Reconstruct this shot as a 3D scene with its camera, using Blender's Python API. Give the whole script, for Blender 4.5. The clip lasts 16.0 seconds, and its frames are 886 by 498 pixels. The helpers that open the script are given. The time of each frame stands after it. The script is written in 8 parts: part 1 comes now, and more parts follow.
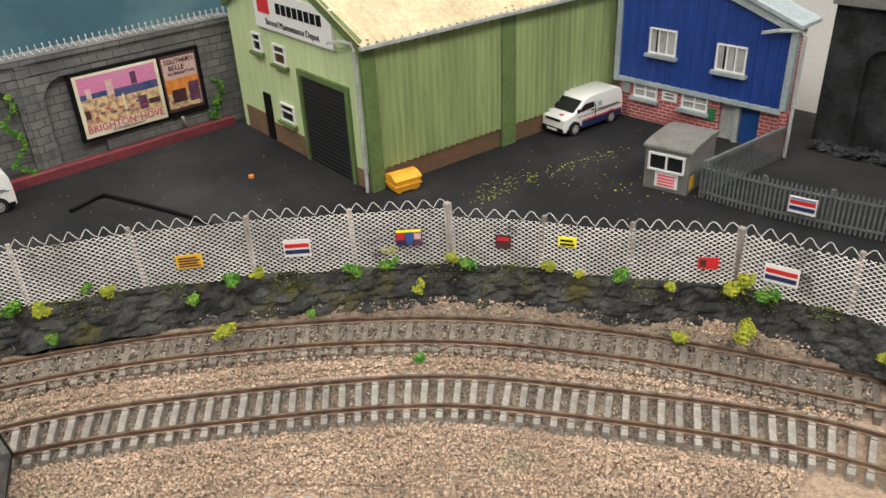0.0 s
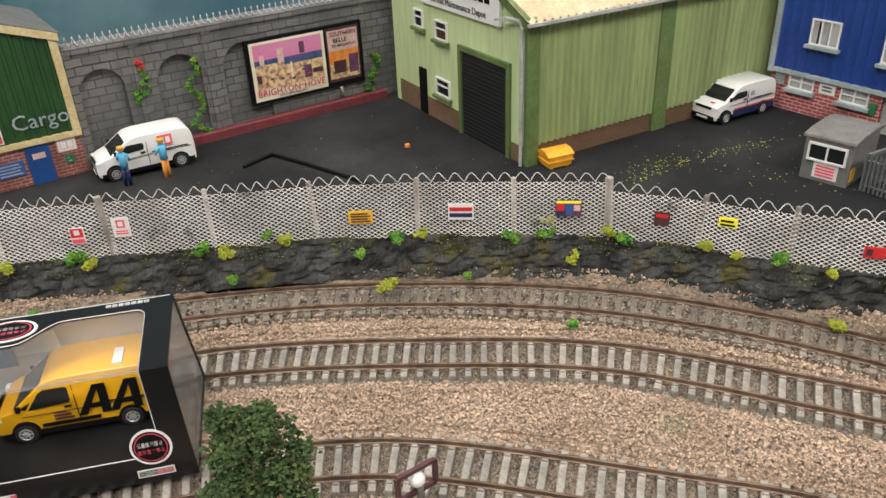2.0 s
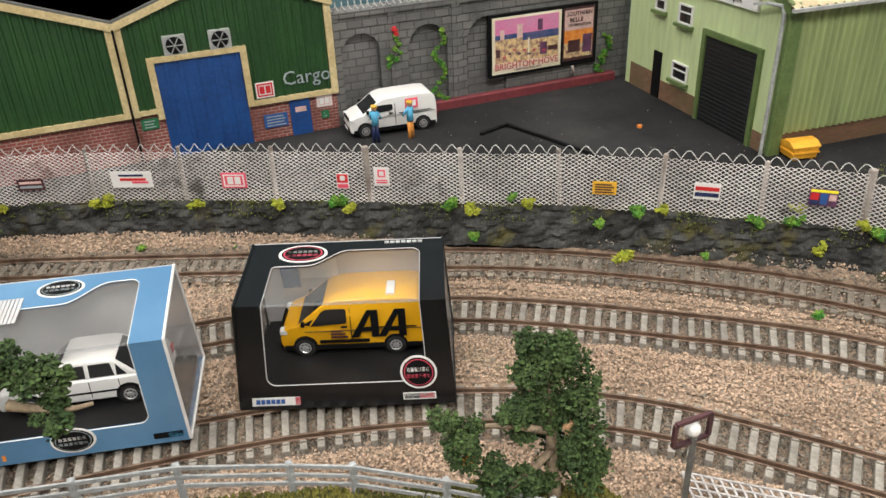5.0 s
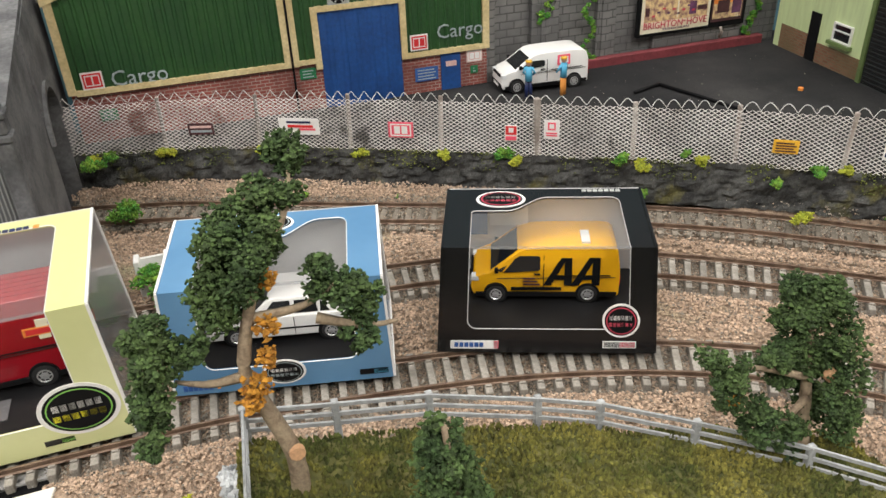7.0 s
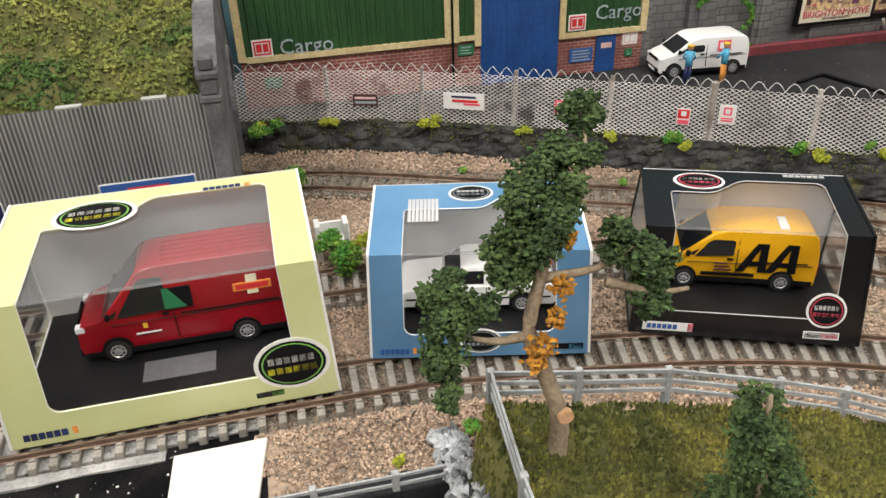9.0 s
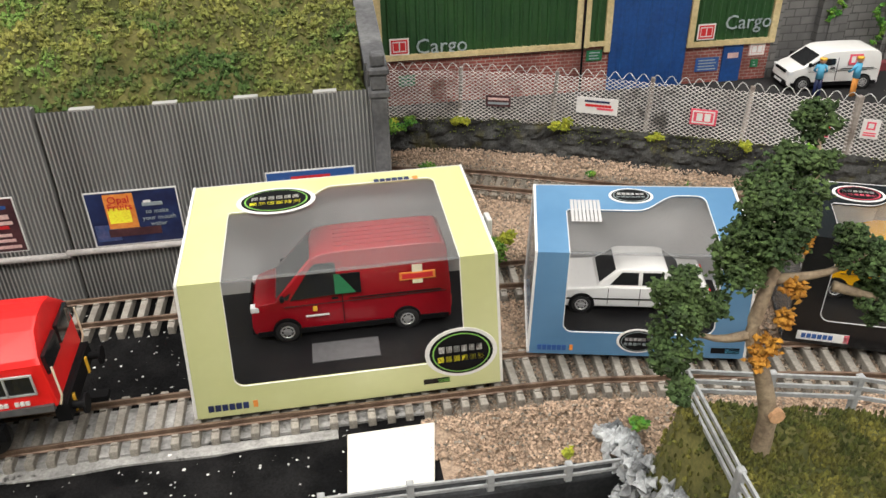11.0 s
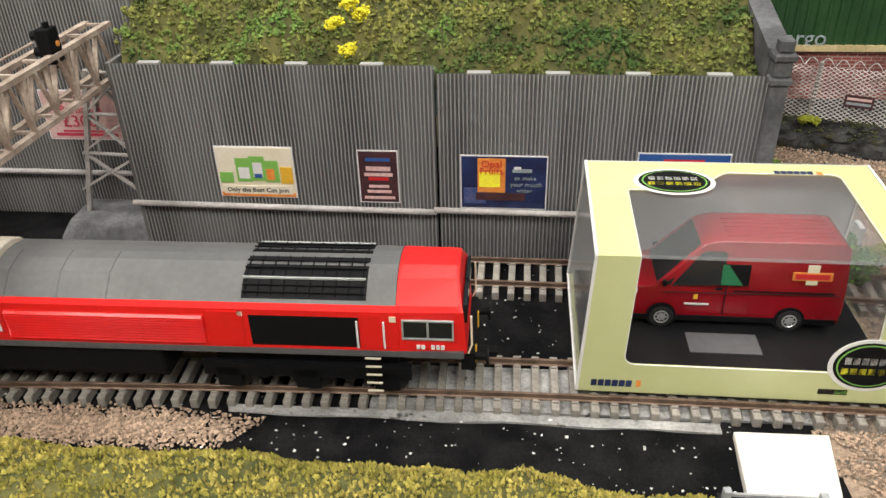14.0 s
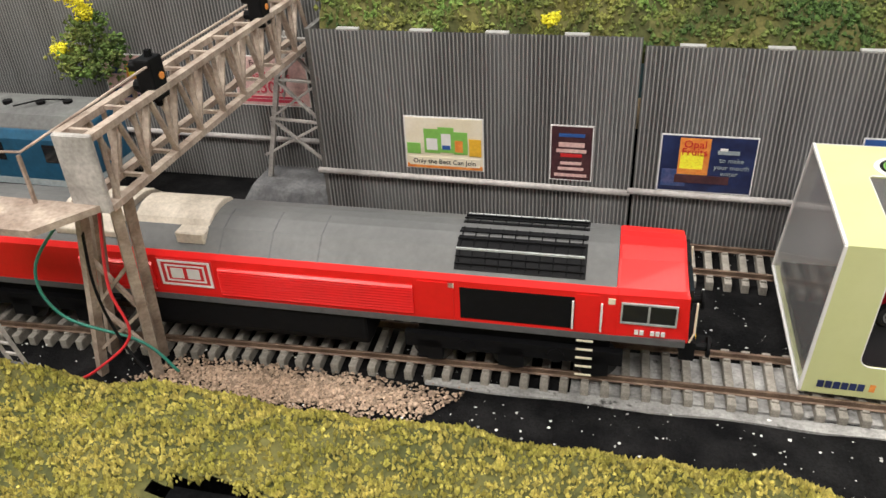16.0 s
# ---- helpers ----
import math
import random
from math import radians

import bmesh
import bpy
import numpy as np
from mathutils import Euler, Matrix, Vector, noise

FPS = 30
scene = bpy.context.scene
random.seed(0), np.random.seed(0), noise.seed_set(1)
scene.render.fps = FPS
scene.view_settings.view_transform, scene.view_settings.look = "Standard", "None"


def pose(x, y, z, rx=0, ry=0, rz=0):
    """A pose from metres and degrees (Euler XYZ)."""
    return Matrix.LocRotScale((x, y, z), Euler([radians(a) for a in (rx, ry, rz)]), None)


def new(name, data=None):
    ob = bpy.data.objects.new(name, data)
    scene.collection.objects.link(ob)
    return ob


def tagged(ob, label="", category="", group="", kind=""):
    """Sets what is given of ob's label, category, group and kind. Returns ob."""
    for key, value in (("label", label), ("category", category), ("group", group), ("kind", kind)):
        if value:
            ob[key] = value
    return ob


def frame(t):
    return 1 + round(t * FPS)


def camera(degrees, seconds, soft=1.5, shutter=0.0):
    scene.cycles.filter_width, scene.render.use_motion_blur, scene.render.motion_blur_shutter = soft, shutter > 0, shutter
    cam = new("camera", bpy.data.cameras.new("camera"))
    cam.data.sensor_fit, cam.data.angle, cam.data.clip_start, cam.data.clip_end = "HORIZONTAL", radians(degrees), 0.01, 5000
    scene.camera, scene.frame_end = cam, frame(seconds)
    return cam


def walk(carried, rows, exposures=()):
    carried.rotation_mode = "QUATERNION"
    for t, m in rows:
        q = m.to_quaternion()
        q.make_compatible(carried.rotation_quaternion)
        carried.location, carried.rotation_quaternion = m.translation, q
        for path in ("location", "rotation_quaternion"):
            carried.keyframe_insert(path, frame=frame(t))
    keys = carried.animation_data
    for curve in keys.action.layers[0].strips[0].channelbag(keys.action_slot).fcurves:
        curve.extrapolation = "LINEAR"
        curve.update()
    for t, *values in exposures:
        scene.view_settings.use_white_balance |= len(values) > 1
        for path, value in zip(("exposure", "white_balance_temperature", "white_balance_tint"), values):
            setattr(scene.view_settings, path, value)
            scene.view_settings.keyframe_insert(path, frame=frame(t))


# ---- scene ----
cam = camera(59.1, 16.0)
METRES, EYE, LEAN, TURN = 0.35, 0.194, 1.0, -42.6
ROWS = [
    (0.0, 0.0, 0.0, 0.0, -0.91, -28.43, 1.69),
    (0.5, -0.0141, 0.0002, -0.0037, 0.47, -28.54, 1.44),
    (1.0, -0.035, -0.0124, -0.005, 2.23, -28.68, 1.25),
    (1.5, -0.0623, -0.035, -0.0064, 4.51, -28.73, 1.15),
    (2.0, -0.0817, -0.0566, -0.0062, 6.95, -28.75, 1.28),
    (2.5, -0.1095, -0.0735, -0.0053, 9.44, -28.7, 1.19),
    (3.0, -0.1296, -0.0919, -0.0051, 11.66, -28.71, 1.42),
    (5.5, -0.2094, -0.1482, -0.0262, 20.88, -29.14, 1.21),
    (6.0, -0.2479, -0.1629, -0.0351, 21.8, -29.83, 1.31),
    (6.5, -0.2847, -0.1905, -0.0395, 22.24, -30.23, 1.48),
    (7.0, -0.3286, -0.2035, -0.0446, 23.71, -30.56, 1.25),
    (7.5, -0.3601, -0.2116, -0.0519, 25.12, -30.87, 1.1),
    (8.0, -0.385, -0.2343, -0.0539, 26.31, -30.98, 1.03),
    (8.5, -0.4279, -0.2569, -0.0577, 27.72, -31.12, 0.9),
    (9.0, -0.4563, -0.2734, -0.0586, 28.85, -31.19, 0.68),
    (11.5, -0.5761, -0.379, -0.0524, 34.74, -30.96, -0.14),
    (12.0, -0.6092, -0.4048, -0.0542, 36.63, -31.16, -0.26),
    (12.5, -0.6337, -0.4247, -0.0549, 38.82, -31.21, -0.1),
    (13.0, -0.6476, -0.4543, -0.0598, 41.91, -31.34, -0.05),
    (13.5, -0.6755, -0.4763, -0.0612, 45.19, -31.37, 0.23),
    (14.0, -0.705, -0.4859, -0.0689, 48.16, -31.48, 0.39),
    (14.5, -0.7403, -0.4934, -0.0808, 50.95, -31.85, 0.5),
    (15.0, -0.7652, -0.5095, -0.0856, 53.04, -32.18, 0.94),
    (15.5, -0.7778, -0.5342, -0.0871, 54.85, -32.33, 1.31),
    (16.0, -0.7831, -0.5524, -0.0894, 56.06, -32.44, 1.63),
]
BASE = pose(0, 0, EYE, 0, LEAN, 0) @ pose(0, 0, 0, 0, 0, TURN)
walk(cam, [(t, BASE @ pose(METRES * x, METRES * y, METRES * z, 90 + pitch, roll, yaw)) for t, x, y, z, yaw, pitch, roll in ROWS])

# ---- light: a room with ceiling panels over the layout ----
world = bpy.data.worlds.new("room_air")
scene.world = world
world.use_nodes = True
world.node_tree.nodes["Background"].inputs[0].default_value = (0.95, 0.97, 1.0, 1)
world.node_tree.nodes["Background"].inputs[1].default_value = 0.10
scene.view_settings.exposure = 0.12
PANELS = [(-1.15, 0.3, 12.5), (-0.3, 0.5, 5.0), (0.6, 0.5, 5.0), (-1.0, -0.9, 15.0), (0.1, -0.9, 14.0), (1.1, -0.9, 10.0)]


# ---- materials ----
def mat(name, color, rough=0.6, metal=0.0, second=None, scale=60.0, amount=0.5, fine=900.0, fine_amount=0.25,
        bump=0.0, bump_scale=900.0, bump_depth=0.0003, streak=1.0, gloss=0.5, island=0.0, obj=0.0, coat=0.0, third=None, third_scale=25.0, third_at=0.62):
    m = bpy.data.materials.new(name)
    m.use_nodes = True
    nt = m.node_tree
    bs = nt.nodes["Principled BSDF"]
    bs.inputs["Roughness"].default_value = rough
    bs.inputs["Metallic"].default_value = metal
    bs.inputs["Coat Weight"].default_value = coat
    bs.inputs["Specular IOR Level"].default_value = gloss
    tc = nt.nodes.new("ShaderNodeTexCoord")
    stretch = nt.nodes.new("ShaderNodeMapping")
    stretch.inputs["Scale"].default_value = (1, 1, streak)
    nt.links.new(tc.outputs["Object"], stretch.inputs["Vector"])

    def noise_tex(sc, detail=4.0, roughness=0.6):
        n = nt.nodes.new("ShaderNodeTexNoise")
        n.inputs["Scale"].default_value = sc
        n.inputs["Detail"].default_value = detail
        n.inputs["Roughness"].default_value = roughness
        nt.links.new(stretch.outputs[0], n.inputs["Vector"])
        return n.outputs["Fac"]

    def ramp(src, a, b):
        r = nt.nodes.new("ShaderNodeMapRange")
        r.inputs[1].default_value, r.inputs[2].default_value = a, b
        nt.links.new(src, r.inputs[0])
        return r.outputs[0]

    def mix(fac, a, b, kind="MIX"):
        x = nt.nodes.new("ShaderNodeMix")
        x.data_type, x.blend_type = "RGBA", kind
        for sock, v in ((x.inputs[0], fac), (x.inputs[6], a), (x.inputs[7], b)):
            if isinstance(v, (int, float)):
                sock.default_value = v
            elif isinstance(v, tuple):
                sock.default_value = (*v[:3], 1)
            else:
                nt.links.new(v, sock)
        return x.outputs[2]

    def grey(src, lo, hi):
        r = nt.nodes.new("ShaderNodeMapRange")
        r.inputs[3].default_value, r.inputs[4].default_value = lo, hi
        nt.links.new(src, r.inputs[0])
        c = nt.nodes.new("ShaderNodeCombineColor")
        for i in range(3):
            nt.links.new(r.outputs[0], c.inputs[i])
        return c.outputs[0]

    col = color
    if second:
        f = ramp(noise_tex(scale), 0.5 - 0.2 * amount, 0.63)
        col = mix(f, color, second)
    if third:
        f = ramp(noise_tex(third_scale, 6.0), third_at, third_at + 0.08)
        col = mix(f, col, third)
    if fine_amount:
        col = mix(1.0, col, grey(noise_tex(fine, 3.0), 1 - fine_amount * 1.6, 1 + fine_amount * 1.6), "MULTIPLY")
    if island:
        g = nt.nodes.new("ShaderNodeNewGeometry")
        col = mix(1.0, col, grey(g.outputs["Random Per Island"], 1 - island, 1 + island), "MULTIPLY")
    if obj:
        g = nt.nodes.new("ShaderNodeObjectInfo")
        col = mix(1.0, col, grey(g.outputs["Random"], 1 - obj, 1 + obj), "MULTIPLY")
    if isinstance(col, tuple):
        bs.inputs["Base Color"].default_value = (*col, 1)
    else:
        nt.links.new(col, bs.inputs["Base Color"])
    if bump:
        b = nt.nodes.new("ShaderNodeBump")
        b.inputs["Strength"].default_value, b.inputs["Distance"].default_value = bump, bump_depth
        nt.links.new(noise_tex(bump_scale, 5.0), b.inputs["Height"])
        nt.links.new(b.outputs[0], bs.inputs["Normal"])
    return m


def masonry(name, c1, c2, mortar, width, height, joint, axis="x", squash=0.5, stain=None, rough=0.85):
    """Coursed bricks or blocks on an upright wall that runs along the axis; sizes in metres."""
    m = bpy.data.materials.new(name)
    m.use_nodes = True
    nt = m.node_tree
    bs = nt.nodes["Principled BSDF"]
    bs.inputs["Roughness"].default_value = rough
    tc = nt.nodes.new("ShaderNodeTexCoord")
    sep = nt.nodes.new("ShaderNodeSeparateXYZ")
    nt.links.new(tc.outputs["Object"], sep.inputs[0])
    com = nt.nodes.new("ShaderNodeCombineXYZ")
    nt.links.new(sep.outputs["X" if axis == "x" else "Y"], com.inputs[0])
    nt.links.new(sep.outputs["Z"], com.inputs[1])
    b = nt.nodes.new("ShaderNodeTexBrick")
    b.inputs["Scale"].default_value = 1.0
    b.inputs["Brick Width"].default_value, b.inputs["Row Height"].default_value = width, height
    b.inputs["Mortar Size"].default_value, b.inputs["Mortar Smooth"].default_value = joint, 0.3
    b.inputs["Color1"].default_value, b.inputs["Color2"].default_value, b.inputs["Mortar"].default_value = (*c1, 1), (*c2, 1), (*mortar, 1)
    nt.links.new(com.outputs[0], b.inputs["Vector"])
    n = nt.nodes.new("ShaderNodeTexNoise")
    n.inputs["Scale"].default_value, n.inputs["Detail"].default_value = 45.0, 6.0
    nt.links.new(tc.outputs["Object"], n.inputs["Vector"])
    r = nt.nodes.new("ShaderNodeMapRange")
    r.inputs[1].default_value, r.inputs[2].default_value = 0.42, 0.75
    nt.links.new(n.outputs["Fac"], r.inputs[0])
    x = nt.nodes.new("ShaderNodeMix")
    x.data_type = "RGBA"
    nt.links.new(r.outputs[0], x.inputs[0])
    nt.links.new(b.outputs["Color"], x.inputs[6])
    x.inputs[7].default_value = (*(stain or tuple(0.6 * c for c in c1)), 1)
    nt.links.new(x.outputs[2], bs.inputs["Base Color"])
    bu = nt.nodes.new("ShaderNodeBump")
    bu.inputs["Strength"].default_value, bu.inputs["Distance"].default_value = 0.7, 0.0004
    bu.invert = True
    nt.links.new(b.outputs["Fac"], bu.inputs["Height"])
    bu2 = nt.nodes.new("ShaderNodeBump")
    bu2.inputs["Strength"].default_value, bu2.inputs["Distance"].default_value = 0.4, 0.0004
    n2 = nt.nodes.new("ShaderNodeTexNoise")
    n2.inputs["Scale"].default_value, n2.inputs["Detail"].default_value = 700.0, 4.0
    nt.links.new(tc.outputs["Object"], n2.inputs["Vector"])
    nt.links.new(n2.outputs["Fac"], bu2.inputs["Height"])
    nt.links.new(bu.outputs[0], bu2.inputs["Normal"])
    nt.links.new(bu2.outputs[0], bs.inputs["Normal"])
    return m


def clear_sheet(name, tint=(1, 1, 1), rough=0.03, milk=0.0, gloss=0.04):
    """Thin clear plastic: see-through, with a sheen that grows at a slant; milk mixes in flat white."""
    m = bpy.data.materials.new(name)
    m.use_nodes = True
    nt = m.node_tree
    nt.nodes.remove(nt.nodes["Principled BSDF"])
    out = nt.nodes["Material Output"]
    t = nt.nodes.new("ShaderNodeBsdfTransparent")
    t.inputs[0].default_value = (*tint, 1)
    g = nt.nodes.new("ShaderNodeBsdfGlossy")
    g.inputs["Roughness"].default_value = rough
    lw = nt.nodes.new("ShaderNodeLayerWeight")
    lw.inputs[0].default_value = 0.5
    pw = nt.nodes.new("ShaderNodeMath")
    pw.operation = "POWER"
    pw.inputs[1].default_value = 3.5
    nt.links.new(lw.outputs["Facing"], pw.inputs[0])
    ma = nt.nodes.new("ShaderNodeMath")
    ma.operation = "MULTIPLY_ADD"
    ma.inputs[1].default_value, ma.inputs[2].default_value = 0.35, gloss
    nt.links.new(pw.outputs[0], ma.inputs[0])
    mx = nt.nodes.new("ShaderNodeMixShader")
    nt.links.new(ma.outputs[0], mx.inputs[0])
    nt.links.new(t.outputs[0], mx.inputs[1])
    nt.links.new(g.outputs[0], mx.inputs[2])
    last = mx
    if milk:
        d = nt.nodes.new("ShaderNodeBsdfDiffuse")
        d.inputs[0].default_value = (0.8, 0.8, 0.8, 1)
        m2 = nt.nodes.new("ShaderNodeMixShader")
        m2.inputs[0].default_value = milk
        nt.links.new(mx.outputs[0], m2.inputs[1])
        nt.links.new(d.outputs[0], m2.inputs[2])
        last = m2
    nt.links.new(last.outputs[0], out.inputs[0])
    return m


def glow(name, color, power):
    m = bpy.data.materials.new(name)
    m.use_nodes = True
    bs = m.node_tree.nodes["Principled BSDF"]
    bs.inputs["Base Color"].default_value = (*color, 1)
    bs.inputs["Emission Color"].default_value = (*color, 1)
    bs.inputs["Emission Strength"].default_value = power
    return m


ASPHALT = mat("asphalt", (0.016, 0.016, 0.0175), 0.9, gloss=0.15, second=(0.032, 0.031, 0.032), scale=14, fine=1500, fine_amount=0.35, bump=0.3, bump_scale=1800, bump_depth=0.0002, third=(0.042, 0.041, 0.041), third_scale=9)
BALLAST_BED = mat("ballast_bed", (0.40, 0.295, 0.215), 0.95, second=(0.26, 0.19, 0.14), scale=420, fine=1300, fine_amount=0.4, bump=0.8, bump_scale=700, bump_depth=0.0008)
STONE = mat("ballast_stone", (0.50, 0.37, 0.275), 0.9, second=(0.35, 0.25, 0.18), scale=30, amount=0.8, fine=1800, fine_amount=0.25, island=0.45, third=(0.30, 0.26, 0.17), third_scale=24, third_at=0.62)
STONE_GREY = mat("grey_stone", (0.15, 0.13, 0.108), 0.9, second=(0.30, 0.265, 0.22), scale=300, fine=1800, fine_amount=0.25, island=0.5)
CINDER = mat("cinder_ground", (0.006, 0.006, 0.0065), 0.9, gloss=0.04, second=(0.016, 0.0155, 0.016), scale=60, fine=1200, fine_amount=0.5, bump=0.9, bump_scale=900, bump_depth=0.0006, third=(0.08, 0.076, 0.072), third_scale=220, third_at=0.70)
WHITE_CHIP = mat("white_chip", (0.62, 0.61, 0.59), 0.8, fine=800, island=0.4)
ROCK = mat("bank_rock", (0.028, 0.028, 0.028), 0.8, gloss=0.3, second=(0.085, 0.085, 0.082), scale=90, fine=1000, fine_amount=0.5, bump=1.0, bump_scale=500, bump_depth=0.001, third=(0.085, 0.078, 0.03), third_scale=40, third_at=0.56)
RAIL = mat("rail_steel", (0.24, 0.165, 0.12), 0.42, 0.5, second=(0.14, 0.09, 0.065), scale=150, fine=1500, bump=0.1)
SLEEPER = mat("sleeper_plastic", (0.32, 0.295, 0.26), 0.8, second=(0.22, 0.20, 0.175), scale=260, fine=1600, fine_amount=0.3, obj=0.18, bump=0.4, bump_scale=1600)
SLEEPER_DIRTY = mat("dirt_covered_sleeper", (0.22, 0.19, 0.155), 0.9, second=(0.15, 0.13, 0.105), scale=200, fine=1600, fine_amount=0.4, obj=0.25, bump=0.5, bump_scale=1600)
FENCE_WIRE = mat("coated_wire_mesh", (0.72, 0.69, 0.67), 0.5, 0.0, second=(0.50, 0.47, 0.45), scale=45, fine=700, fine_amount=0.3, third=(0.13, 0.115, 0.10), third_scale=38, third_at=0.60)
WIRE = mat("barbed_wire", (0.55, 0.55, 0.54), 0.45, 0.3, fine=900)
POST = mat("concrete_post", (0.42, 0.38, 0.35), 0.85, second=(0.20, 0.165, 0.145), scale=60, obj=0.35, fine=1200, bump=0.3)
PLASTER = mat("bare_plaster", (0.44, 0.43, 0.42), 0.9, second=(0.24, 0.235, 0.23), scale=110, amount=0.8, fine=900, fine_amount=0.35, bump=0.6, bump_scale=500, bump_depth=0.0005, third=(0.06, 0.058, 0.056), third_scale=150, third_at=0.6)
GREY_STONE_WALL = masonry("grey_stone_wall", (0.15, 0.147, 0.145), (0.21, 0.205, 0.20), (0.09, 0.088, 0.088), 0.0092, 0.0047, 0.0004, "x", stain=(0.095, 0.094, 0.097))
BLACK_STONE_WALL = mat("sooty_stone", (0.016, 0.017, 0.018), 0.8, gloss=0.2, second=(0.04, 0.042, 0.046), scale=60, fine=800, fine_amount=0.4, bump=0.8, bump_scale=300, bump_depth=0.0006)
BRICK_Y = masonry("red_brick_y", (0.52, 0.085, 0.09), (0.40, 0.07, 0.075), (0.68, 0.58, 0.56), 0.0055, 0.0021, 0.00028, "y", stain=(0.22, 0.06, 0.05))
BRICK_X = masonry("red_brick_x", (0.36, 0.095, 0.075), (0.27, 0.07, 0.06), (0.46, 0.36, 0.32), 0.0048, 0.0019, 0.00026, "x", stain=(0.16, 0.055, 0.045))
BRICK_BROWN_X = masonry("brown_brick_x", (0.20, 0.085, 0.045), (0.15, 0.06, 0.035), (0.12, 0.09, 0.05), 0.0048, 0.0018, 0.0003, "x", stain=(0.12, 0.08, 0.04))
# same brown brick for the gable, its colours raised as if better lit
BRICK_BROWN_LIT_Y = masonry("brown_brick_lit_y", (0.24, 0.12, 0.07), (0.18, 0.08, 0.045), (0.16, 0.13, 0.08), 0.0048, 0.0018, 0.0003, "y", stain=(0.14, 0.10, 0.05))
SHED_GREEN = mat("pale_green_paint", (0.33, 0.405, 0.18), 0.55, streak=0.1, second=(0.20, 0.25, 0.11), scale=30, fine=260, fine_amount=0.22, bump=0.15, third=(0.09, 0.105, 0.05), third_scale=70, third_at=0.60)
# the shed's green again, coloured lighter for light falling on the gable
SHED_GREEN_LIT = mat("lit_green_paint", (0.58, 0.69, 0.37), 0.55, streak=0.15, second=(0.50, 0.60, 0.32), scale=30, fine=300, fine_amount=0.15, bump=0.15, third=(0.24, 0.28, 0.15), third_scale=110, third_at=0.64)
SHED_TRIM = mat("dark_green_trim", (0.13, 0.19, 0.065), 0.55, second=(0.10, 0.15, 0.05), scale=60, fine=500)
ROOF_CREAM = mat("asbestos_roof", (0.60, 0.50, 0.33), 0.8, second=(0.48, 0.39, 0.25), scale=40, fine=300, fine_amount=0.25, bump=0.2)
CREAM = mat("cream_paint", (0.66, 0.54, 0.30), 0.6, second=(0.55, 0.43, 0.22), scale=70, fine=600)
CARGO_GREEN = mat("dark_green_cladding", (0.016, 0.062, 0.018), 0.5, second=(0.022, 0.078, 0.02), scale=50, fine=500, bump=0.1)
BLUE_DOOR = mat("blue_door_paint", (0.012, 0.07, 0.26), 0.5, second=(0.010, 0.055, 0.21), scale=60, fine=400)
BLUE_CLAD = mat("royal_blue_cladding", (0.010, 0.042, 0.22), 0.5, second=(0.012, 0.05, 0.26), scale=60, fine=500)
GREY_TRIM = mat("pale_grey_trim", (0.36, 0.42, 0.44), 0.6, second=(0.28, 0.33, 0.35), scale=60, fine=600)
WHITE = mat("white_paint", (0.78, 0.77, 0.76), 0.5, fine=500, fine_amount=0.06)
WHITE_GLOSS = mat("white_gloss_enamel", (0.80, 0.79, 0.78), 0.22, fine=300, fine_amount=0.03, coat=0.4)
BLACK = mat("black_paint", (0.007, 0.007, 0.008), 0.6, gloss=0.12, fine=600)
BLACK_GLOSS = mat("black_gloss_card", (0.010, 0.010, 0.011), 0.22, fine=200, fine_amount=0.05)
DARK_GLASS = mat("dark_window_glass", (0.015, 0.016, 0.018), 0.08, fine_amount=0)
PALE_PANE = mat("pale_blind_pane", (0.42, 0.42, 0.43), 0.2, second=(0.30, 0.30, 0.31), scale=120, fine_amount=0.1)
SHUTTER = mat("black_shutter", (0.013, 0.014, 0.015), 0.45, fine=600, bump=0.1)
RED_KERB = mat("red_oxide_plinth", (0.20, 0.035, 0.045), 0.7, second=(0.15, 0.028, 0.035), scale=80, fine=700)
PIPE_GREY = mat("grey_pipe_paint", (0.42, 0.44, 0.43), 0.5, second=(0.32, 0.33, 0.33), scale=120, fine=600)
YELLOW = mat("yellow_plastic", (0.85, 0.42, 0.035), 0.45, second=(0.72, 0.34, 0.03), scale=100, fine=700, fine_amount=0.1)
HUT_GREY = mat("hut_grey_paint", (0.17, 0.165, 0.155), 0.75, second=(0.13, 0.125, 0.12), scale=120, fine=800, bump=0.2)
PALISADE = mat("palisade_grey", (0.13, 0.14, 0.14), 0.6, second=(0.09, 0.10, 0.10), scale=150, fine=800)
CORR_STEEL = mat("weathered_corrugated_steel", (0.185, 0.187, 0.19), 0.5, 0.2, streak=0.12, second=(0.10, 0.10, 0.102), scale=45, fine=250, fine_amount=0.2, third=(0.14, 0.075, 0.05), third_scale=26, third_at=0.64, bump=0.2)


def lit_crests(m, color, amount):
    """Colours the raised ribs of a sheet paler, in place of light catching them."""
    nt = m.node_tree
    bs = nt.nodes["Principled BSDF"]
    g = nt.nodes.new("ShaderNodeNewGeometry")
    r = nt.nodes.new("ShaderNodeMapRange")
    r.inputs[1].default_value, r.inputs[2].default_value, r.inputs[4].default_value = 0.5, 0.6, amount
    nt.links.new(g.outputs["Pointiness"], r.inputs[0])
    x = nt.nodes.new("ShaderNodeMix")
    x.data_type = "RGBA"
    x.inputs[7].default_value = (*color, 1)
    nt.links.new(r.outputs[0], x.inputs[0])
    nt.links.new(bs.inputs["Base Color"].links[0].from_socket, x.inputs[6])
    nt.links.new(x.outputs[2], bs.inputs["Base Color"])


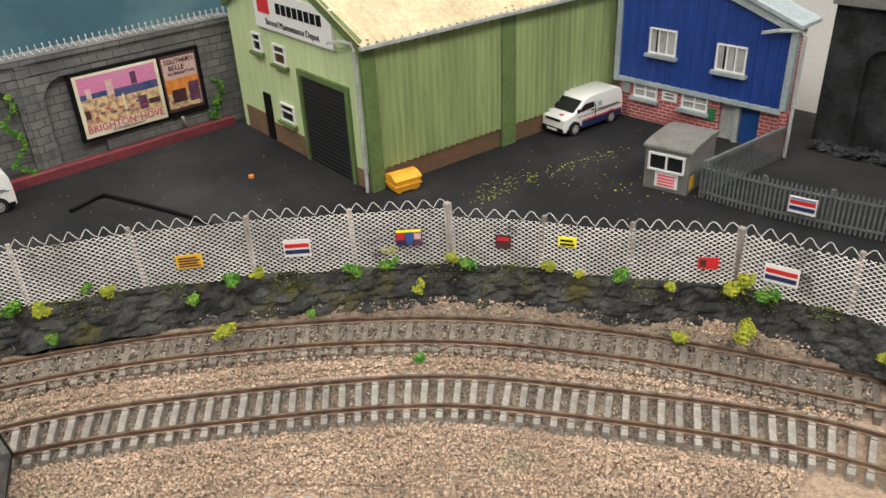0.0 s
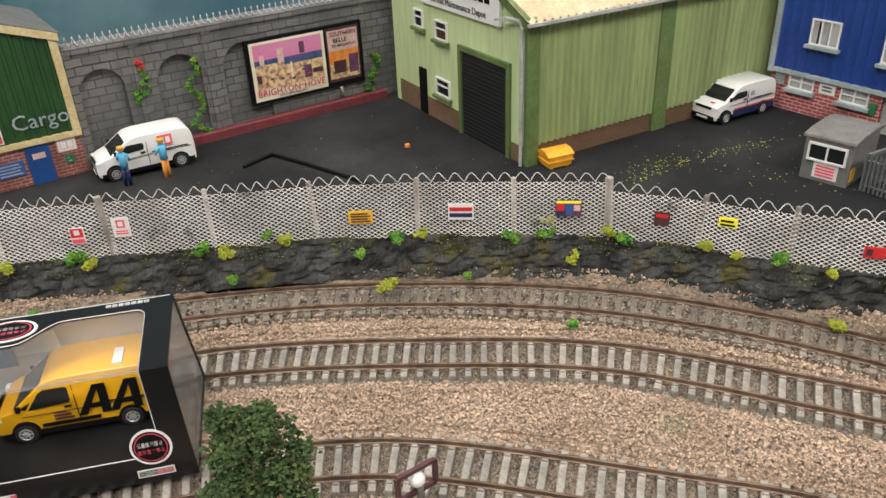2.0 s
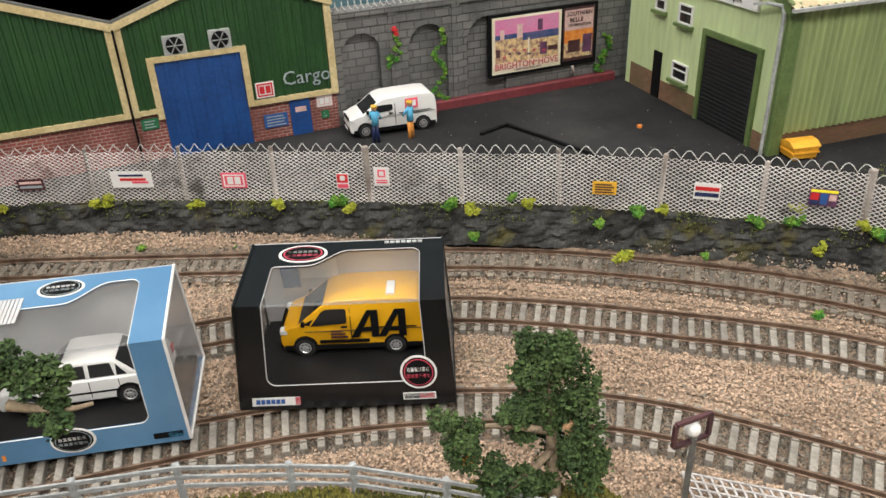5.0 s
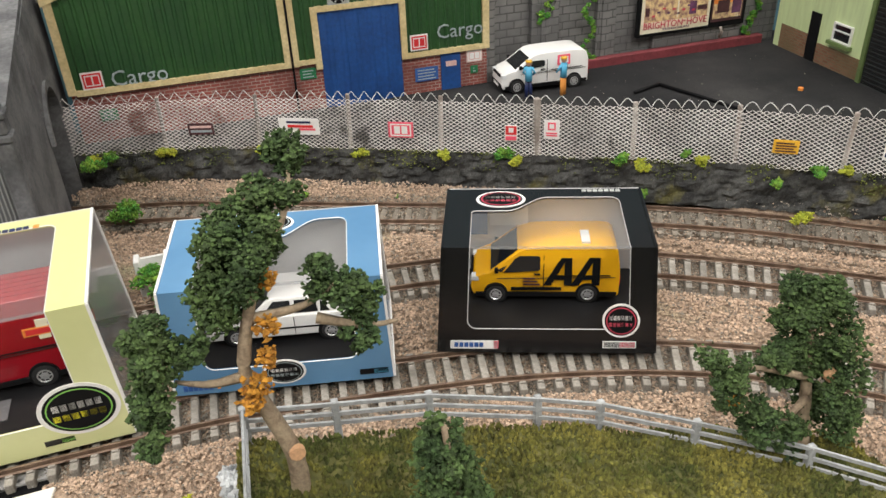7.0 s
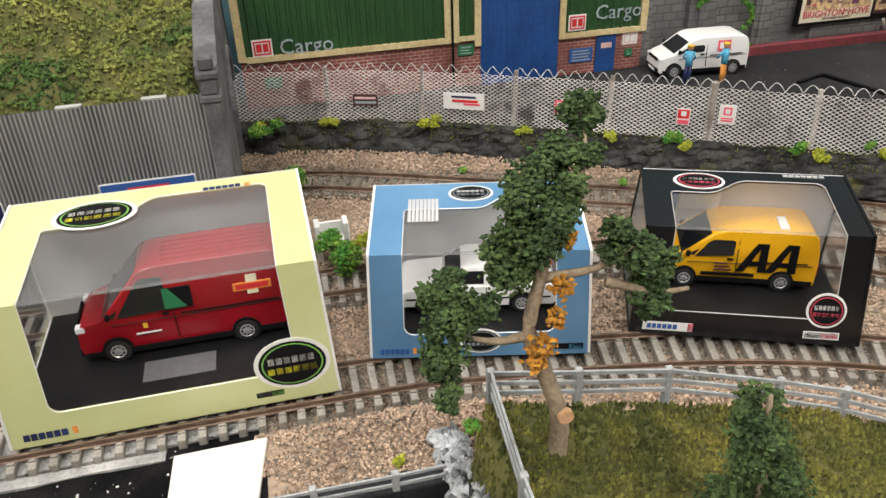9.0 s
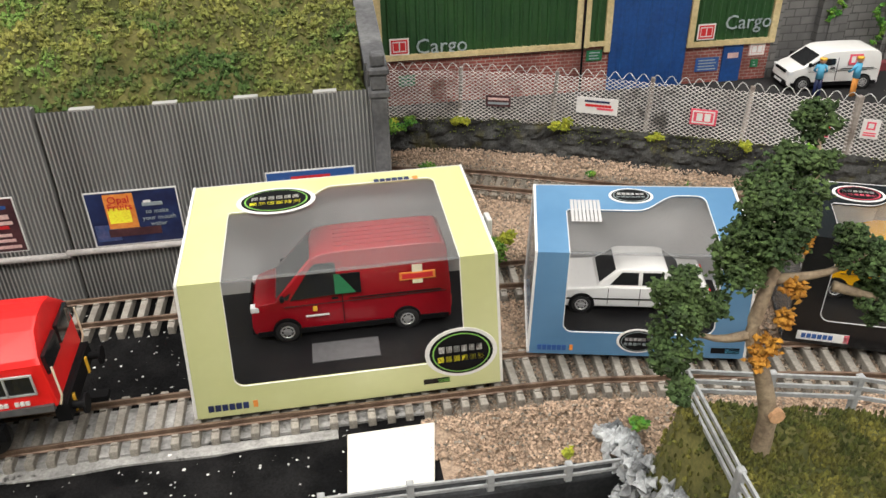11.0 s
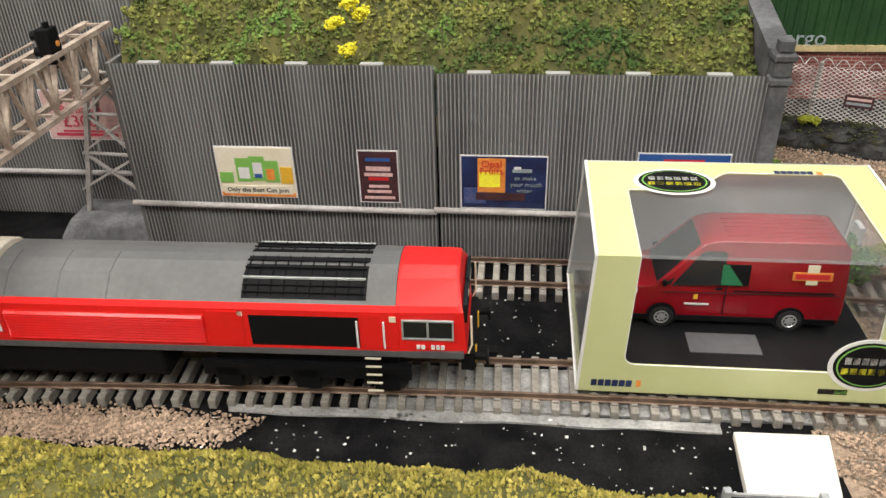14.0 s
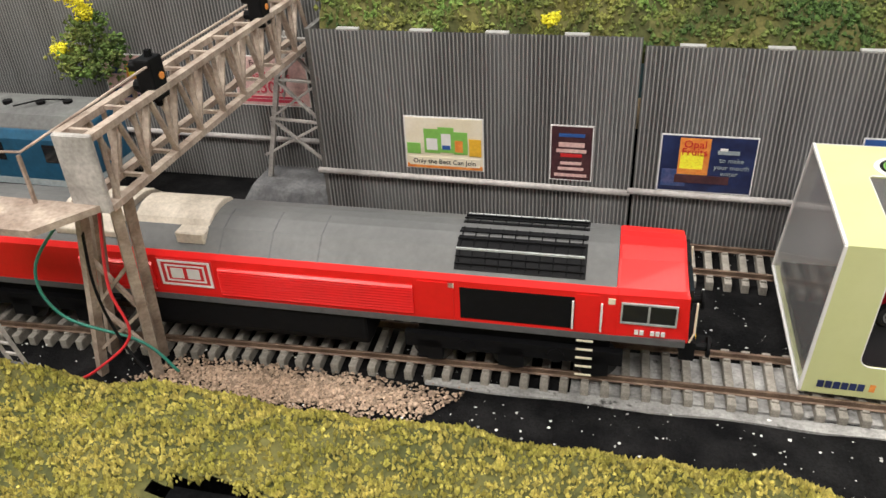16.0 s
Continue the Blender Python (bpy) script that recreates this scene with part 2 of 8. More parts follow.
# painted highlights: frontal light alone shades the ribs too weakly
lit_crests(CORR_STEEL, (0.52, 0.51, 0.50), 0.8)
CONDUIT = mat("white_conduit", (0.52, 0.49, 0.48), 0.5, second=(0.40, 0.37, 0.36), scale=90, fine=700)
CONCRETE = mat("portal_concrete", (0.155, 0.155, 0.16), 0.85, second=(0.075, 0.075, 0.08), scale=50, fine=600, fine_amount=0.35, bump=0.4, bump_scale=400, bump_depth=0.0005)
MEADOW_GRASS = mat("meadow_grass", (0.065, 0.078, 0.016), 0.95, second=(0.20, 0.18, 0.038), scale=60, amount=0.5, fine=1300, fine_amount=0.5, island=0.4)
GRASS = mat("grass_mat", (0.31, 0.29, 0.05), 0.95, second=(0.56, 0.47, 0.12), scale=90, amount=0.8, fine=1300, fine_amount=0.5, island=0.4, bump=1.0, bump_scale=900, bump_depth=0.001)
HEDGE = mat("hill_foliage", (0.05, 0.095, 0.02), 0.95, second=(0.25, 0.245, 0.06), scale=20, amount=0.5, third=(0.14, 0.235, 0.05), third_scale=30, third_at=0.57, fine=1300, fine_amount=0.45, island=0.45)
HILL_SOIL = mat("hill_soil", (0.06, 0.065, 0.018), 0.95, second=(0.13, 0.12, 0.035), scale=80, fine=900, fine_amount=0.4)
FOLIAGE = mat("tree_foliage", (0.028, 0.056, 0.016), 0.9, second=(0.062, 0.10, 0.028), scale=110, amount=0.7, fine=1500, fine_amount=0.4, island=0.5)
WEED = mat("weed_green", (0.05, 0.20, 0.025), 0.9, second=(0.15, 0.26, 0.03), scale=200, fine=1500, island=0.5)
MOSS = mat("olive_moss", (0.07, 0.085, 0.02), 0.95, second=(0.15, 0.17, 0.03), scale=60, fine=1500, island=0.5)
WEED_YELLOW = mat("weed_yellow", (0.36, 0.365, 0.03), 0.9, second=(0.25, 0.30, 0.03), scale=300, fine=1500, island=0.35)
FLOWER = mat("yellow_flower_foam", (0.82, 0.74, 0.04), 0.9, fine=1500, island=0.3)
LICHEN = mat("orange_lichen_foam", (0.50, 0.24, 0.03), 0.95, second=(0.36, 0.15, 0.02), scale=400, fine=1500, island=0.3)
BARK = mat("tree_bark", (0.36, 0.28, 0.19), 0.9, second=(0.22, 0.16, 0.11), scale=200, fine=900, fine_amount=0.4, bump=0.7, bump_scale=500, bump_depth=0.0006)
CUT_WOOD = mat("cut_wood", (0.62, 0.36, 0.20), 0.85, fine=900)
FIELD_FENCE = mat("grey_field_fence", (0.40, 0.41, 0.42), 0.6, second=(0.30, 0.31, 0.32), scale=150, fine=700)
FOIL_ROCK = mat("silvery_rock", (0.16, 0.17, 0.18), 0.45, second=(0.60, 0.62, 0.64), scale=110, fine=600, fine_amount=0.3, bump=1.0, bump_scale=250, bump_depth=0.0015)
CARD_WHITE = mat("bare_white_board", (0.80, 0.77, 0.72), 0.7, second=(0.72, 0.67, 0.60), scale=40, fine=700, fine_amount=0.08)
BACKDROP = mat("painted_cloud_backdrop", (0.055, 0.14, 0.19), 0.8, second=(0.12, 0.23, 0.27), scale=9, fine=40, fine_amount=0.15, third=(0.32, 0.40, 0.40), third_scale=7, third_at=0.64)
ROOM_WALL = mat("room_wall_paint", (0.62, 0.61, 0.58), 0.8, second=(0.58, 0.57, 0.54), scale=3, fine=80, fine_amount=0.04)
ROOM_FLOOR = mat("room_carpet", (0.18, 0.17, 0.17), 0.95, second=(0.14, 0.13, 0.13), scale=8, fine=300)
BOARD = mat("baseboard_ply", (0.30, 0.22, 0.13), 0.8, second=(0.24, 0.17, 0.10), scale=12, fine=120)
LOCO_RED = mat("loco_red", (0.80, 0.016, 0.016), 0.32, second=(0.75, 0.015, 0.014), scale=30, fine=400, fine_amount=0.05)
LOCO_GREY = mat("loco_roof_grey", (0.125, 0.125, 0.125), 0.5, second=(0.105, 0.105, 0.105), scale=60, fine=500, fine_amount=0.12)
LOCO_SILL = mat("loco_sill_grey", (0.10, 0.10, 0.105), 0.5, fine=500)
EXHAUST = mat("exhaust_beige", (0.58, 0.51, 0.43), 0.6, second=(0.46, 0.40, 0.33), scale=100, fine=700)
GANTRY = mat("weathered_gantry", (0.50, 0.41, 0.34), 0.75, second=(0.27, 0.20, 0.16), scale=90, amount=0.8, fine=800, fine_amount=0.3)
GANTRY_GREY = mat("gantry_leg_grey", (0.46, 0.43, 0.41), 0.7, second=(0.30, 0.28, 0.26), scale=90, fine=800, fine_amount=0.3)
LIME_CARD = mat("lime_card", (0.58, 0.60, 0.29), 0.35, second=(0.63, 0.65, 0.35), scale=14, fine=300, fine_amount=0.02)
SKY_CARD = mat("sky_blue_card", (0.085, 0.205, 0.37), 0.35, second=(0.125, 0.265, 0.44), scale=14, fine=300, fine_amount=0.03)
RED_VAN = mat("red_enamel", (0.30, 0.006, 0.014), 0.22, fine=300, fine_amount=0.03, coat=0.5)
YELLOW_VAN = mat("yellow_enamel", (0.86, 0.44, 0.012), 0.22, fine=300, fine_amount=0.03, coat=0.5)
CHROME = mat("silver_hub", (0.62, 0.62, 0.63), 0.28, 0.7, fine_amount=0)
TYRE = mat("black_tyre", (0.016, 0.016, 0.017), 0.7, fine_amount=0)
LAMP_GLASS = mat("clear_lamp", (0.75, 0.76, 0.78), 0.12, fine_amount=0)
RED_SIGN = mat("red_sign", (0.62, 0.025, 0.03), 0.5, fine=800, fine_amount=0.06)
PINK_SIGN = mat("pink_red_sign", (0.80, 0.10, 0.16), 0.5, fine=800, fine_amount=0.06)
NAVY = mat("navy_print", (0.010, 0.015, 0.06), 0.45, second=(0.02, 0.035, 0.12), scale=90, fine=900, fine_amount=0.1)
BLUE_SIGN = mat("blue_sign", (0.03, 0.10, 0.33), 0.5, fine=800, fine_amount=0.1)
GREEN_SIGN = mat("green_sign", (0.02, 0.17, 0.07), 0.5, fine=800, fine_amount=0.1)
LIME_PRINT = mat("lime_print", (0.22, 0.50, 0.10), 0.5, fine=800, fine_amount=0.1)
ORANGE = mat("orange_print", (0.85, 0.33, 0.07), 0.5, second=(0.75, 0.22, 0.04), scale=300, fine=800, fine_amount=0.1)
AMBER_SIGN = mat("amber_sign", (0.80, 0.46, 0.04), 0.5, fine=900, fine_amount=0.15)
PINK_SKY = mat("poster_pink", (0.72, 0.22, 0.42), 0.5, second=(0.66, 0.28, 0.46), scale=60, fine=800, fine_amount=0.1)
SAND = mat("poster_sand", (0.78, 0.58, 0.30), 0.5, second=(0.30, 0.15, 0.13), scale=330, amount=0.4, fine=800, fine_amount=0.2)
SEA = mat("poster_sea", (0.03, 0.07, 0.20), 0.5, second=(0.10, 0.10, 0.22), scale=200, fine=800)
PURPLE = mat("poster_purple", (0.16, 0.06, 0.14), 0.5, second=(0.07, 0.03, 0.06), scale=150, fine=800)
MAROON = mat("poster_maroon", (0.055, 0.022, 0.028), 0.45, second=(0.09, 0.035, 0.04), scale=150, fine=800)
PALE_PINK = mat("poster_pale_pink", (0.72, 0.50, 0.47), 0.5, second=(0.66, 0.42, 0.40), scale=120, fine=800)
CREAM_PRINT = mat("poster_cream", (0.78, 0.70, 0.52), 0.5, second=(0.84, 0.78, 0.64), scale=60, fine=800, fine_amount=0.05)
PINK_PRINT = mat("print_red", (0.55, 0.05, 0.09), 0.5, fine=900, fine_amount=0.1)
SILVER_CARD = mat("silver_grey_card", (0.48, 0.47, 0.48), 0.4, 0.1, second=(0.58, 0.57, 0.58), scale=20, fine=200, fine_amount=0.04)
CASE_BLACK = mat("display_plinth_black", (0.008, 0.008, 0.009), 0.4, gloss=0.2, second=(0.012, 0.012, 0.0125), scale=40, fine=800, fine_amount=0.15)
CLEAR = clear_sheet("clear_plastic", (0.98, 0.98, 0.98), 0.04, 0.0, 0.008)
# the flat white mixed in here stands for the ceiling's reflection
CLEAR_TOP_GLARE = clear_sheet("clear_top_plastic_glare", (0.95, 0.95, 0.95), 0.12, 0.09, 0.05)
CLEAR_SIDE = clear_sheet("clear_side_plastic", (0.90, 0.90, 0.91), 0.08, 0.07)
COACH_BLUE = mat("coach_blue", (0.012, 0.075, 0.14), 0.45, second=(0.015, 0.09, 0.17), scale=60, fine=500)
COACH_ROOF = mat("coach_roof", (0.13, 0.135, 0.13), 0.7, second=(0.10, 0.10, 0.10), scale=60, fine=500)
SKIN = mat("figure_flesh", (0.52, 0.28, 0.18), 0.7, fine_amount=0)
FIG_BLUE = mat("figure_blue", (0.10, 0.42, 0.66), 0.7, fine_amount=0)
FIG_ORANGE = mat("figure_orange", (0.75, 0.30, 0.06), 0.7, fine_amount=0)
WIRE_RED = mat("red_flex", (0.62, 0.03, 0.04), 0.45, fine_amount=0)
WIRE_GREEN = mat("green_flex", (0.03, 0.20, 0.15), 0.45, fine_amount=0)


# ---- mesh tools: all lengths in millimetres ----
K = 0.001


def box(bm, x0, x1, y0, y1, z0, z1, m=None):
    vs = [bm.verts.new((x * K, y * K, z * K)) for x in (x0, x1) for y in (y0, y1) for z in (z0, z1)]
    for f in ((0, 1, 3, 2), (4, 6, 7, 5), (0, 4, 5, 1), (2, 3, 7, 6), (0, 2, 6, 4), (1, 5, 7, 3)):
        bm.faces.new([vs[i] for i in f])
    if m is not None:
        bmesh.ops.transform(bm, matrix=m, verts=vs)
    return vs


def prism(bm, outline, a, b, axis="x", m=None):
    """A closed outline pushed along an axis from a to b. The outline's pairs are (y, z), (x, z) or (x, y)."""
    def put(p, q):
        u, v = p
        return {"x": (q, u, v), "y": (u, q, v), "z": (u, v, q)}[axis]
    n = len(outline)
    lo = [bm.verts.new([c * K for c in put(p, a)]) for p in outline]
    hi = [bm.verts.new([c * K for c in put(p, b)]) for p in outline]
    fs = [bm.faces.new(lo[::-1]), bm.faces.new(hi)]
    for i in range(n):
        fs.append(bm.faces.new((lo[i], lo[(i + 1) % n], hi[(i + 1) % n], hi[i])))
    if m is not None:
        bmesh.ops.transform(bm, matrix=m, verts=lo + hi)
    return lo + hi


def bar(bm, p, q, w, h=None, sides=4, w2=None):
    """A straight bar from p to q, w thick; tapering to w2."""
    p, q = Vector(p) * K, Vector(q) * K
    d = (q - p).normalized()
    side = d.cross(Vector((0, 0, 1)))
    side = side.normalized() if side.length > 1e-4 else Vector((1, 0, 0))
    up = side.cross(d)
    h = h or w
    w2 = w2 or w
    rings = []
    for c, s in ((p, 1.0), (q, w2 / w)):
        rings.append([bm.verts.new(c + K * s * (0.5 * w * 1.0 * math.cos(a) * side + 0.5 * h * math.sin(a) * up) * (1.4142 if sides == 4 else 1.0))
                      for a in [2 * math.pi * (i + 0.5) / sides for i in range(sides)]])
    for i in range(sides):
        j = (i + 1) % sides
        bm.faces.new((rings[0][i], rings[0][j], rings[1][j], rings[1][i]))
    bm.faces.new(rings[0][::-1])
    bm.faces.new(rings[1])


def tube(bm, pts, w, sides=6, w2=None):
    """A round tube along points, tapering from w to w2."""
    pts = [Vector(p) * K for p in pts]
    rings = []
    for i, c in enumerate(pts):
        d = (pts[min(i + 1, len(pts) - 1)] - pts[max(i - 1, 0)]).normalized()
        side = d.cross(Vector((0.13, 0.21, 1))).normalized()
        up = side.cross(d)
        r = 0.5 * K * (w + ((w2 if w2 is not None else w) - w) * i / (len(pts) - 1))
        rings.append([bm.verts.new(c + r * (math.cos(a) * side + math.sin(a) * up)) for a in [2 * math.pi * k / sides for k in range(sides)]])
    for a, b in zip(rings, rings[1:]):
        for k in range(sides):
            j = (k + 1) % sides
            bm.faces.new((a[k], a[j], b[j], b[k]))
    bm.faces.new(rings[0][::-1])
    bm.faces.new(rings[-1])


def disc(bm, c, r, axis, thick, sides=20, rz=None):
    """A round plate centred at c, its thickness along the axis."""
    ring = [(r * math.cos(2 * math.pi * i / sides), (rz or r) * math.sin(2 * math.pi * i / sides)) for i in range(sides)]
    x, y, z = c
    if axis == "y":
        return prism(bm, [(x + a, z + b) for a, b in ring], y - thick / 2, y + thick / 2, "y")
    if axis == "x":
        return prism(bm, [(y + a, z + b) for a, b in ring], x - thick / 2, x + thick / 2, "x")
    return prism(bm, [(x + a, y + b) for a, b in ring], z - thick / 2, z + thick / 2, "z")


def soften(bm, width=0.3, segments=2, angle=35):
    bmesh.ops.recalc_face_normals(bm, faces=bm.faces)
    edges = [e for e in bm.edges if len(e.link_faces) == 2 and e.calc_face_angle(0) > radians(angle)]
    bmesh.ops.bevel(bm, geom=edges, offset=width * K, segments=segments, affect="EDGES", profile=0.6, clamp_overlap=True)
    return bm


def mesh_of(name, bm, material, smooth=False):
    bmesh.ops.recalc_face_normals(bm, faces=bm.faces)
    me = bpy.data.meshes.new(name)
    bm.to_mesh(me)
    bm.free()
    me.materials.append(material)
    if smooth:
        me.polygons.foreach_set("use_smooth", [True] * len(me.polygons))
    return me


def part(name, bm, material, parent=None, label="", smooth=False):
    ob = new(name, mesh_of(name, bm, material, smooth))
    if parent is not None:
        ob.parent = parent
    if label:
        ob["label"] = label
    return ob


def thing(name, label, category, group="", kind="", at=None):
    ob = new(name)
    ob.empty_display_size = 0.01
    if at is not None:
        ob.matrix_basis = at
    return tagged(ob, label, category, group, kind)


def soup(name, verts, faces, material, smooth=False):
    me = bpy.data.meshes.new(name)
    me.from_pydata(verts, [], faces)
    me.materials.append(material)
    if smooth:
        me.polygons.foreach_set("use_smooth", [True] * len(me.polygons))
    return me


OCTA = np.array([(1, 0, 0), (-1, 0, 0), (0, 1, 0), (0, -1, 0), (0, 0, 1), (0, 0, -1)], float)
OCTA_F = np.array([(0, 2, 4), (2, 1, 4), (1, 3, 4), (3, 0, 4), (2, 0, 5), (1, 2, 5), (3, 1, 5), (0, 3, 5)])


def crumbs(name, centres, sizes, material, rng, flat=0.8, jitter=0.45):
    """Many small uneven lumps in one mesh. Centres and sizes in millimetres."""
    c = np.asarray(centres, float) * K
    n = len(c)
    s = np.asarray(sizes, float)[:, None, None] * K * 0.5
    v = OCTA[None] * (1 + jitter * (rng.random((n, 6, 1)) - 0.5) * 2) + 0.35 * (rng.random((n, 6, 3)) - 0.5)
    a = rng.random(n) * 6.283
    ca, sa = np.cos(a)[:, None], np.sin(a)[:, None]
    v = np.stack([v[..., 0] * ca - v[..., 1] * sa, v[..., 0] * sa + v[..., 1] * ca, v[..., 2] * flat], -1) * s + c[:, None]
    f = (OCTA_F[None] + 6 * np.arange(n)[:, None, None]).reshape(-1, 3)
    me = bpy.data.meshes.new(name)
    me.from_pydata(v.reshape(-1, 3).tolist(), [], f.tolist())
    me.materials.append(material)
    return me


def letters(name, body, size, material, m, parent=None, depth=0.15, label="", squeeze=1.0, bold=0.0):
    """Raised lettering, its middle at the pose m: written along x, upright along y."""
    cu = bpy.data.curves.new(name, "FONT")
    cu.body, cu.size, cu.extrude, cu.align_x, cu.align_y, cu.resolution_u, cu.offset = body, size * K, depth * K, "CENTER", "CENTER", 2, bold * K
    tmp = bpy.data.objects.new(name, cu)
    me = bpy.data.meshes.new_from_object(tmp)
    bpy.data.objects.remove(tmp)
    me.transform(m @ Matrix.Diagonal((squeeze, 1, 1, 1)))
    me.materials.clear()
    me.materials.append(material)
    ob = new(name, me)
    ob.parent = parent
    if label:
        ob["label"] = label
    return ob


def facing(axis, x, y, z):
    """A pose for flat things on walls: -y faces the viewer along y, -x along x."""
    return pose(x * K, y * K, z * K, 90, 0, 0 if axis == "y" else -90)


def spline(pts, step=2.0):
    """Even points along a smooth line through pts."""
    pts = [Vector(p) for p in pts]
    q = [2 * pts[0] - pts[1]] + pts + [2 * pts[-1] - pts[-2]]
    out = []
    for i in range(1, len(q) - 2):
        for k in range(24):
            t = k / 24
            a, b, c, d = q[i - 1:i + 3]
            out.append(0.5 * ((2 * b) + (c - a) * t + (2 * a - 5 * b + 4 * c - d) * t * t + (3 * b - a - 3 * c + d) * t ** 3))
    out.append(pts[-1])
    res, left = [out[0]], step
    for a, b in zip(out, out[1:]):
        seg = (b - a).length
        pos = 0.0
        while seg - pos >= left:
            pos += left
            res.append(a + (b - a) * (pos / seg))
            left = step
        left -= seg - pos
    return res


def fbm(x, y, s, seed=0.0):
    return noise.fractal(Vector((x / s + seed, y / s, seed * 1.7)), 1.0, 2.0, 4)

# ---- the room round the layout ----
def room():
    for name, a in (("wall_north", (-2400, 2400, 2300, 2400, -900, 1500)), ("wall_south", (-2400, 2400, -2400, -2300, -900, 1500)),
                    ("wall_east", (2300, 2400, -2300, 2300, -900, 1500)), ("wall_west", (-2400, -2300, -2300, 2300, -900, 1500))):
        bm = bmesh.new()
        box(bm, *a)
        tagged(part(name, bm, ROOM_WALL), "plain painted room wall behind the layout", "wall", kind="structure")
    bm = bmesh.new()
    box(bm, -2400, 2400, -2400, 2400, -1000, -900)
    tagged(part("floor", bm, ROOM_FLOOR), "grey carpeted floor of the exhibition room", "floor", kind="structure")
    bm = bmesh.new()
    box(bm, -2400, 2400, -2400, 2400, 1500, 1600)
    tagged(part("ceiling", bm, ROOM_WALL), "plain white painted room ceiling", "ceiling", kind="structure")
    glowing = glow("panel_diffuser", (1.0, 0.97, 0.92), 3.0)
    for x, y, watts in PANELS:
        lamp = thing("ceiling_light", "white square ceiling light panel in metal frame", "light", "ceiling lights", at=pose(x, y, 1.49))
        bm = bmesh.new()
        for a in ((-310, 310, -310, -295), (-310, 310, 295, 310), (-310, -295, -295, 295), (295, 310, -295, 295)):
            box(bm, *a, -22, 8)
        part("frame", bm, WHITE, lamp)
        bm = bmesh.new()
        box(bm, -294, 294, -294, 294, -10, 4)
        part("diffuser", bm, glowing, lamp)
        la = bpy.data.lights.new("panel_light", "AREA")
        la.shape, la.size, la.energy, la.color = "SQUARE", 0.58, watts, (1.0, 0.965, 0.90)
        ob = new("panel_light", la)
        ob.matrix_basis = pose(x, y, 1.455)


room()

# ---- the layout's ground ----
YARD_Z = 23.0
FENCE_LINE = [(290, 0), (284, 40), (277, 78), (268, 120), (243, 154), (225, 186), (203, 218), (171, 246), (137, 274), (99, 300), (58, 323),
              (19, 346), (-23, 369), (-64, 391), (-107, 413), (-153, 430), (-200, 441)]
TRACK_FAR = [(292, -20), (281, 30), (261, 79), (229, 146), (186, 208), (126, 263), (58, 308), (-55, 359), (-142, 398), (-171, 408), (-230, 424), (-330, 440)]
TRACK_MID = [(252, -20), (245, 20), (231, 66), (197, 124), (158, 178), (103, 224.5), (42, 266.5), (-11, 288.5), (-63, 301), (-157, 309), (-230, 312), (-300, 313), (-420, 313), (-560, 313), (-760, 313)]
TRACK_NEAR = [(192, -20), (176, 30), (154, 75), (123, 114), (75, 169), (40, 196), (0, 216), (-40, 229), (-78, 237), (-120, 243), (-165, 247), (-297, 247), (-405, 243.5), (-533, 237), (-640, 231)]


def sheet(name, outline, z, thick, material, label, category):
    bm = bmesh.new()
    prism(bm, outline, z - thick, z, "z")
    return tagged(part(name, bm, material), label, category, kind="structure")


bm = bmesh.new()
box(bm, -900, 560, -60, 640, -60, -48)
tagged(part("baseboard", bm, BOARD), "plywood baseboard that carries the whole model layout", "baseboard", kind="structure")
for x in (-850, 500):
    for y in (-40, 600):
        bm = bmesh.new()
        box(bm, x, x + 40, y, y + 30, -900, -60)
        tagged(part("baseboard_leg", bm, BOARD), "square softwood leg under the layout baseboard", "leg", "baseboard legs")

fence_pts = [Vector((x, y)) for x, y in FENCE_LINE]
front_edge = [(x, y) for x, y in FENCE_LINE]
sheet("yard", front_edge + [(-200, 470), (480, 470), (480, 0)], YARD_Z, 24, ASPHALT, "dark asphalt depot yard with dust and yellow lichen", "yard")


def near_line(pts, step=6.0):
    return np.array([(p.x, p.y) for p in spline([(x, y, 0) for x, y in pts], step)])


def bed():
    """Track bed, gently uneven and sunk under the sleepers; ends at the low parapet in front."""
    verts, faces = [], []
    step = 4
    xs, ys = range(-780, 331, step), range(0, 451, step)
    lines = np.concatenate([near_line(p, 5.0) for p in (TRACK_FAR, TRACK_MID, TRACK_NEAR)])
    for x in xs:
        d = np.hypot(lines[:, 0, None] - x, lines[:, 1, None] - np.array(ys)[None]).min(0)
        for y, reach in zip(ys, d):
            lift = 1.5 * min(1.0, max(0.0, (reach - 15.5) / 4)) if x >= -202 else 0.0
            verts.append((x * K, y * K, (-6.3 + lift + 0.6 * fbm(x, y, 18, 3.0)) * K))
    n = len(ys)
    for i in range(len(xs) - 1):
        for j in range(n - 1):
            if -236 < xs[i] < -140 and ys[j] < 204:
                continue
            faces.append((i * n + j, (i + 1) * n + j, (i + 1) * n + j + 1, i * n + j + 1))
    dark = [f for f in faces if verts[f[0]][0] < -0.202 and verts[f[0]][1] > 0.0]
    light = [f for f in faces if verts[f[0]][0] >= -0.202]
    for name, fs, material, label in (("ground", light, BALLAST_BED, "beige gravel ballast ground between the tracks"), ("ground_cinder", dark, CINDER, "black cinder ground with white chips")):
        tagged(new(name, soup(name, verts, fs, material, True)), label, "ground", kind="structure")


bed()


FAR_LINE = near_line(TRACK_FAR, 3.0)


def shoulder_z(reach, gap):
    """Height of the ballast between the embankment's foot and the far track: reach from the track, gap from the fence."""
    a, b = np.maximum(0.0, reach - 10.0), np.maximum(0.05, gap - 4.2)
    return -4.0 + 9.5 * (a / (a + b)) ** 0.8


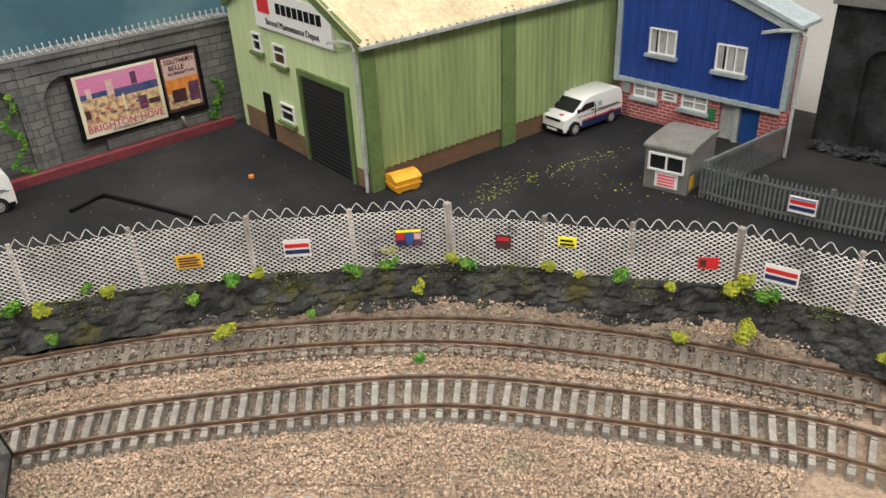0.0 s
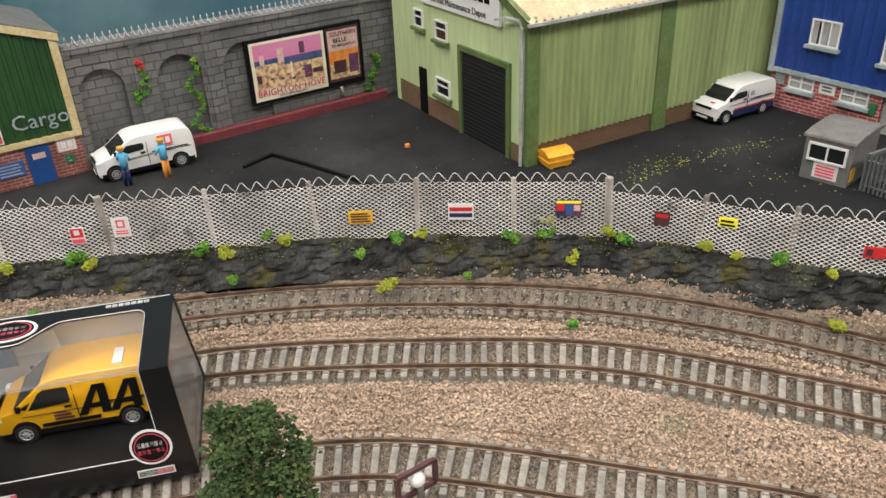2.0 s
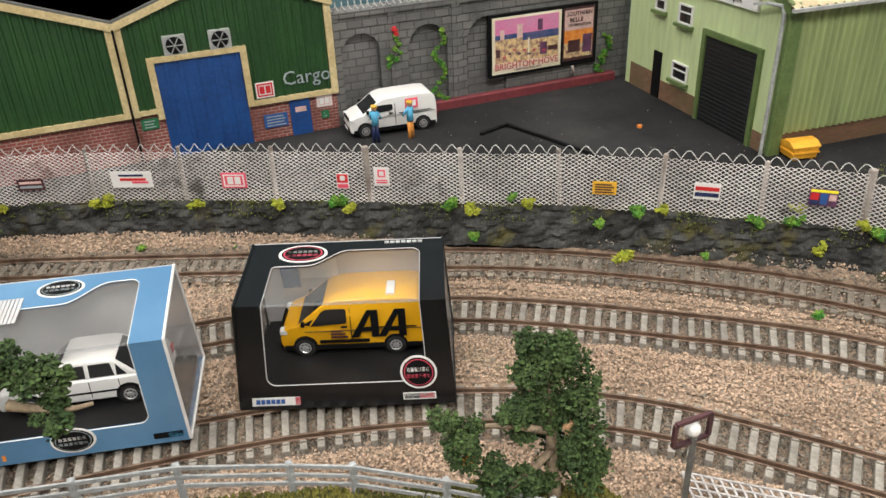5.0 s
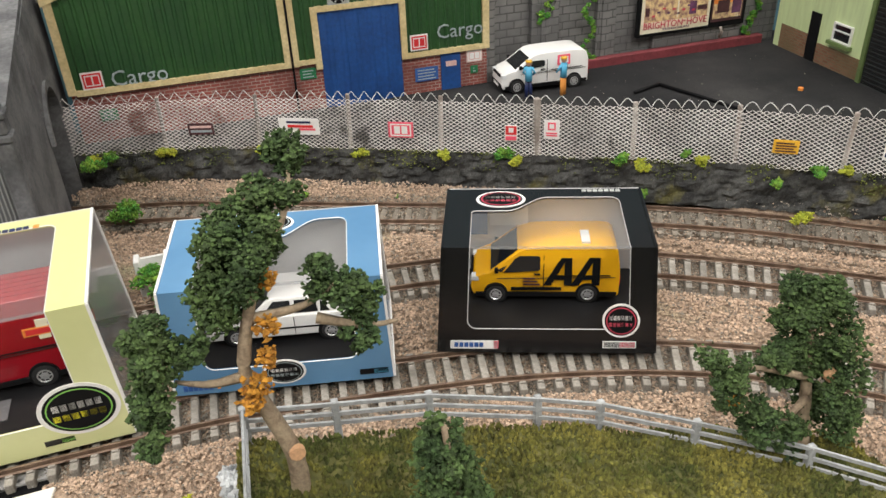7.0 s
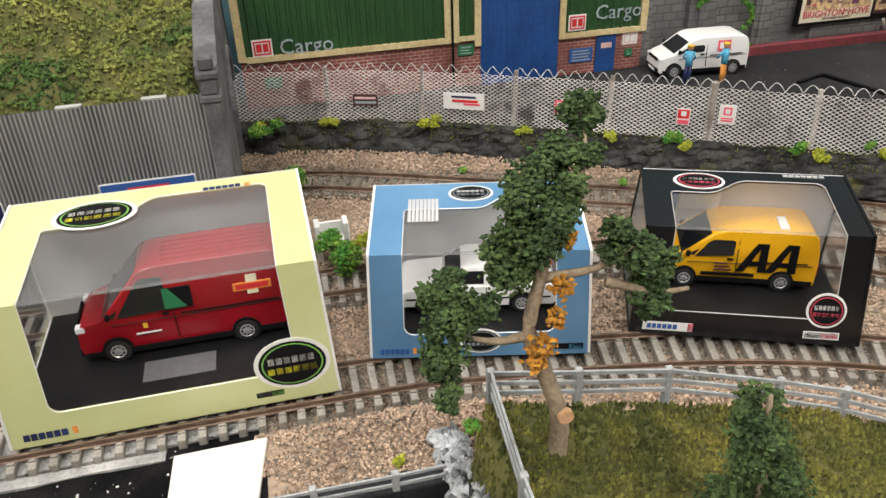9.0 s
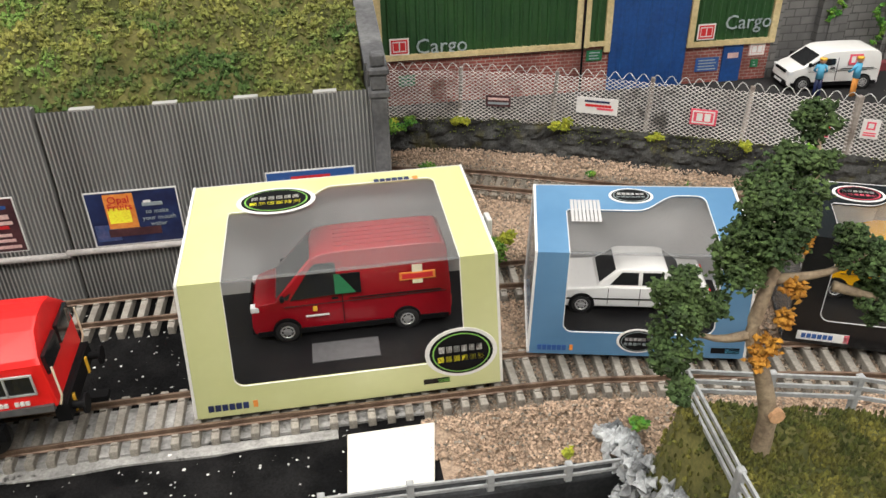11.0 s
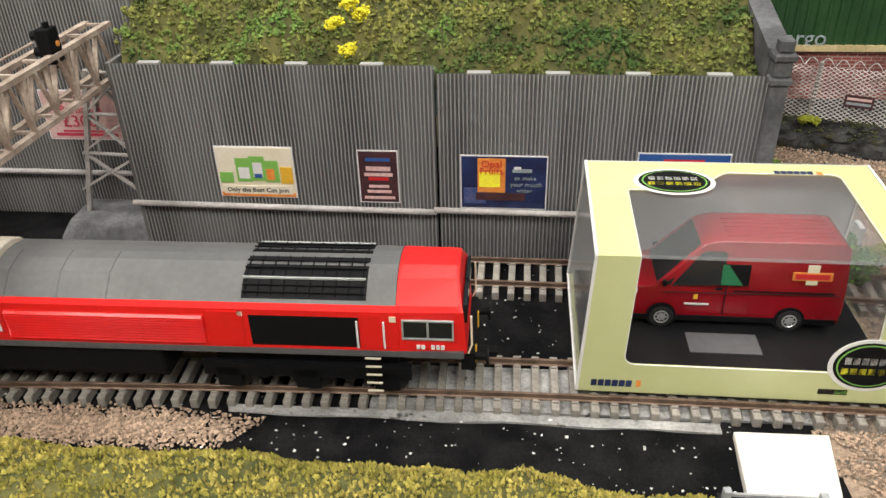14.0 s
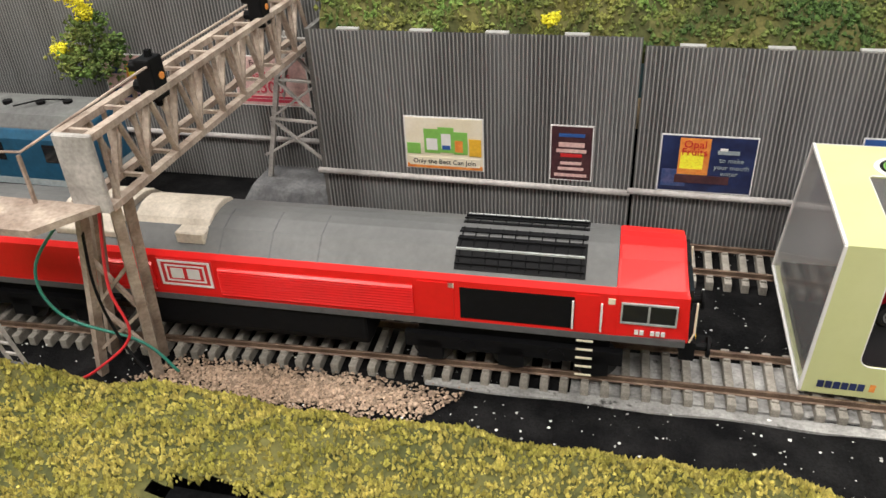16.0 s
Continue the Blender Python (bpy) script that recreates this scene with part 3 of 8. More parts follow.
def bank():
    """Steep rough-faced embankment below the wire fence, with a ballast shoulder at its foot."""
    line = spline([(x, y, 0) for x, y in FENCE_LINE], 1.3)
    verts, faces, rows, wall_rows = [], [], 24, 16
    for i, p in enumerate(line):
        d = (line[min(i + 1, len(line) - 1)] - line[max(i - 1, 0)]).normalized()
        nrm = Vector((-d.y, d.x, 0))
        if nrm.dot(Vector((-1, -1, 0))) < 0:
            nrm = -nrm
        for k in range(rows):
            if k < wall_rows:
                u = max(0.0, (k - 2) / (wall_rows - 3))
                out = -3 + 2.4 * min(k, 2) + 3.4 * u
                z = 22.4 - 21.0 * u
                if k > 2:
                    # split stone courses: broad facets with narrow clefts
                    cell = noise.voronoi(Vector((p.x / 8 + p.y / 11, z / 6.5, p.y / 9)))[0]
                    out += 1.5 * min(1.0, 2.4 * (cell[1] - cell[0])) - 0.8 + 0.9 * fbm(p.x, p.y + 3 * z, 6, 5.0) + 0.5 * fbm(p.x, p.y + 3 * z, 2.2, 15.0)
                    z += 0.9 * fbm(p.x, p.y, 12, 9.0)
                q = p + nrm * out
            else:
                out = 2.2 + (k - wall_rows + 1) * 1.6
                q = p + nrm * out
                reach = np.hypot(FAR_LINE[:, 0] - q.x, FAR_LINE[:, 1] - q.y).min()
                z = float(shoulder_z(reach, out)) - 0.8 - (1.0 if reach < 12 else 0.0) + 0.5 * fbm(p.x, p.y + 9 * out, 9, 4.0)
            verts.append((q.x * K, q.y * K, z * K))
    for i in range(len(line) - 1):
        for k in range(rows - 1):
            faces.append((i * rows + k, (i + 1) * rows + k, (i + 1) * rows + k + 1, i * rows + k + 1))
    foot = [f for f in faces if f[0] % rows >= wall_rows]
    tagged(new("ballast_shoulder", soup("ballast_shoulder", verts, foot, BALLAST_BED, True)), "beige gravel shoulder along the foot of the embankment", "ground", kind="structure")
    faces = [f for f in faces if f[0] % rows < wall_rows - 1]
    tagged(new("embankment", soup("embankment", verts, faces, ROCK, False)), "dark rough stone embankment below the depot fence", "embankment", kind="structure")


bank()


# ---- railway tracks: rails in chairs on grey sleepers ----
def track(pts, label, timber):
    tr = thing("railway_track", label, "track", "model railway tracks")
    line = spline([(x, y, 0) for x, y in pts], 6.4)
    fine = spline([(x, y, 0) for x, y in pts], 4.0)

    def normals(ln):
        out = []
        for i in range(len(ln)):
            d = (ln[min(i + 1, len(ln) - 1)] - ln[max(i - 1, 0)]).normalized()
            out.append((d, Vector((-d.y, d.x, 0))))
        return out
    prof = [(-0.7, -2.5), (0.7, -2.5), (0.7, -2.2), (0.25, -1.9), (0.25, -0.8), (0.45, -0.6), (0.45, -0.1), (0.36, 0.0), (-0.36, 0.0), (-0.45, -0.1), (-0.45, -0.6), (-0.25, -0.8), (-0.25, -1.9), (-0.7, -2.2)]
    for s in (-8.7, 8.7):
        bm = bmesh.new()
        rings = []
        for p, (d, nn) in zip(fine, normals(fine)):
            rings.append([bm.verts.new((p + nn * (s + a) + Vector((0, 0, b))) * K) for a, b in prof])
        for a, b in zip(rings, rings[1:]):
            for k in range(len(prof)):
                j = (k + 1) % len(prof)
                bm.faces.new((a[k], a[j], b[j], b[k]))
        bm.faces.new(rings[0])
        bm.faces.new(rings[-1])
        part("rail", bm, RAIL, tr, "brown weathered steel rail")
    bm = bmesh.new()
    box(bm, -13.6, 13.6, -1.35, 1.35, -6.9, -2.6)
    soften(bm, 0.25, 1)
    for s in (-8.7, 8.7):
        for e in (-1.5, 1.5):
            box(bm, s + e - 0.45, s + e + 0.45, -1.0, 1.0, -2.7, -1.9)
    me = mesh_of("sleeper", bm, timber)
    rng = random.Random(len(pts))
    for p, (d, nn) in zip(line, normals(line)):
        ob = new("sleeper", me)
        ob.parent = tr
        ob.matrix_basis = Matrix.Translation(p * K) @ Matrix.Rotation(math.atan2(nn.y, nn.x) + rng.uniform(-0.012, 0.012), 4, "Z")
    return tr


track(TRACK_FAR, "weathered curved track along the embankment, ballasted over", SLEEPER_DIRTY)
track(TRACK_MID, "curved model track on grey plastic sleepers in beige ballast", SLEEPER)
track(TRACK_NEAR, "curved model track with brown rails, display boxes standing on it", SLEEPER)


def gravel():
    rng = np.random.default_rng(4)
    lines = [near_line(p) for p in (TRACK_FAR, TRACK_MID, TRACK_NEAR)]
    fl = near_line(FENCE_LINE)
    n = 330000
    x, y = rng.uniform(-205, 300, n), rng.uniform(60, 436, n)
    # keep the side of the fence where the tracks lie
    keep = np.zeros(n, bool)
    fd, fi = np.full(n, 1e9), np.zeros(n, int)
    dist = np.full(n, 1e9)
    for k in range(0, n, 20000):
        s = slice(k, k + 20000)
        d = np.hypot(x[s, None] - fl[None, :, 0], y[s, None] - fl[None, :, 1])
        i = d.argmin(1)
        j = np.clip(i, 1, len(fl) - 2)
        tang = fl[j + 1] - fl[j - 1]
        side = tang[:, 0] * (y[s] - fl[i, 1]) - tang[:, 1] * (x[s] - fl[i, 0])
        keep[s] = (side > 0) & (d.min(1) > 2.6)
        fd[s] = d.min(1)
        fi[s] = np.argmin([np.hypot(x[s, None] - l[None, :, 0], y[s, None] - l[None, :, 1]).min(1) for l in lines], 0)
        dist[s] = np.min([np.hypot(x[s, None] - l[None, :, 0], y[s, None] - l[None, :, 1]).min(1) for l in lines], 0)
    keep &= ~((y < 203) & (x < -138))
    keep &= ~((x < -199 + 5 * np.sin(y * 0.4)) & (y < 236))
    x, y, dist, fd, fi = x[keep], y[keep], dist[keep], fd[keep], fi[keep]
    sunk = (dist < 14.8) & (fi > 0)
    inside = dist < np.where(fi > 0, 14.8, 14.0)
    # between the rails the stones lie lower than the sleepers
    z = np.where(sunk, -5.6, np.where(inside, -3.0, -3.8 + 0.8 * np.sin(x * 0.05) * np.cos(y * 0.07))) + rng.uniform(-0.5, 0.3, len(x))
    z = np.where((dist > 14.8) & (dist < 17.5), z - 0.9, z)
    size = rng.uniform(0.75, 1.5, len(x))
    shoulder = (dist > 20) & (x > -120)
    z = np.where(shoulder, z + 0.9, z)
    size = np.where(inside, size * 0.8, size)
    rise = shoulder_z(dist, fd) + rng.uniform(-0.5, 0.7, len(x))
    z = np.where((fd < 19) & (dist > 10.0) & (fi == 0), np.maximum(z, rise), z)
    size = np.where(fd < 14, size * 1.2, size)
    ok = fd > 2.6
    x, y, z, size, inside, sunk = x[ok], y[ok], z[ok], size[ok], inside[ok], sunk[ok]
    grey = rng.random(len(x)) < np.where(sunk, 0.95, np.where(inside, 0.88, 0.12))
    for name, m, material, label in (("ballast", ~grey, STONE, "loose beige pink ballast stones on the track bed"), ("ballast_grey", grey, STONE_GREY, "loose grey ballast stones between the sleepers")):
        tagged(new(name, crumbs(name, np.stack([x, y, z], 1)[m], size[m], material, rng)), label, "ballast", kind="stuff")
    # chips on the cinder ground
    n = 1500
    x, y = rng.uniform(-640, -205, n), rng.uniform(204, 330, n)
    c = np.stack([x, y, rng.uniform(-6.0, -5.3, n)], 1)
    tagged(new("white_chips", crumbs("white_chips", c, rng.uniform(0.35, 1.15, n) ** 1.6, WHITE_CHIP, rng, 0.5)), "scattered small white chips on cinder ground", "gravel", kind="stuff")
    # a spilled patch of gravel beside the locomotive's track
    n = 5200
    u, v = rng.normal(0, 1, n), rng.normal(0, 1, n)
    x, y = -435 + 30 * u + 4 * v, 218.5 + 4.6 * v - 0.02 * u
    c = np.stack([x, y, rng.uniform(-6, -4.2, n)], 1)[(np.abs(u) < 1.7) & (np.abs(v) < 2.1) & (y < 229)]
    tagged(new("gravel_patch", crumbs("gravel_patch", c, rng.uniform(0.8, 1.7, len(c)), STONE, rng)), "spilled patch of grey pink gravel on cinders", "gravel", kind="stuff")


gravel()


# ---- chain-link fence along the yard ----
def wire_fence():
    fe = thing("chain_link_fence", "weathered pale chain-link fence with concrete posts and barbed wire", "fence")
    rng = random.Random(2)
    posts = [Vector((x, y, 22.5)) for x, y in FENCE_LINE]
    hs = [{5: 24.2, 4: 25.2, 3: 25.3, 2: 26.0}.get(i, 28.3 if i > 5 else 26.5) for i in range(len(posts))]
    for i, p in enumerate(posts):
        bm = bmesh.new()
        w = 2.9 if i in (3, 6, 11) else 1.9
        prism(bm, [(p.x - w / 2, p.y - w / 2), (p.x + w / 2, p.y - w / 2), (p.x + w / 2, p.y + w / 2), (p.x - w / 2, p.y + w / 2)], 17, 22.5 + hs[i] + rng.uniform(-0.5, 0.6), "z")
        soften(bm, 0.3, 1)
        m = Matrix.Translation(p * K) @ Matrix.Rotation(rng.uniform(-0.05, 0.05), 4, "X") @ Matrix.Rotation(rng.uniform(-0.05, 0.05), 4, "Y") @ Matrix.Translation(-p * K)
        bmesh.ops.transform(bm, matrix=m, verts=bm.verts)
        part("post", bm, POST, fe)
    for bay, (a, b) in enumerate(zip(posts, posts[1:])):
        d = b - a
        length = d.length
        d.normalize()
        nrm = Vector((-d.y, d.x, 0))
        if nrm.y > 0:
            nrm = -nrm
        off = nrm * 1.3
        bm = bmesh.new()
        rail_h = min(hs[bay], hs[bay + 1])
        h, pw, ph = rail_h - 1.2, 3.0, 1.95
        slope = ph / pw
        k = rng.uniform(0, 1)

        def at(u, v):
            sag = 0.6 * math.sin(3.1416 * u / length) * math.sin(6 * u / length + k * 6)
            q = a + d * u + off + nrm * sag + Vector((0, 0, v - 0.9))
            return (q.x, q.y, q.z)
        n = int((length + h / slope) / pw) + 1
        for s in (1, -1):
            for i in range(n):
                c = i * pw if s > 0 else i * pw - h / slope
                u0, v0 = (c - h / slope, h) if s > 0 else (c, 0)
                u1, v1 = (c, 0) if s > 0 else (c + h / slope, h)
                lo, hi = (u0, v0), (u1, v1)
                if lo[0] > hi[0]:
                    lo, hi = hi, lo
                f0 = max(0.0, (0 - lo[0]) / (hi[0] - lo[0]))
                f1 = min(1.0, (length - lo[0]) / (hi[0] - lo[0]))
                if f1 - f0 < 0.02:
                    continue
                pt = lambda f: (lo[0] + (hi[0] - lo[0]) * f, lo[1] + (hi[1] - lo[1]) * f)
                fs = [f0 + (f1 - f0) * w / 3 for w in range(4)]
                for g0, g1 in zip(fs, fs[1:]):
                    bar(bm, at(*pt(g0)), at(*pt(g1)), 0.56, 0.4, sides=3)
        part("mesh_panel", bm, FENCE_WIRE, fe, "pale diamond wire mesh")
        bm = bmesh.new()
        pts = []
        loops = max(2, int(length / 6.6))
        for i in range(loops * 10 + 1):
            u = length * i / (loops * 10)
            ph2 = i / 10 * 2 * math.pi
            q = a + d * u + Vector((0, 0, rail_h - 2.3 + 3.8 * abs(math.sin(ph2 / 2)) ** 1.2 + rng.uniform(-0.12, 0.12))) + nrm * 1.5 * math.sin(ph2)
            pts.append(tuple(q))
        tube(bm, pts, 0.42, 4)
        part("barbed_wire", bm, WIRE, fe, "looped grey barbed wire")


wire_fence()

# ---- shared builders for buildings ----
def ribbed(bm, x0, x1, z0, z1, y, pitch, depth, axis="x", top=None, shape="rib", sign=-1):
    """A profiled sheet, upright, running along x at y (or along y at x): z1 or top(u) is its upper edge."""
    n = max(2, int(round((x1 - x0) / pitch)))
    us, os = [], []
    for i in range(n):
        u = x0 + (x1 - x0) * i / n
        w = (x1 - x0) / n
        if shape == "wave":
            for k in range(6):
                us.append(u + w * k / 6)
                os.append(sign * depth * 0.5 * (1 - math.cos(2 * math.pi * k / 6)))
        else:
            for k, o in ((0.0, 0), (0.55, 0), (0.68, 1), (0.87, 1)):
                us.append(u + w * k)
                os.append(sign * depth * o)
    us.append(x1)
    os.append(0)
    lo, hi = [], []
    for u, o in zip(us, os):
        t = top(u) if top else z1
        a, b = ((u, y + o) if axis == "x" else (y + o, u))
        lo.append(bm.verts.new((a * K, b * K, z0 * K)))
        hi.append(bm.verts.new((a * K, b * K, t * K)))
    for i in range(len(us) - 1):
        bm.faces.new((lo[i], lo[i + 1], hi[i + 1], hi[i]))


def frame_window(parent, axis, u0, u1, z0, z1, face, bars=(), rails=(), sill=True, frame_mat=None, deep=1.0, name="window", sill_mat=None, pane_mat=None):
    """A window on a wall that faces -y (axis x) or -x (axis y), its face at that plane."""
    fm = frame_mat or WHITE
    wi = new(name)
    wi.empty_display_size = 0.01
    wi.parent = parent

    def slab(bm, a0, a1, b0, b1, d0, d1):
        if axis == "x":
            box(bm, a0, a1, face + d0, face + d1, b0, b1)
        else:
            box(bm, face + d0, face + d1, a0, a1, b0, b1)
    bm = bmesh.new()
    slab(bm, u0, u1, z0, z1, 0.2, 0.5)
    part("pane", bm, pane_mat or DARK_GLASS, wi)
    bm = bmesh.new()
    t = 0.9
    slab(bm, u0 - t, u0, z0 - t, z1 + t, -deep, 0.6)
    slab(bm, u1, u1 + t, z0 - t, z1 + t, -deep, 0.6)
    slab(bm, u0, u1, z1, z1 + t, -deep, 0.6)
    slab(bm, u0, u1, z0 - t, z0, -deep, 0.6)
    for b in bars:
        u = u0 + (u1 - u0) * b
        slab(bm, u - 0.4, u + 0.4, z0, z1, -deep * 0.8, 0.6)
    for r in rails:
        z = z0 + (z1 - z0) * r
        slab(bm, u0, u1, z - 0.35, z + 0.35, -deep * 0.7, 0.6)
    part("window_frame", bm, fm, wi)
    if sill:
        bm = bmesh.new()
        slab(bm, u0 - 2.5, u1 + 2.5, z0 - 2.9, z0 - 1.0, -2.6, 0.4)
        part("window_sill", bm, sill_mat or GREY_TRIM, wi)
    return wi


# ---- green maintenance shed ----
SHED_AT = pose(0.2245, 0.300, 0, 0, 0, -4.5) @ pose(-0.227, -0.301, 0)


def green_shed():
    sh = thing("maintenance_shed", "pale green corrugated depot shed with black roller door", "building", at=SHED_AT)
    X, Y0, Y1, X1 = 227, 301, 446, 450
    eave, ridge, ym = 101, 134, 374
    bm = bmesh.new()
    prism(bm, [(Y0, 16), (Y1, 16), (Y1, eave + 2), (ym, ridge), (Y0, eave)], X, X1, "x")
    part("wall", bm, SHED_GREEN_LIT, sh)
    bm = bmesh.new()
    ribbed(bm, X + 6, 318, 34, eave, Y0 - 0.3, 4.3, 2.0, shape="wave")
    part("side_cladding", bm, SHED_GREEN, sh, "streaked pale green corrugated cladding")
    bm = bmesh.new()
    ribbed(bm, 327, X1 - 1, 34, eave, Y0 - 0.3, 4.3, 2.0, shape="wave")
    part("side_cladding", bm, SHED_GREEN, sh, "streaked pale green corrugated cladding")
    bm = bmesh.new()
    box(bm, X + 6, X1 - 1, Y0 - 0.5, Y0 - 0.02, 17, 34.0)
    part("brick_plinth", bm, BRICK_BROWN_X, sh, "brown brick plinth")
    for y0, y1, z1 in ((Y0 + 2, 313.5, 33), (366, 404, 35), (413.5, 440, 38)):
        bm = bmesh.new()
        box(bm, X - 0.4, X - 0.02, y0, y1, 17, z1)
        part("brick_plinth", bm, BRICK_BROWN_LIT_Y, sh, "brown brick plinth")
    for x0, x1 in ((X - 0.8, X + 7), (317, 328)):
        bm = bmesh.new()
        box(bm, x0, x1, Y0 - 2.4, Y0 + 1, 17, eave + 1)
        soften(bm, 0.4, 1)
        part("pilaster", bm, SHED_TRIM, sh, "dark green corner post")
    bm = bmesh.new()
    for a, b in (((Y0 - 3, eave + 1), (ym, ridge + 2)), ((ym, ridge + 2), (Y1 + 2, eave + 3))):
        (y0, z0), (y1, z1) = a, b
        prism(bm, [(y0, z0), (y1, z1), (y1, z1 - 6), (y0, z0 - 6)], X - 2.4, X + 1, "x")
    part("barge_board", bm, SHED_TRIM, sh, "dark green barge board")
    # corrugated roof slopes
    for ya, za, yb, zb in ((Y0 - 6, eave - 0.6, ym, ridge + 2.6), (ym, ridge + 2.6, Y1 + 3, eave + 3)):
        bm = bmesh.new()
        n = 46
        lo, hi = [], []
        for i in range(n * 4 + 1):
            x = X - 4 + (X1 + 6 - X) * i / (n * 4)
            o = 0.9 * math.cos(i * math.pi / 2)
            lo.append(bm.verts.new((x * K, ya * K, (za + o) * K)))
            hi.append(bm.verts.new((x * K, yb * K, (zb + o) * K)))
        for i in range(n * 4):
            bm.faces.new((lo[i], lo[i + 1], hi[i + 1], hi[i]))
        part("roof", bm, ROOF_CREAM, sh, "cream corrugated sheet roof", True)
    # roller shutter
    bm = bmesh.new()
    box(bm, X - 0.5, X + 0.3, 317, 362, 18, 73)
    rd = part("roller_door", bm, SHUTTER, sh, "black roller shutter door, closed")
    bm = bmesh.new()
    prism(bm, [(X - 0.4, 0), (X - 1.15, 0.5), (X - 1.15, 1.6), (X - 0.4, 2.1)], 318, 361, "y")
    slat = mesh_of("slat", bm, SHUTTER)
    for i in range(22):
        ob = new("slat", slat)
        ob.parent = rd
        ob.location.z = (19 + 2.4 * i) * K
    bm = bmesh.new()
    box(bm, X - 1.8, X, 362, 365, 18, 76)
    box(bm, X - 1.8, X, 314, 317, 18, 76)
    box(bm, X - 1.8, X, 317, 362, 73, 76)
    part("door_frame", bm, SHED_TRIM, sh)
    bm = bmesh.new()
    box(bm, X - 0.9, X + 0.2, 404.5, 413, 19, 52)
    part("door", bm, BLACK, sh, "black personnel door")
    for u0, u1, z0, z1 in ((406, 415, 78, 87), (378, 390, 75, 84.5), (377, 391, 41, 50)):
        frame_window(sh, "y", u0, u1, z0, z1, X - 0.6, (), (0.6,), True, WHITE, 0.8, sill_mat=SHED_TRIM)
    # gutter, lamp arm and drain pipe at the corner
    bm = bmesh.new()
    bar(bm, (X - 4, Y0 - 6.5, eave - 1.5), (X1, Y0 - 6.5, eave - 1.5), 2.2, 1.6)
    part("gutter", bm, PIPE_GREY, sh)
    bm = bmesh.new()
    tube(bm, [(X - 2.5, Y0 + 1, 19), (X - 2.5, Y0 + 1, 60), (X - 2.5, Y0 + 1, 97), (X - 2.8, Y0 + 3, 100), (X - 4, Y0 + 12, 100)], 2.0, 8)
    part("drain_pipe", bm, PIPE_GREY, sh, "pale grey drain pipe")
    bm = bmesh.new()
    bar(bm, (X - 4, Y0 + 11, 100), (X - 6, Y0 + 19, 98.5), 2.2, 1.3)
    part("wall_lamp", bm, PIPE_GREY, sh)
    # name board
    sign = thing("depot_name_board", "white depot name board on the green shed", "sign", at=SHED_AT)
    bm = bmesh.new()
    box(bm, X - 2.2, X - 0.4, 322, 404, 93.5, 113.5)
    part("board", bm, WHITE, sign)
    bm = bmesh.new()
    box(bm, X - 2.6, X - 2.15, 386, 399, 102, 111)
    part("red_emblem", bm, RED_SIGN, sign, "red square emblem")
    for i in range(8):
        bm = bmesh.new()
        box(bm, X - 2.5, X - 2.15, 331 + i * 6.0, 331 + i * 6.0 + 4.6, 103.6, 109.2)
        part("name_bar", bm, BLACK, sign)
    letters("lettering", "Strood Maintenance Depot", 5.2, BLACK, facing("x", X - 2.4, 363, 97.5), sign, 0.1, squeeze=1.0)


green_shed()


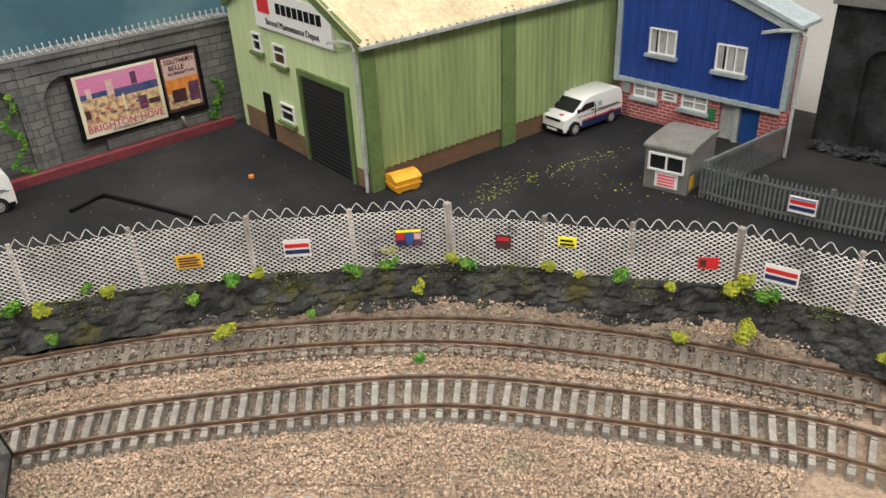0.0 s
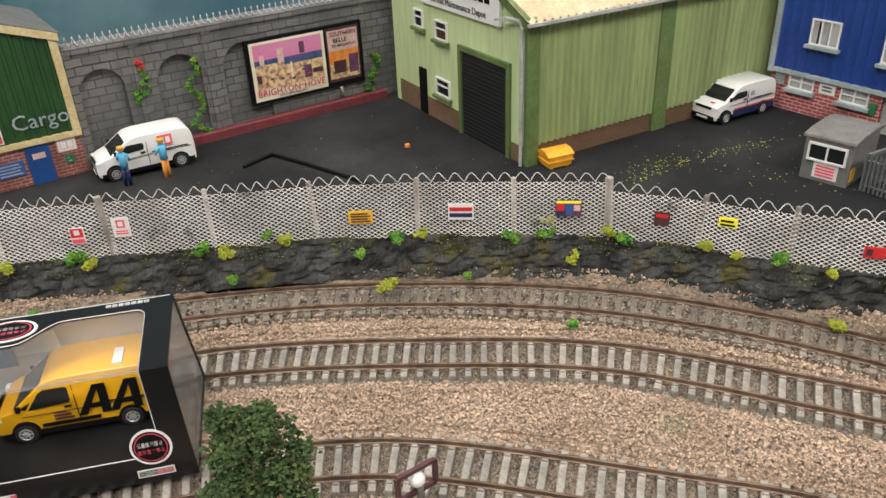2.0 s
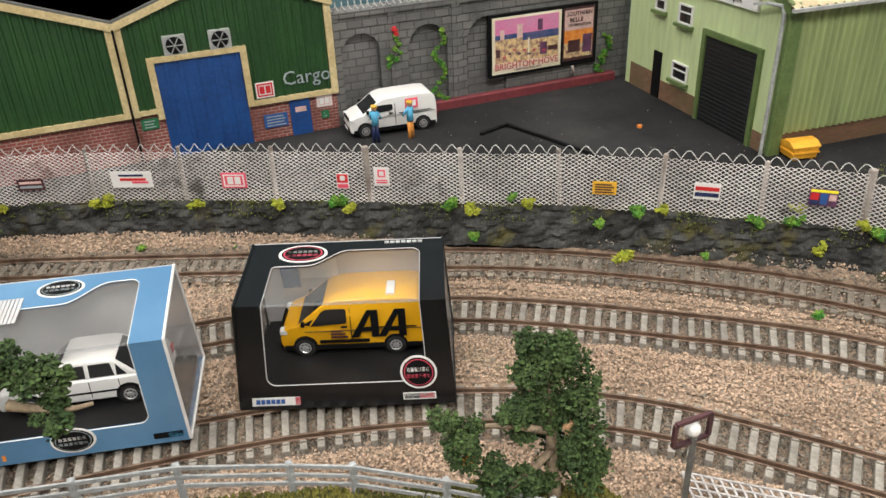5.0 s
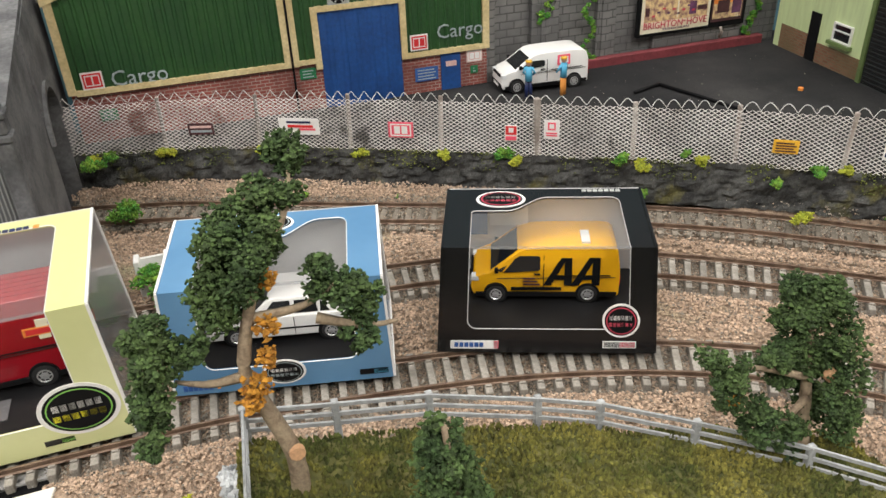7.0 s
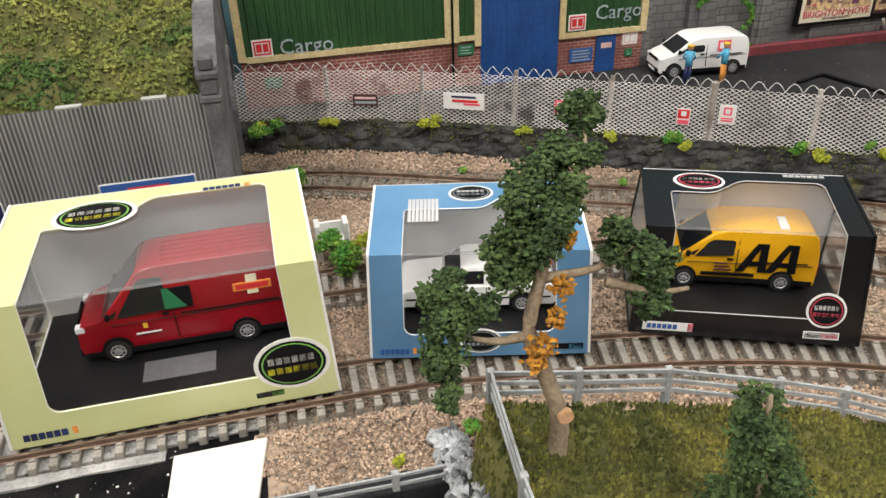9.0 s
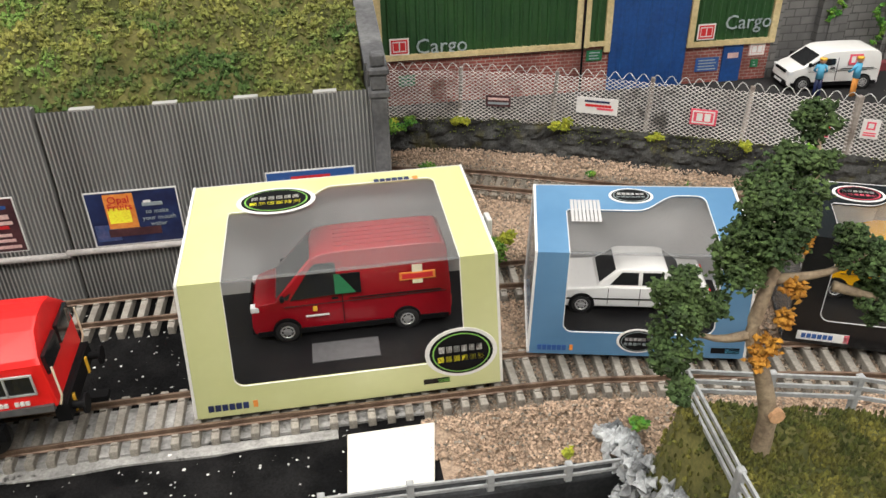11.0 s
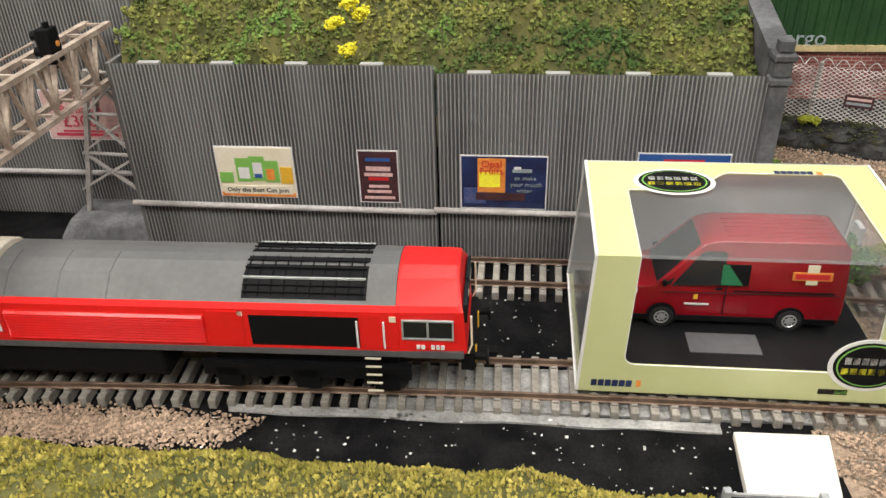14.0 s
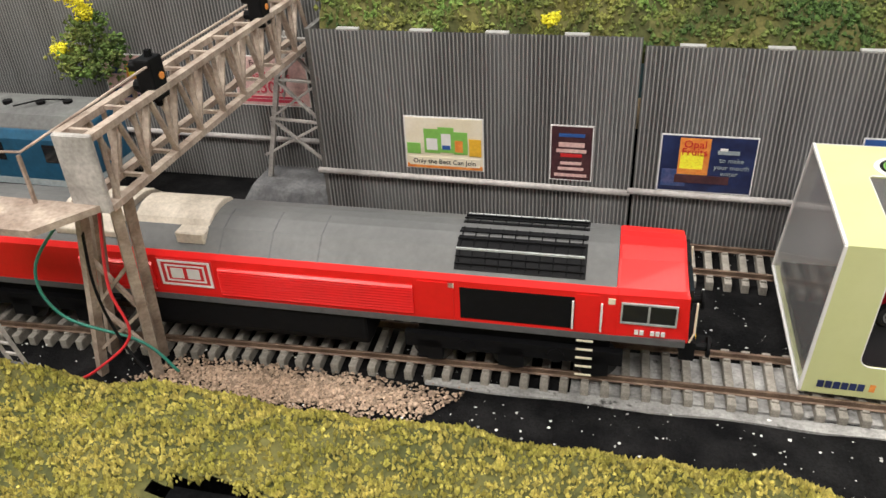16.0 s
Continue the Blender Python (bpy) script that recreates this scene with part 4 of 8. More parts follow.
# ---- blue office building ----
def blue_office():
    bo = thing("blue_office_building", "two-storey office with blue cladding over red brick", "building")
    X, Y0, Y1 = 404, 171, 275
    eave = 92

    def top(y):
        return min(eave + (y - Y0) * 0.36, eave + 22 - (y - Y0 - 61) * 0.36)
    bm = bmesh.new()
    prism(bm, [(Y0, 16), (182, 16), (182, 46), (206, 46), (206, 16), (Y1, 16), (Y1, 112), (Y0 + 60, 113), (Y0, eave)], X, 416, "x")
    part("wall", bm, BRICK_Y, bo, "red brick wall with pale joints")
    bm = bmesh.new()
    ribbed(bm, Y0 - 0.5, Y1, 48, 112, X - 1.0, 6.2, 0.8, "y", top=lambda y: min(112, eave + (y - Y0) * 0.36))
    part("cladding", bm, BLUE_CLAD, bo, "royal blue ribbed cladding")
    bm = bmesh.new()
    box(bm, X - 2.6, X + 1, Y0 - 1, Y1, 45.6, 48.2)
    box(bm, X - 2.8, X + 1, Y0 - 3.5, Y0, 48.2, eave)
    prism(bm, [(Y0 - 4, eave - 4), (Y0 + 58, eave + 18), (Y0 + 58, eave + 24), (Y0 - 4, eave + 2)], X - 3.5, X + 6, "x")
    box(bm, X - 3.0, X - 0.5, Y1 - 1.5, Y1 + 2, 45, 112)
    part("trim", bm, GREY_TRIM, bo, "pale grey corner trim")
    bm = bmesh.new()
    prism(bm, [(Y0 - 6, eave), (Y0 + 60, eave + 24), (Y0 + 60, eave + 26), (Y0 - 6, eave + 2)], X - 5, 421, "x")
    prism(bm, [(Y0 + 60, eave + 24), (Y1 + 4, eave + 10), (Y1 + 4, eave + 12), (Y0 + 60, eave + 26)], X - 5, 421, "x")
    part("roof", bm, GREY_TRIM, bo)
    for u0, u1, z0, z1 in ((237, 253, 66.5, 79.5), (194, 210, 64, 77)):
        frame_window(bo, "y", u0, u1, z0, z1, X - 2.0, (0.33, 0.66), (), True, WHITE, 0.7, pane_mat=PALE_PANE)
    for u0, u1, z0, z1 in ((247.5, 262, 38, 46), (214, 229, 37.5, 45)):
        frame_window(bo, "y", u0, u1, z0, z1, X - 0.4, (0.5,), (0.5,), True, WHITE, 0.6, pane_mat=PALE_PANE)
    wi = new("vent_grille")
    wi.parent = bo
    bm = bmesh.new()
    for i in range(5):
        box(bm, X - 1.0, X + 0.2, 266, 272, 38 + i * 1.6, 39 + i * 1.6)
    part("slats", bm, GREY_TRIM, wi)
    bm = bmesh.new()
    box(bm, X + 3, X + 4, 182, 194, 18, 46)
    part("door", bm, BLUE_DOOR, bo, "blue entrance door set back")
    bm = bmesh.new()
    box(bm, X + 0.5, X + 4, 194, 197, 18, 46)
    box(bm, X + 3, X + 4, 197, 206, 18, 46)
    part("side_panel", bm, PIPE_GREY, bo)
    bm = bmesh.new()
    box(bm, X - 3, X + 4, Y0 - 5, Y0 - 1, 16, 47)
    part("brick_pier", bm, BRICK_Y, bo)
    bm = bmesh.new()
    tube(bm, [(X - 2, Y0 - 7, 17), (X - 2, Y0 - 7, 60), (X - 2, Y0 - 7, 88), (X - 3, Y0 - 5, 91), (X - 5, Y0 + 6, 90)], 2.0, 8)
    part("drain_pipe", bm, PIPE_GREY, bo)
    bm = bmesh.new()
    bar(bm, (X - 5, Y0 + 5, 90.5), (X - 6, Y0 + 14, 88), 2.4, 1.4)
    part("wall_lamp", bm, PIPE_GREY, bo)
    sg = thing("notice_board", "small white notice on red brick wall", "sign")
    bm = bmesh.new()
    box(bm, X - 1.0, X - 0.3, 233, 243, 38.5, 44.5)
    part("plate", bm, WHITE, sg)
    bm = bmesh.new()
    for z in (42.2, 40.2):
        box(bm, X - 1.2, X - 0.95, 235, 241, z, z + 1)
    part("text_bar", bm, HUT_GREY, sg)
    sg = thing("wall_notice", "small dark green notice on the brick wall", "sign")
    bm = bmesh.new()
    box(bm, X - 1.0, X - 0.3, 208, 212, 33, 40)
    part("plate", bm, GREEN_SIGN, sg)


blue_office()


# ---- walls behind ----
def arch_outline(u0, u1, z0, z1, n=12):
    """Upright opening with a round head, from the left foot over to the right foot."""
    r = (u1 - u0) / 2
    c = (u0 + u1) / 2
    pts = [(u0, z0)]
    for i in range(n + 1):
        a = math.pi * (1 - i / n)
        pts.append((c + r * math.cos(a), z1 - r + r * math.sin(a)))
    pts.append((u1, z0))
    return pts


def arched_wall(name, axis, u0, u1, z0, z1, face, deep, thick, arches, material, label, ring_mat=None):
    """A wall whose blind arches are cut back by deep; the outline runs round each arch."""
    bm = bmesh.new()
    ax = "y" if axis == "x" else "x"
    edge = u0
    for a in sorted(arches):
        prism(bm, [(edge, z0), (a[0], z0), (a[0], z1), (edge, z1)], face, face + deep, ax)
        pts = arch_outline(*a)[1:-1]
        for (ua, za), (ub, zb) in zip(pts, pts[1:]):
            prism(bm, [(ua, za), (ub, zb), (ub, z1), (ua, z1)], face, face + deep, ax)
        edge = a[1]
    prism(bm, [(edge, z0), (u1, z0), (u1, z1), (edge, z1)], face, face + deep, ax)
    wl = tagged(part(name, bm, material), label, "wall", kind="structure")
    bm = bmesh.new()
    if axis == "x":
        box(bm, u0, u1, face + deep - 0.4, face + thick, z0, z1 - 0.1)
    else:
        box(bm, face + deep - 0.4, face + thick, u0, u1, z0, z1 - 0.1)
    part("back_wall", bm, material, wl)
    for a in arches:
        bm = bmesh.new()
        pts = arch_outline(*a)[1:-1]
        cx = (a[0] + a[1]) / 2
        cz = a[3] - (a[1] - a[0]) / 2
        for (ua, za), (ub, zb) in zip(pts, pts[1:]):
            def grow(u, z):
                v = Vector((u - cx, z - cz))
                v = v.normalized() * (v.length + 3.4)
                return cx + v.x, cz + v.y
            q = [(ua, za), (ub, zb), grow(ub, zb), grow(ua, za)]
            q = [(u + (cu - u) * 0.04, z + (cc - z) * 0.04) for (u, z), cu, cc in ((p, sum(t[0] for t in q) / 4, sum(t[1] for t in q) / 4) for p in q)]
            prism(bm, q, face - 0.7, face + 0.5, ax)
        part("arch_stones", bm, ring_mat or material, wl)
    return wl


arched_wall("wall_stone", "x", 36, 243, 16, 87, 455, 4.5, 14,
            [(41, 65, 16, 77), (83, 109, 16, 77), (122, 150, 16, 77)], GREY_STONE_WALL, "grey block retaining wall with blind arches")
bm = bmesh.new()
box(bm, 36, 243, 453.5, 470, 87, 90)
box(bm, 36, 243, 454.2, 456, 80.5, 82)
for x in (38, 74, 115):
    box(bm, x - 3, x + 2, 453.8, 456, 16, 87)
tagged(part("wall_coping", bm, GREY_STONE_WALL), "grey stone coping and piers of the wall", "coping", kind="structure")
bm = bmesh.new()
box(bm, 66, 231, 449.5, 454.5, 16, 28.5)
soften(bm, 0.5, 1)
tagged(part("plinth", bm, RED_KERB), "red oxide painted kerb at the wall foot", "kerb", kind="structure")

arched_wall("wall_sooty", "y", 20, 163, 16, 106, 432, 4, 20, [(122, 143, 16, 80)], BLACK_STONE_WALL, "black sooty stone wall with blind arch")
bm = bmesh.new()
box(bm, 428, 452, 20, 164, 100, 107)
tagged(part("wall_coping_dark", bm, HUT_GREY), "dark stone coping of the sooty wall", "coping", kind="structure")


def rubble():
    rng = np.random.default_rng(8)
    n = 260
    y = rng.uniform(30, 160, n)
    c = np.stack([428 - rng.uniform(0, 6, n), y, 23 + rng.uniform(0, 4.5, n)], 1)
    tagged(new("rubble_heap", crumbs("rubble_heap", c, rng.uniform(4, 8, n), BLACK_STONE_WALL, rng, 0.7)), "dark rubble along the foot of the sooty wall", "rubble", kind="stuff")


rubble()


def coil(name, p, q, r, pitch, w, label):
    bm = bmesh.new()
    p, q = Vector(p), Vector(q)
    d = q - p
    n = int(d.length / pitch)
    side = d.normalized().cross(Vector((0, 0, 1)))
    pts = [tuple(p + d * (i / (n * 8)) + r * (math.cos(i * math.pi / 4) * side + math.sin(i * math.pi / 4) * Vector((0, 0, 1)))) for i in range(n * 8 + 1)]
    tube(bm, pts, w, 4)
    return tagged(part(name, bm, WIRE), label, "barbed wire")


coil("razor_wire", (36, 458, 92.8), (243, 458, 92.8), 2.5, 3.9, 0.6, "coiled grey razor wire on top of the stone wall")

# painted sky board behind, plain board at the end
bm = bmesh.new()
box(bm, -900, 560, 600, 606, -48, 420)
tagged(part("backdrop", bm, BACKDROP), "painted blue cloudy sky board behind the layout", "backdrop", kind="structure")
bm = bmesh.new()
box(bm, 545, 550, -60, 600, -48, 330)
tagged(part("backdrop_end", bm, WHITE), "plain white end board of the layout", "backdrop", kind="structure")


# ---- green cargo shed ----
def cargo_shed():
    cs = thing("cargo_shed", "dark green twin-gabled cargo shed with cream trim on brick", "building")
    Y = 453
    v0, v1, v2 = -194, -80, 35

    def roof_at(x):
        lo, apex = (98, 118)
        if x > v1:
            return lo + (apex - lo) * (1 - abs(x + 21.5) / 57.5) if x > -79 else lo
        return lo + (apex - lo) * (1 - abs(x + 137) / 57)
    bm = bmesh.new()
    out = [(v0, 14), (v2, 14), (v2, 97), (-21.5, 117), (v1, 97), (-137, 117), (v0, 97)]
    prism(bm, out, Y, 520, "y")
    bmesh.ops.triangulate(bm, faces=[f for f in bm.faces if len(f.verts) > 4])
    part("wall", bm, BRICK_X, cs, "weathered red brick base wall")
    for x0, x1, z0 in ((v0 + 3, v1 - 3, 52), (v1 + 4, -64, 52), (-15, v2 - 3, 48), (-64, -15, 80)):
        bm = bmesh.new()
        ribbed(bm, x0, x1, z0, 0, Y - 0.6, 5.2, 0.9, top=lambda x: roof_at(x) - 2)
        part("cladding", bm, CARGO_GREEN, cs, "dark green ribbed cladding")
    bm = bmesh.new()
    for a in ((v0 - 1, v0 + 3, 50, 97), (v1 - 4, v1 - 0.6, 49, 99), (v1 + 0.6, v1 + 4, 49, 99), (v2 - 3, v2 + 1, 45, 98),
              (v0 + 3, v1 - 4, 49, 52), (v1 + 4, -67, 49.5, 52), (-14, v2 - 3, 45, 48), (-67, -63.5, 46, 80), (-17.5, -14, 45, 80), (-63.5, -17.5, 77, 80)):
        box(bm, a[0], a[1], Y - 2.4, Y + 0.5, a[2], a[3])
    for p, q in (((v0 - 2, 97), (-137, 118)), ((-137, 118), (v1, 98)), ((v1, 98), (-21.5, 118)), ((-21.5, 118), (v2 + 2, 98))):
        prism(bm, [(p[0], p[1] - 2), (q[0], q[1] - 2), (q[0], q[1] + 2), (p[0], p[1] + 2)], Y - 3.4, Y + 1, "y")
    part("trim", bm, CREAM, cs, "cream painted trim boards")
    for p, q in (((v0 - 3, 97), (-137, 119)), ((-137, 119), (v1, 99)), ((v1, 99), (-21.5, 119)), ((-21.5, 119), (v2 + 3, 98))):
        bm = bmesh.new()
        prism(bm, [p, q, (q[0], q[1] + 2.2), (p[0], p[1] + 2.2)], Y - 3, 524, "y")
        part("roof", bm, COACH_ROOF, cs)
    bm = bmesh.new()
    ribbed(bm, -63.5, -17.5, 14, 77, Y - 0.9, 7.6, 0.6)
    part("loading_door", bm, BLUE_DOOR, cs, "tall blue sliding door, closed")
    bm = bmesh.new()
    box(bm, 6, 18, Y - 1.0, Y + 1, 14, 46)
    dr = part("door", bm, BLUE_DOOR, cs, "blue personnel door")
    bm = bmesh.new()
    box(bm, 9, 15.5, Y - 1.3, Y - 0.95, 37, 40)
    part("door_plate", bm, PALE_PINK, dr)
    for x in (-51, -27):
        fan = new("wall_fan")
        fan.parent = cs
        bm = bmesh.new()
        box(bm, x - 6, x + 6, Y - 2.2, Y - 0.5, 78.5 + 1, 90.5)
        soften(bm, 0.4, 1)
        part("housing", bm, PIPE_GREY, fan)
        bm = bmesh.new()
        disc(bm, (x, Y - 2.3, 85), 4.6, "y", 0.3)
        part("opening", bm, BLACK, fan)
        bm = bmesh.new()
        for i in range(6):
            a = i * math.pi / 3
            bar(bm, (x, Y - 2.6, 85), (x + 4.2 * math.cos(a), Y - 2.6, 85 + 4.2 * math.sin(a)), 1.0, 0.3, w2=1.8)
        part("blades", bm, PIPE_GREY, fan)
    bm = bmesh.new()
    tube(bm, [(v1, Y - 3.2, 15), (v1, Y - 3.2, 50), (v1, Y - 3.2, 97)], 1.3, 6)
    part("drain_pipe", bm, BLACK, cs)
    for x in (18, -159):
        sg = thing("cargo_lettering", "pale grey painted word Cargo on green cladding", "sign", "cargo signs")
        z = 57.5 if x > 0 else 55.5
        letters("lettering", "Cargo", 11.5, GREY_TRIM, facing("y", x, Y - 1.8, z), sg, 0.15)
    for x, z in ((-7, 53.5), (-182, 56.5)):
        emblem("cargo_emblem", "y", x, Y - 1.8, z, 10.5, 9.0, WHITE, RED_SIGN, "red-edged white operator emblem on green cladding")
    emblem("brick_emblem", "y", 27, Y - 0.4, 41, 10, 7.5, PALE_PINK, WHITE, "faded operator emblem on brick wall")
    for nm, x0, x1, z0, z1, m, lab in (("wall_notice", -10, 4, 30, 38, BLUE_SIGN, "blue notice board on brick wall"), ("wall_notice", 24.5, 29, 30.5, 35, GREEN_SIGN, "small green first aid notice on brick wall"),
                                       ("wall_notice", -76.5, -67.5, 41, 47, GREEN_SIGN, "small green notice on brick wall"), ("wall_notice", -183, -174, 34, 40, GREEN_SIGN, "small green notice on brick wall")):
        sg = thing(nm, lab, "sign", "wall notices")
        bm = bmesh.new()
        box(bm, x0, x1, Y - 0.9, Y - 0.2, z0, z1)
        part("plate", bm, m, sg)
        bm = bmesh.new()
        n = max(1, int((z1 - z0) / 2))
        for i in range(n):
            box(bm, x0 + 1.5, x1 - 1.5 - (i % 2), Y - 1.1, Y - 0.85, z0 + 1.0 + i * (z1 - z0 - 1) / n, z0 + 1.6 + i * (z1 - z0 - 1) / n)
        part("text_bar", bm, GREY_TRIM, sg)


def emblem(name, axis, u, face, z, w, h, ground, ink, label, group="operator emblems"):
    """A framed emblem: a plate, a border and two solid shapes in it."""
    sg = thing(name, label, "sign", group)

    def slab(bm, a0, a1, b0, b1, d0, d1):
        if axis == "y":
            box(bm, a0, a1, face + d0, face + d1, b0, b1)
        else:
            box(bm, face + d0, face + d1, a0, a1, b0, b1)
    bm = bmesh.new()
    slab(bm, u - w / 2, u + w / 2, z - h / 2, z + h / 2, -0.25, 0.15)
    part("plate", bm, ground, sg)
    bm = bmesh.new()
    t = 0.09 * h
    slab(bm, u - w / 2 + t, u + w / 2 - t, z + h / 2 - 2 * t, z + h / 2 - t, -0.45, -0.2)
    slab(bm, u - w / 2 + t, u + w / 2 - t, z - h / 2 + t, z - h / 2 + 2 * t, -0.45, -0.2)
    slab(bm, u - w / 2 + t, u - w / 2 + 2 * t, z - h / 2 + 2 * t, z + h / 2 - 2 * t, -0.45, -0.2)
    slab(bm, u + w / 2 - 2 * t, u + w / 2 - t, z - h / 2 + 2 * t, z + h / 2 - 2 * t, -0.45, -0.2)
    slab(bm, u - 0.30 * w, u - 0.03 * w, z - 0.24 * h, z + 0.24 * h, -0.45, -0.2)
    slab(bm, u + 0.04 * w, u + 0.30 * w, z - 0.24 * h, z + 0.24 * h, -0.45, -0.2)
    part("device", bm, ink, sg)
    return sg


cargo_shed()


# ---- tunnel portal and the grassy hill over it ----
def portal():
    po = thing("tunnel_portal", "grey concrete tunnel portal wing wall with arch", "portal", kind="structure")
    bm = bmesh.new()
    top = lambda y: 84 + (y - 338) * 28 / 132
    prism(bm, [(333, -8), (396, -8), (396, top(396)), (333, 83)], -207.5, -200, "x")
    prism(bm, [(436, -8), (470, -8), (470, 112), (436, top(436))], -209, -199, "x")
    pts = arch_outline(396, 436, -8, 66)[1:-1]
    for (ua, za), (ub, zb) in zip(pts, pts[1:]):
        prism(bm, [(ua, za), (ub, zb), (ub, top(ub)), (ua, top(ua))], -209, -199, "x")
    part("wing_wall", bm, CONCRETE, po)
    bm = bmesh.new()
    prism(bm, [(334, 83), (470, 112), (470, 115), (334, 86)], -208, -199.4, "x")
    part("coping", bm, CONCRETE, po)
    bm = bmesh.new()
    pts = arch_outline(396, 436, -8, 66)[1:-1]
    for (ua, za), (ub, zb) in zip(pts, pts[1:]):
        g = lambda u, z: (416 + (u - 416) * 1.16, 46 + (z - 46) * 1.16)
        prism(bm, [(ua, za), (ub, zb), g(ub, zb), g(ua, za)], -199.5, -197.6, "x")
    part("arch_ring", bm, CONCRETE, po)
    bm = bmesh.new()
    box(bm, -300, -209, 392, 394, -8, 70)
    box(bm, -300, -209, 438, 440, -8, 70)
    box(bm, -300, -209, 392, 440, 70, 72)
    box(bm, -302, -300, 392, 440, -8, 72)
    part("tunnel_lining", bm, BLACK, po)
    bm = bmesh.new()
    box(bm, -206.5, -200.2, 327, 334, -8, 74)
    box(bm, -207.5, -199.2, 326.2, 335, 74, 77)
    box(bm, -206.5, -200.2, 327, 334, 77, 83)
    box(bm, -207.5, -199.2, 326.2, 335, 83, 86)
    box(bm, -206, -200.6, 327.6, 333.5, 86, 91)
    soften(bm, 0.7, 1)
    part("pillar", bm, CONCRETE, po, "stepped concrete end pillar")


portal()


def clumped(name, surface, x0, x1, y0, y1, step, n, material, soil, label, sizes, seed, lift=0.5, flat=0.9, category="grass", soft=True, inside=None, under=None):
    """A grown-over mound: an uneven sheet and on it very many small tufts."""
    verts, faces = [], []
    xs, ys = np.arange(x0, x1 + 0.1, step), np.arange(y0, y1 + 0.1, step)
    for x in xs:
        for y in ys:
            verts.append((x * K, y * K, surface(x, y) * K))
    m = len(ys)
    for i in range(len(xs) - 1):
        for j in range(m - 1):
            if inside is None or inside(xs[i], ys[j]):
                faces.append((i * m + j, (i + 1) * m + j, (i + 1) * m + j + 1, i * m + j + 1))
    base = tagged(new(name, soup(name, verts, faces, soil, soft)), label, category, kind="structure")
    rng = np.random.default_rng(seed)
    x, y = rng.uniform(x0, x1, n), rng.uniform(y0, y1, n)
    if inside is not None:
        k = np.array([inside(a, b) for a, b in zip(x, y)])
        x, y = x[k], y[k]
    z = np.array([surface(a, b) for a, b in zip(x, y)]) + rng.uniform(-0.2, 1.0, len(x)) * lift
    tagged(new(name + "_tufts", crumbs(name + "_tufts", np.stack([x, y, z], 1), rng.uniform(*sizes, len(x)), material, rng, flat, 0.6)), label, category, kind="stuff")
    return base


def hill_z(x, y):
    u = max(0.0, min(1.0, (y - 336) / 26))
    return 68 + 20 * u ** 0.6 + 0.20 * max(0, y - 362) + 12 * fbm(x, y, 30, 2.0) * min(1, 0.25 + u) + 7.5 * abs(fbm(x, y, 13, 6.0)) + 3.5 * fbm(x, y, 6, 12.0)


clumped("hillside", hill_z, -700, -208, 335, 560, 3.0, 90000, HEDGE, HILL_SOIL, "hillside of rough green and yellowish foliage", (0.8, 2.3), 11, 2.2, 1.2, "hillside", inside=lambda x, y: x > -462 or y > 369)


# ---- corrugated steel retaining fence below the hill ----
def corrugated_wall():
    for x0, x1, y, z0, zt in ((-462, -331.5, 332, -6, 79.5), (-330.5, -206, 332, -6, 76.5), (-760, -463, 362, -6, 112)):
        cw = thing("corrugated_fence", "weathered grey corrugated steel fence with rust streaks", "fence", "corrugated fences")
        bm = bmesh.new()
        ribbed(bm, x0, x1, z0 + 48, zt, y, 1.6, 1.15, shape="wave")
        part("upper_sheet", bm, CORR_STEEL, cw, smooth=True)
        bm = bmesh.new()
        ribbed(bm, x0, x1, z0, z0 + 49, y - 0.5, 1.6, 1.15, shape="wave")
        part("lower_sheet", bm, CORR_STEEL, cw, smooth=True)
        bm = bmesh.new()
        box(bm, x0, x1, y + 0.4, y + 4, z0, zt - 2)
        part("backing", bm, HUT_GREY, cw)
        for i in range(int((x1 - x0) / 30)):
            bm = bmesh.new()
            box(bm, x0 + 12 + i * 30, x0 + 21 + i * 30, y - 0.6, y + 2.4, zt - 0.5, zt + 0.25)
            part("clip", bm, CORR_STEEL, cw)
        bm = bmesh.new()
        tube(bm, [(x0 - 2, y - 4, 18.5), ((x0 + x1) / 2, y - 4, 18), (x1, y - 4, 17.5)], 2.7, 8)
        part("cable_conduit", bm, CONDUIT, cw, "white cable conduit along the fence foot", True)
    bm = bmesh.new()
    box(bm, -464, -462, 332.5, 361, -6, 79)
    tagged(part("fence_return", bm, HUT_GREY), "dark steel return between the fence runs", "fence", kind="structure")


corrugated_wall()

# ---- foreground: meadow, grass bank, parapet ----
def meadow_z(x, y):
    edge = min(1.0, max(0.0, (189 - 0.12 * max(0, x + 138) - 0.0013 * max(0, x + 138) ** 1.9 - y) / 8))
    left = min(1.0, max(0.0, (x + 147) / 6))
    right = min(1.0, max(0.0, (48 - x) / 30))
    top = 37 - 0.115 * (x + 130) - 0.05 * max(0, 150 - y)
    return -6 + (top + 6) * (edge ** 0.55) * left * right + 2.2 * fbm(x, y, 17, 4.0) + 0.9 * fbm(x, y, 5, 14.0)


clumped("meadow", meadow_z, -149, 50, 60, 190, 3.0, 42000, MEADOW_GRASS, HILL_SOIL, "sloping meadow of olive static grass", (0.6, 1.4), 21, 0.8, 1.9, "grass",
        inside=lambda x, y: meadow_z(x, y) > -3.5)


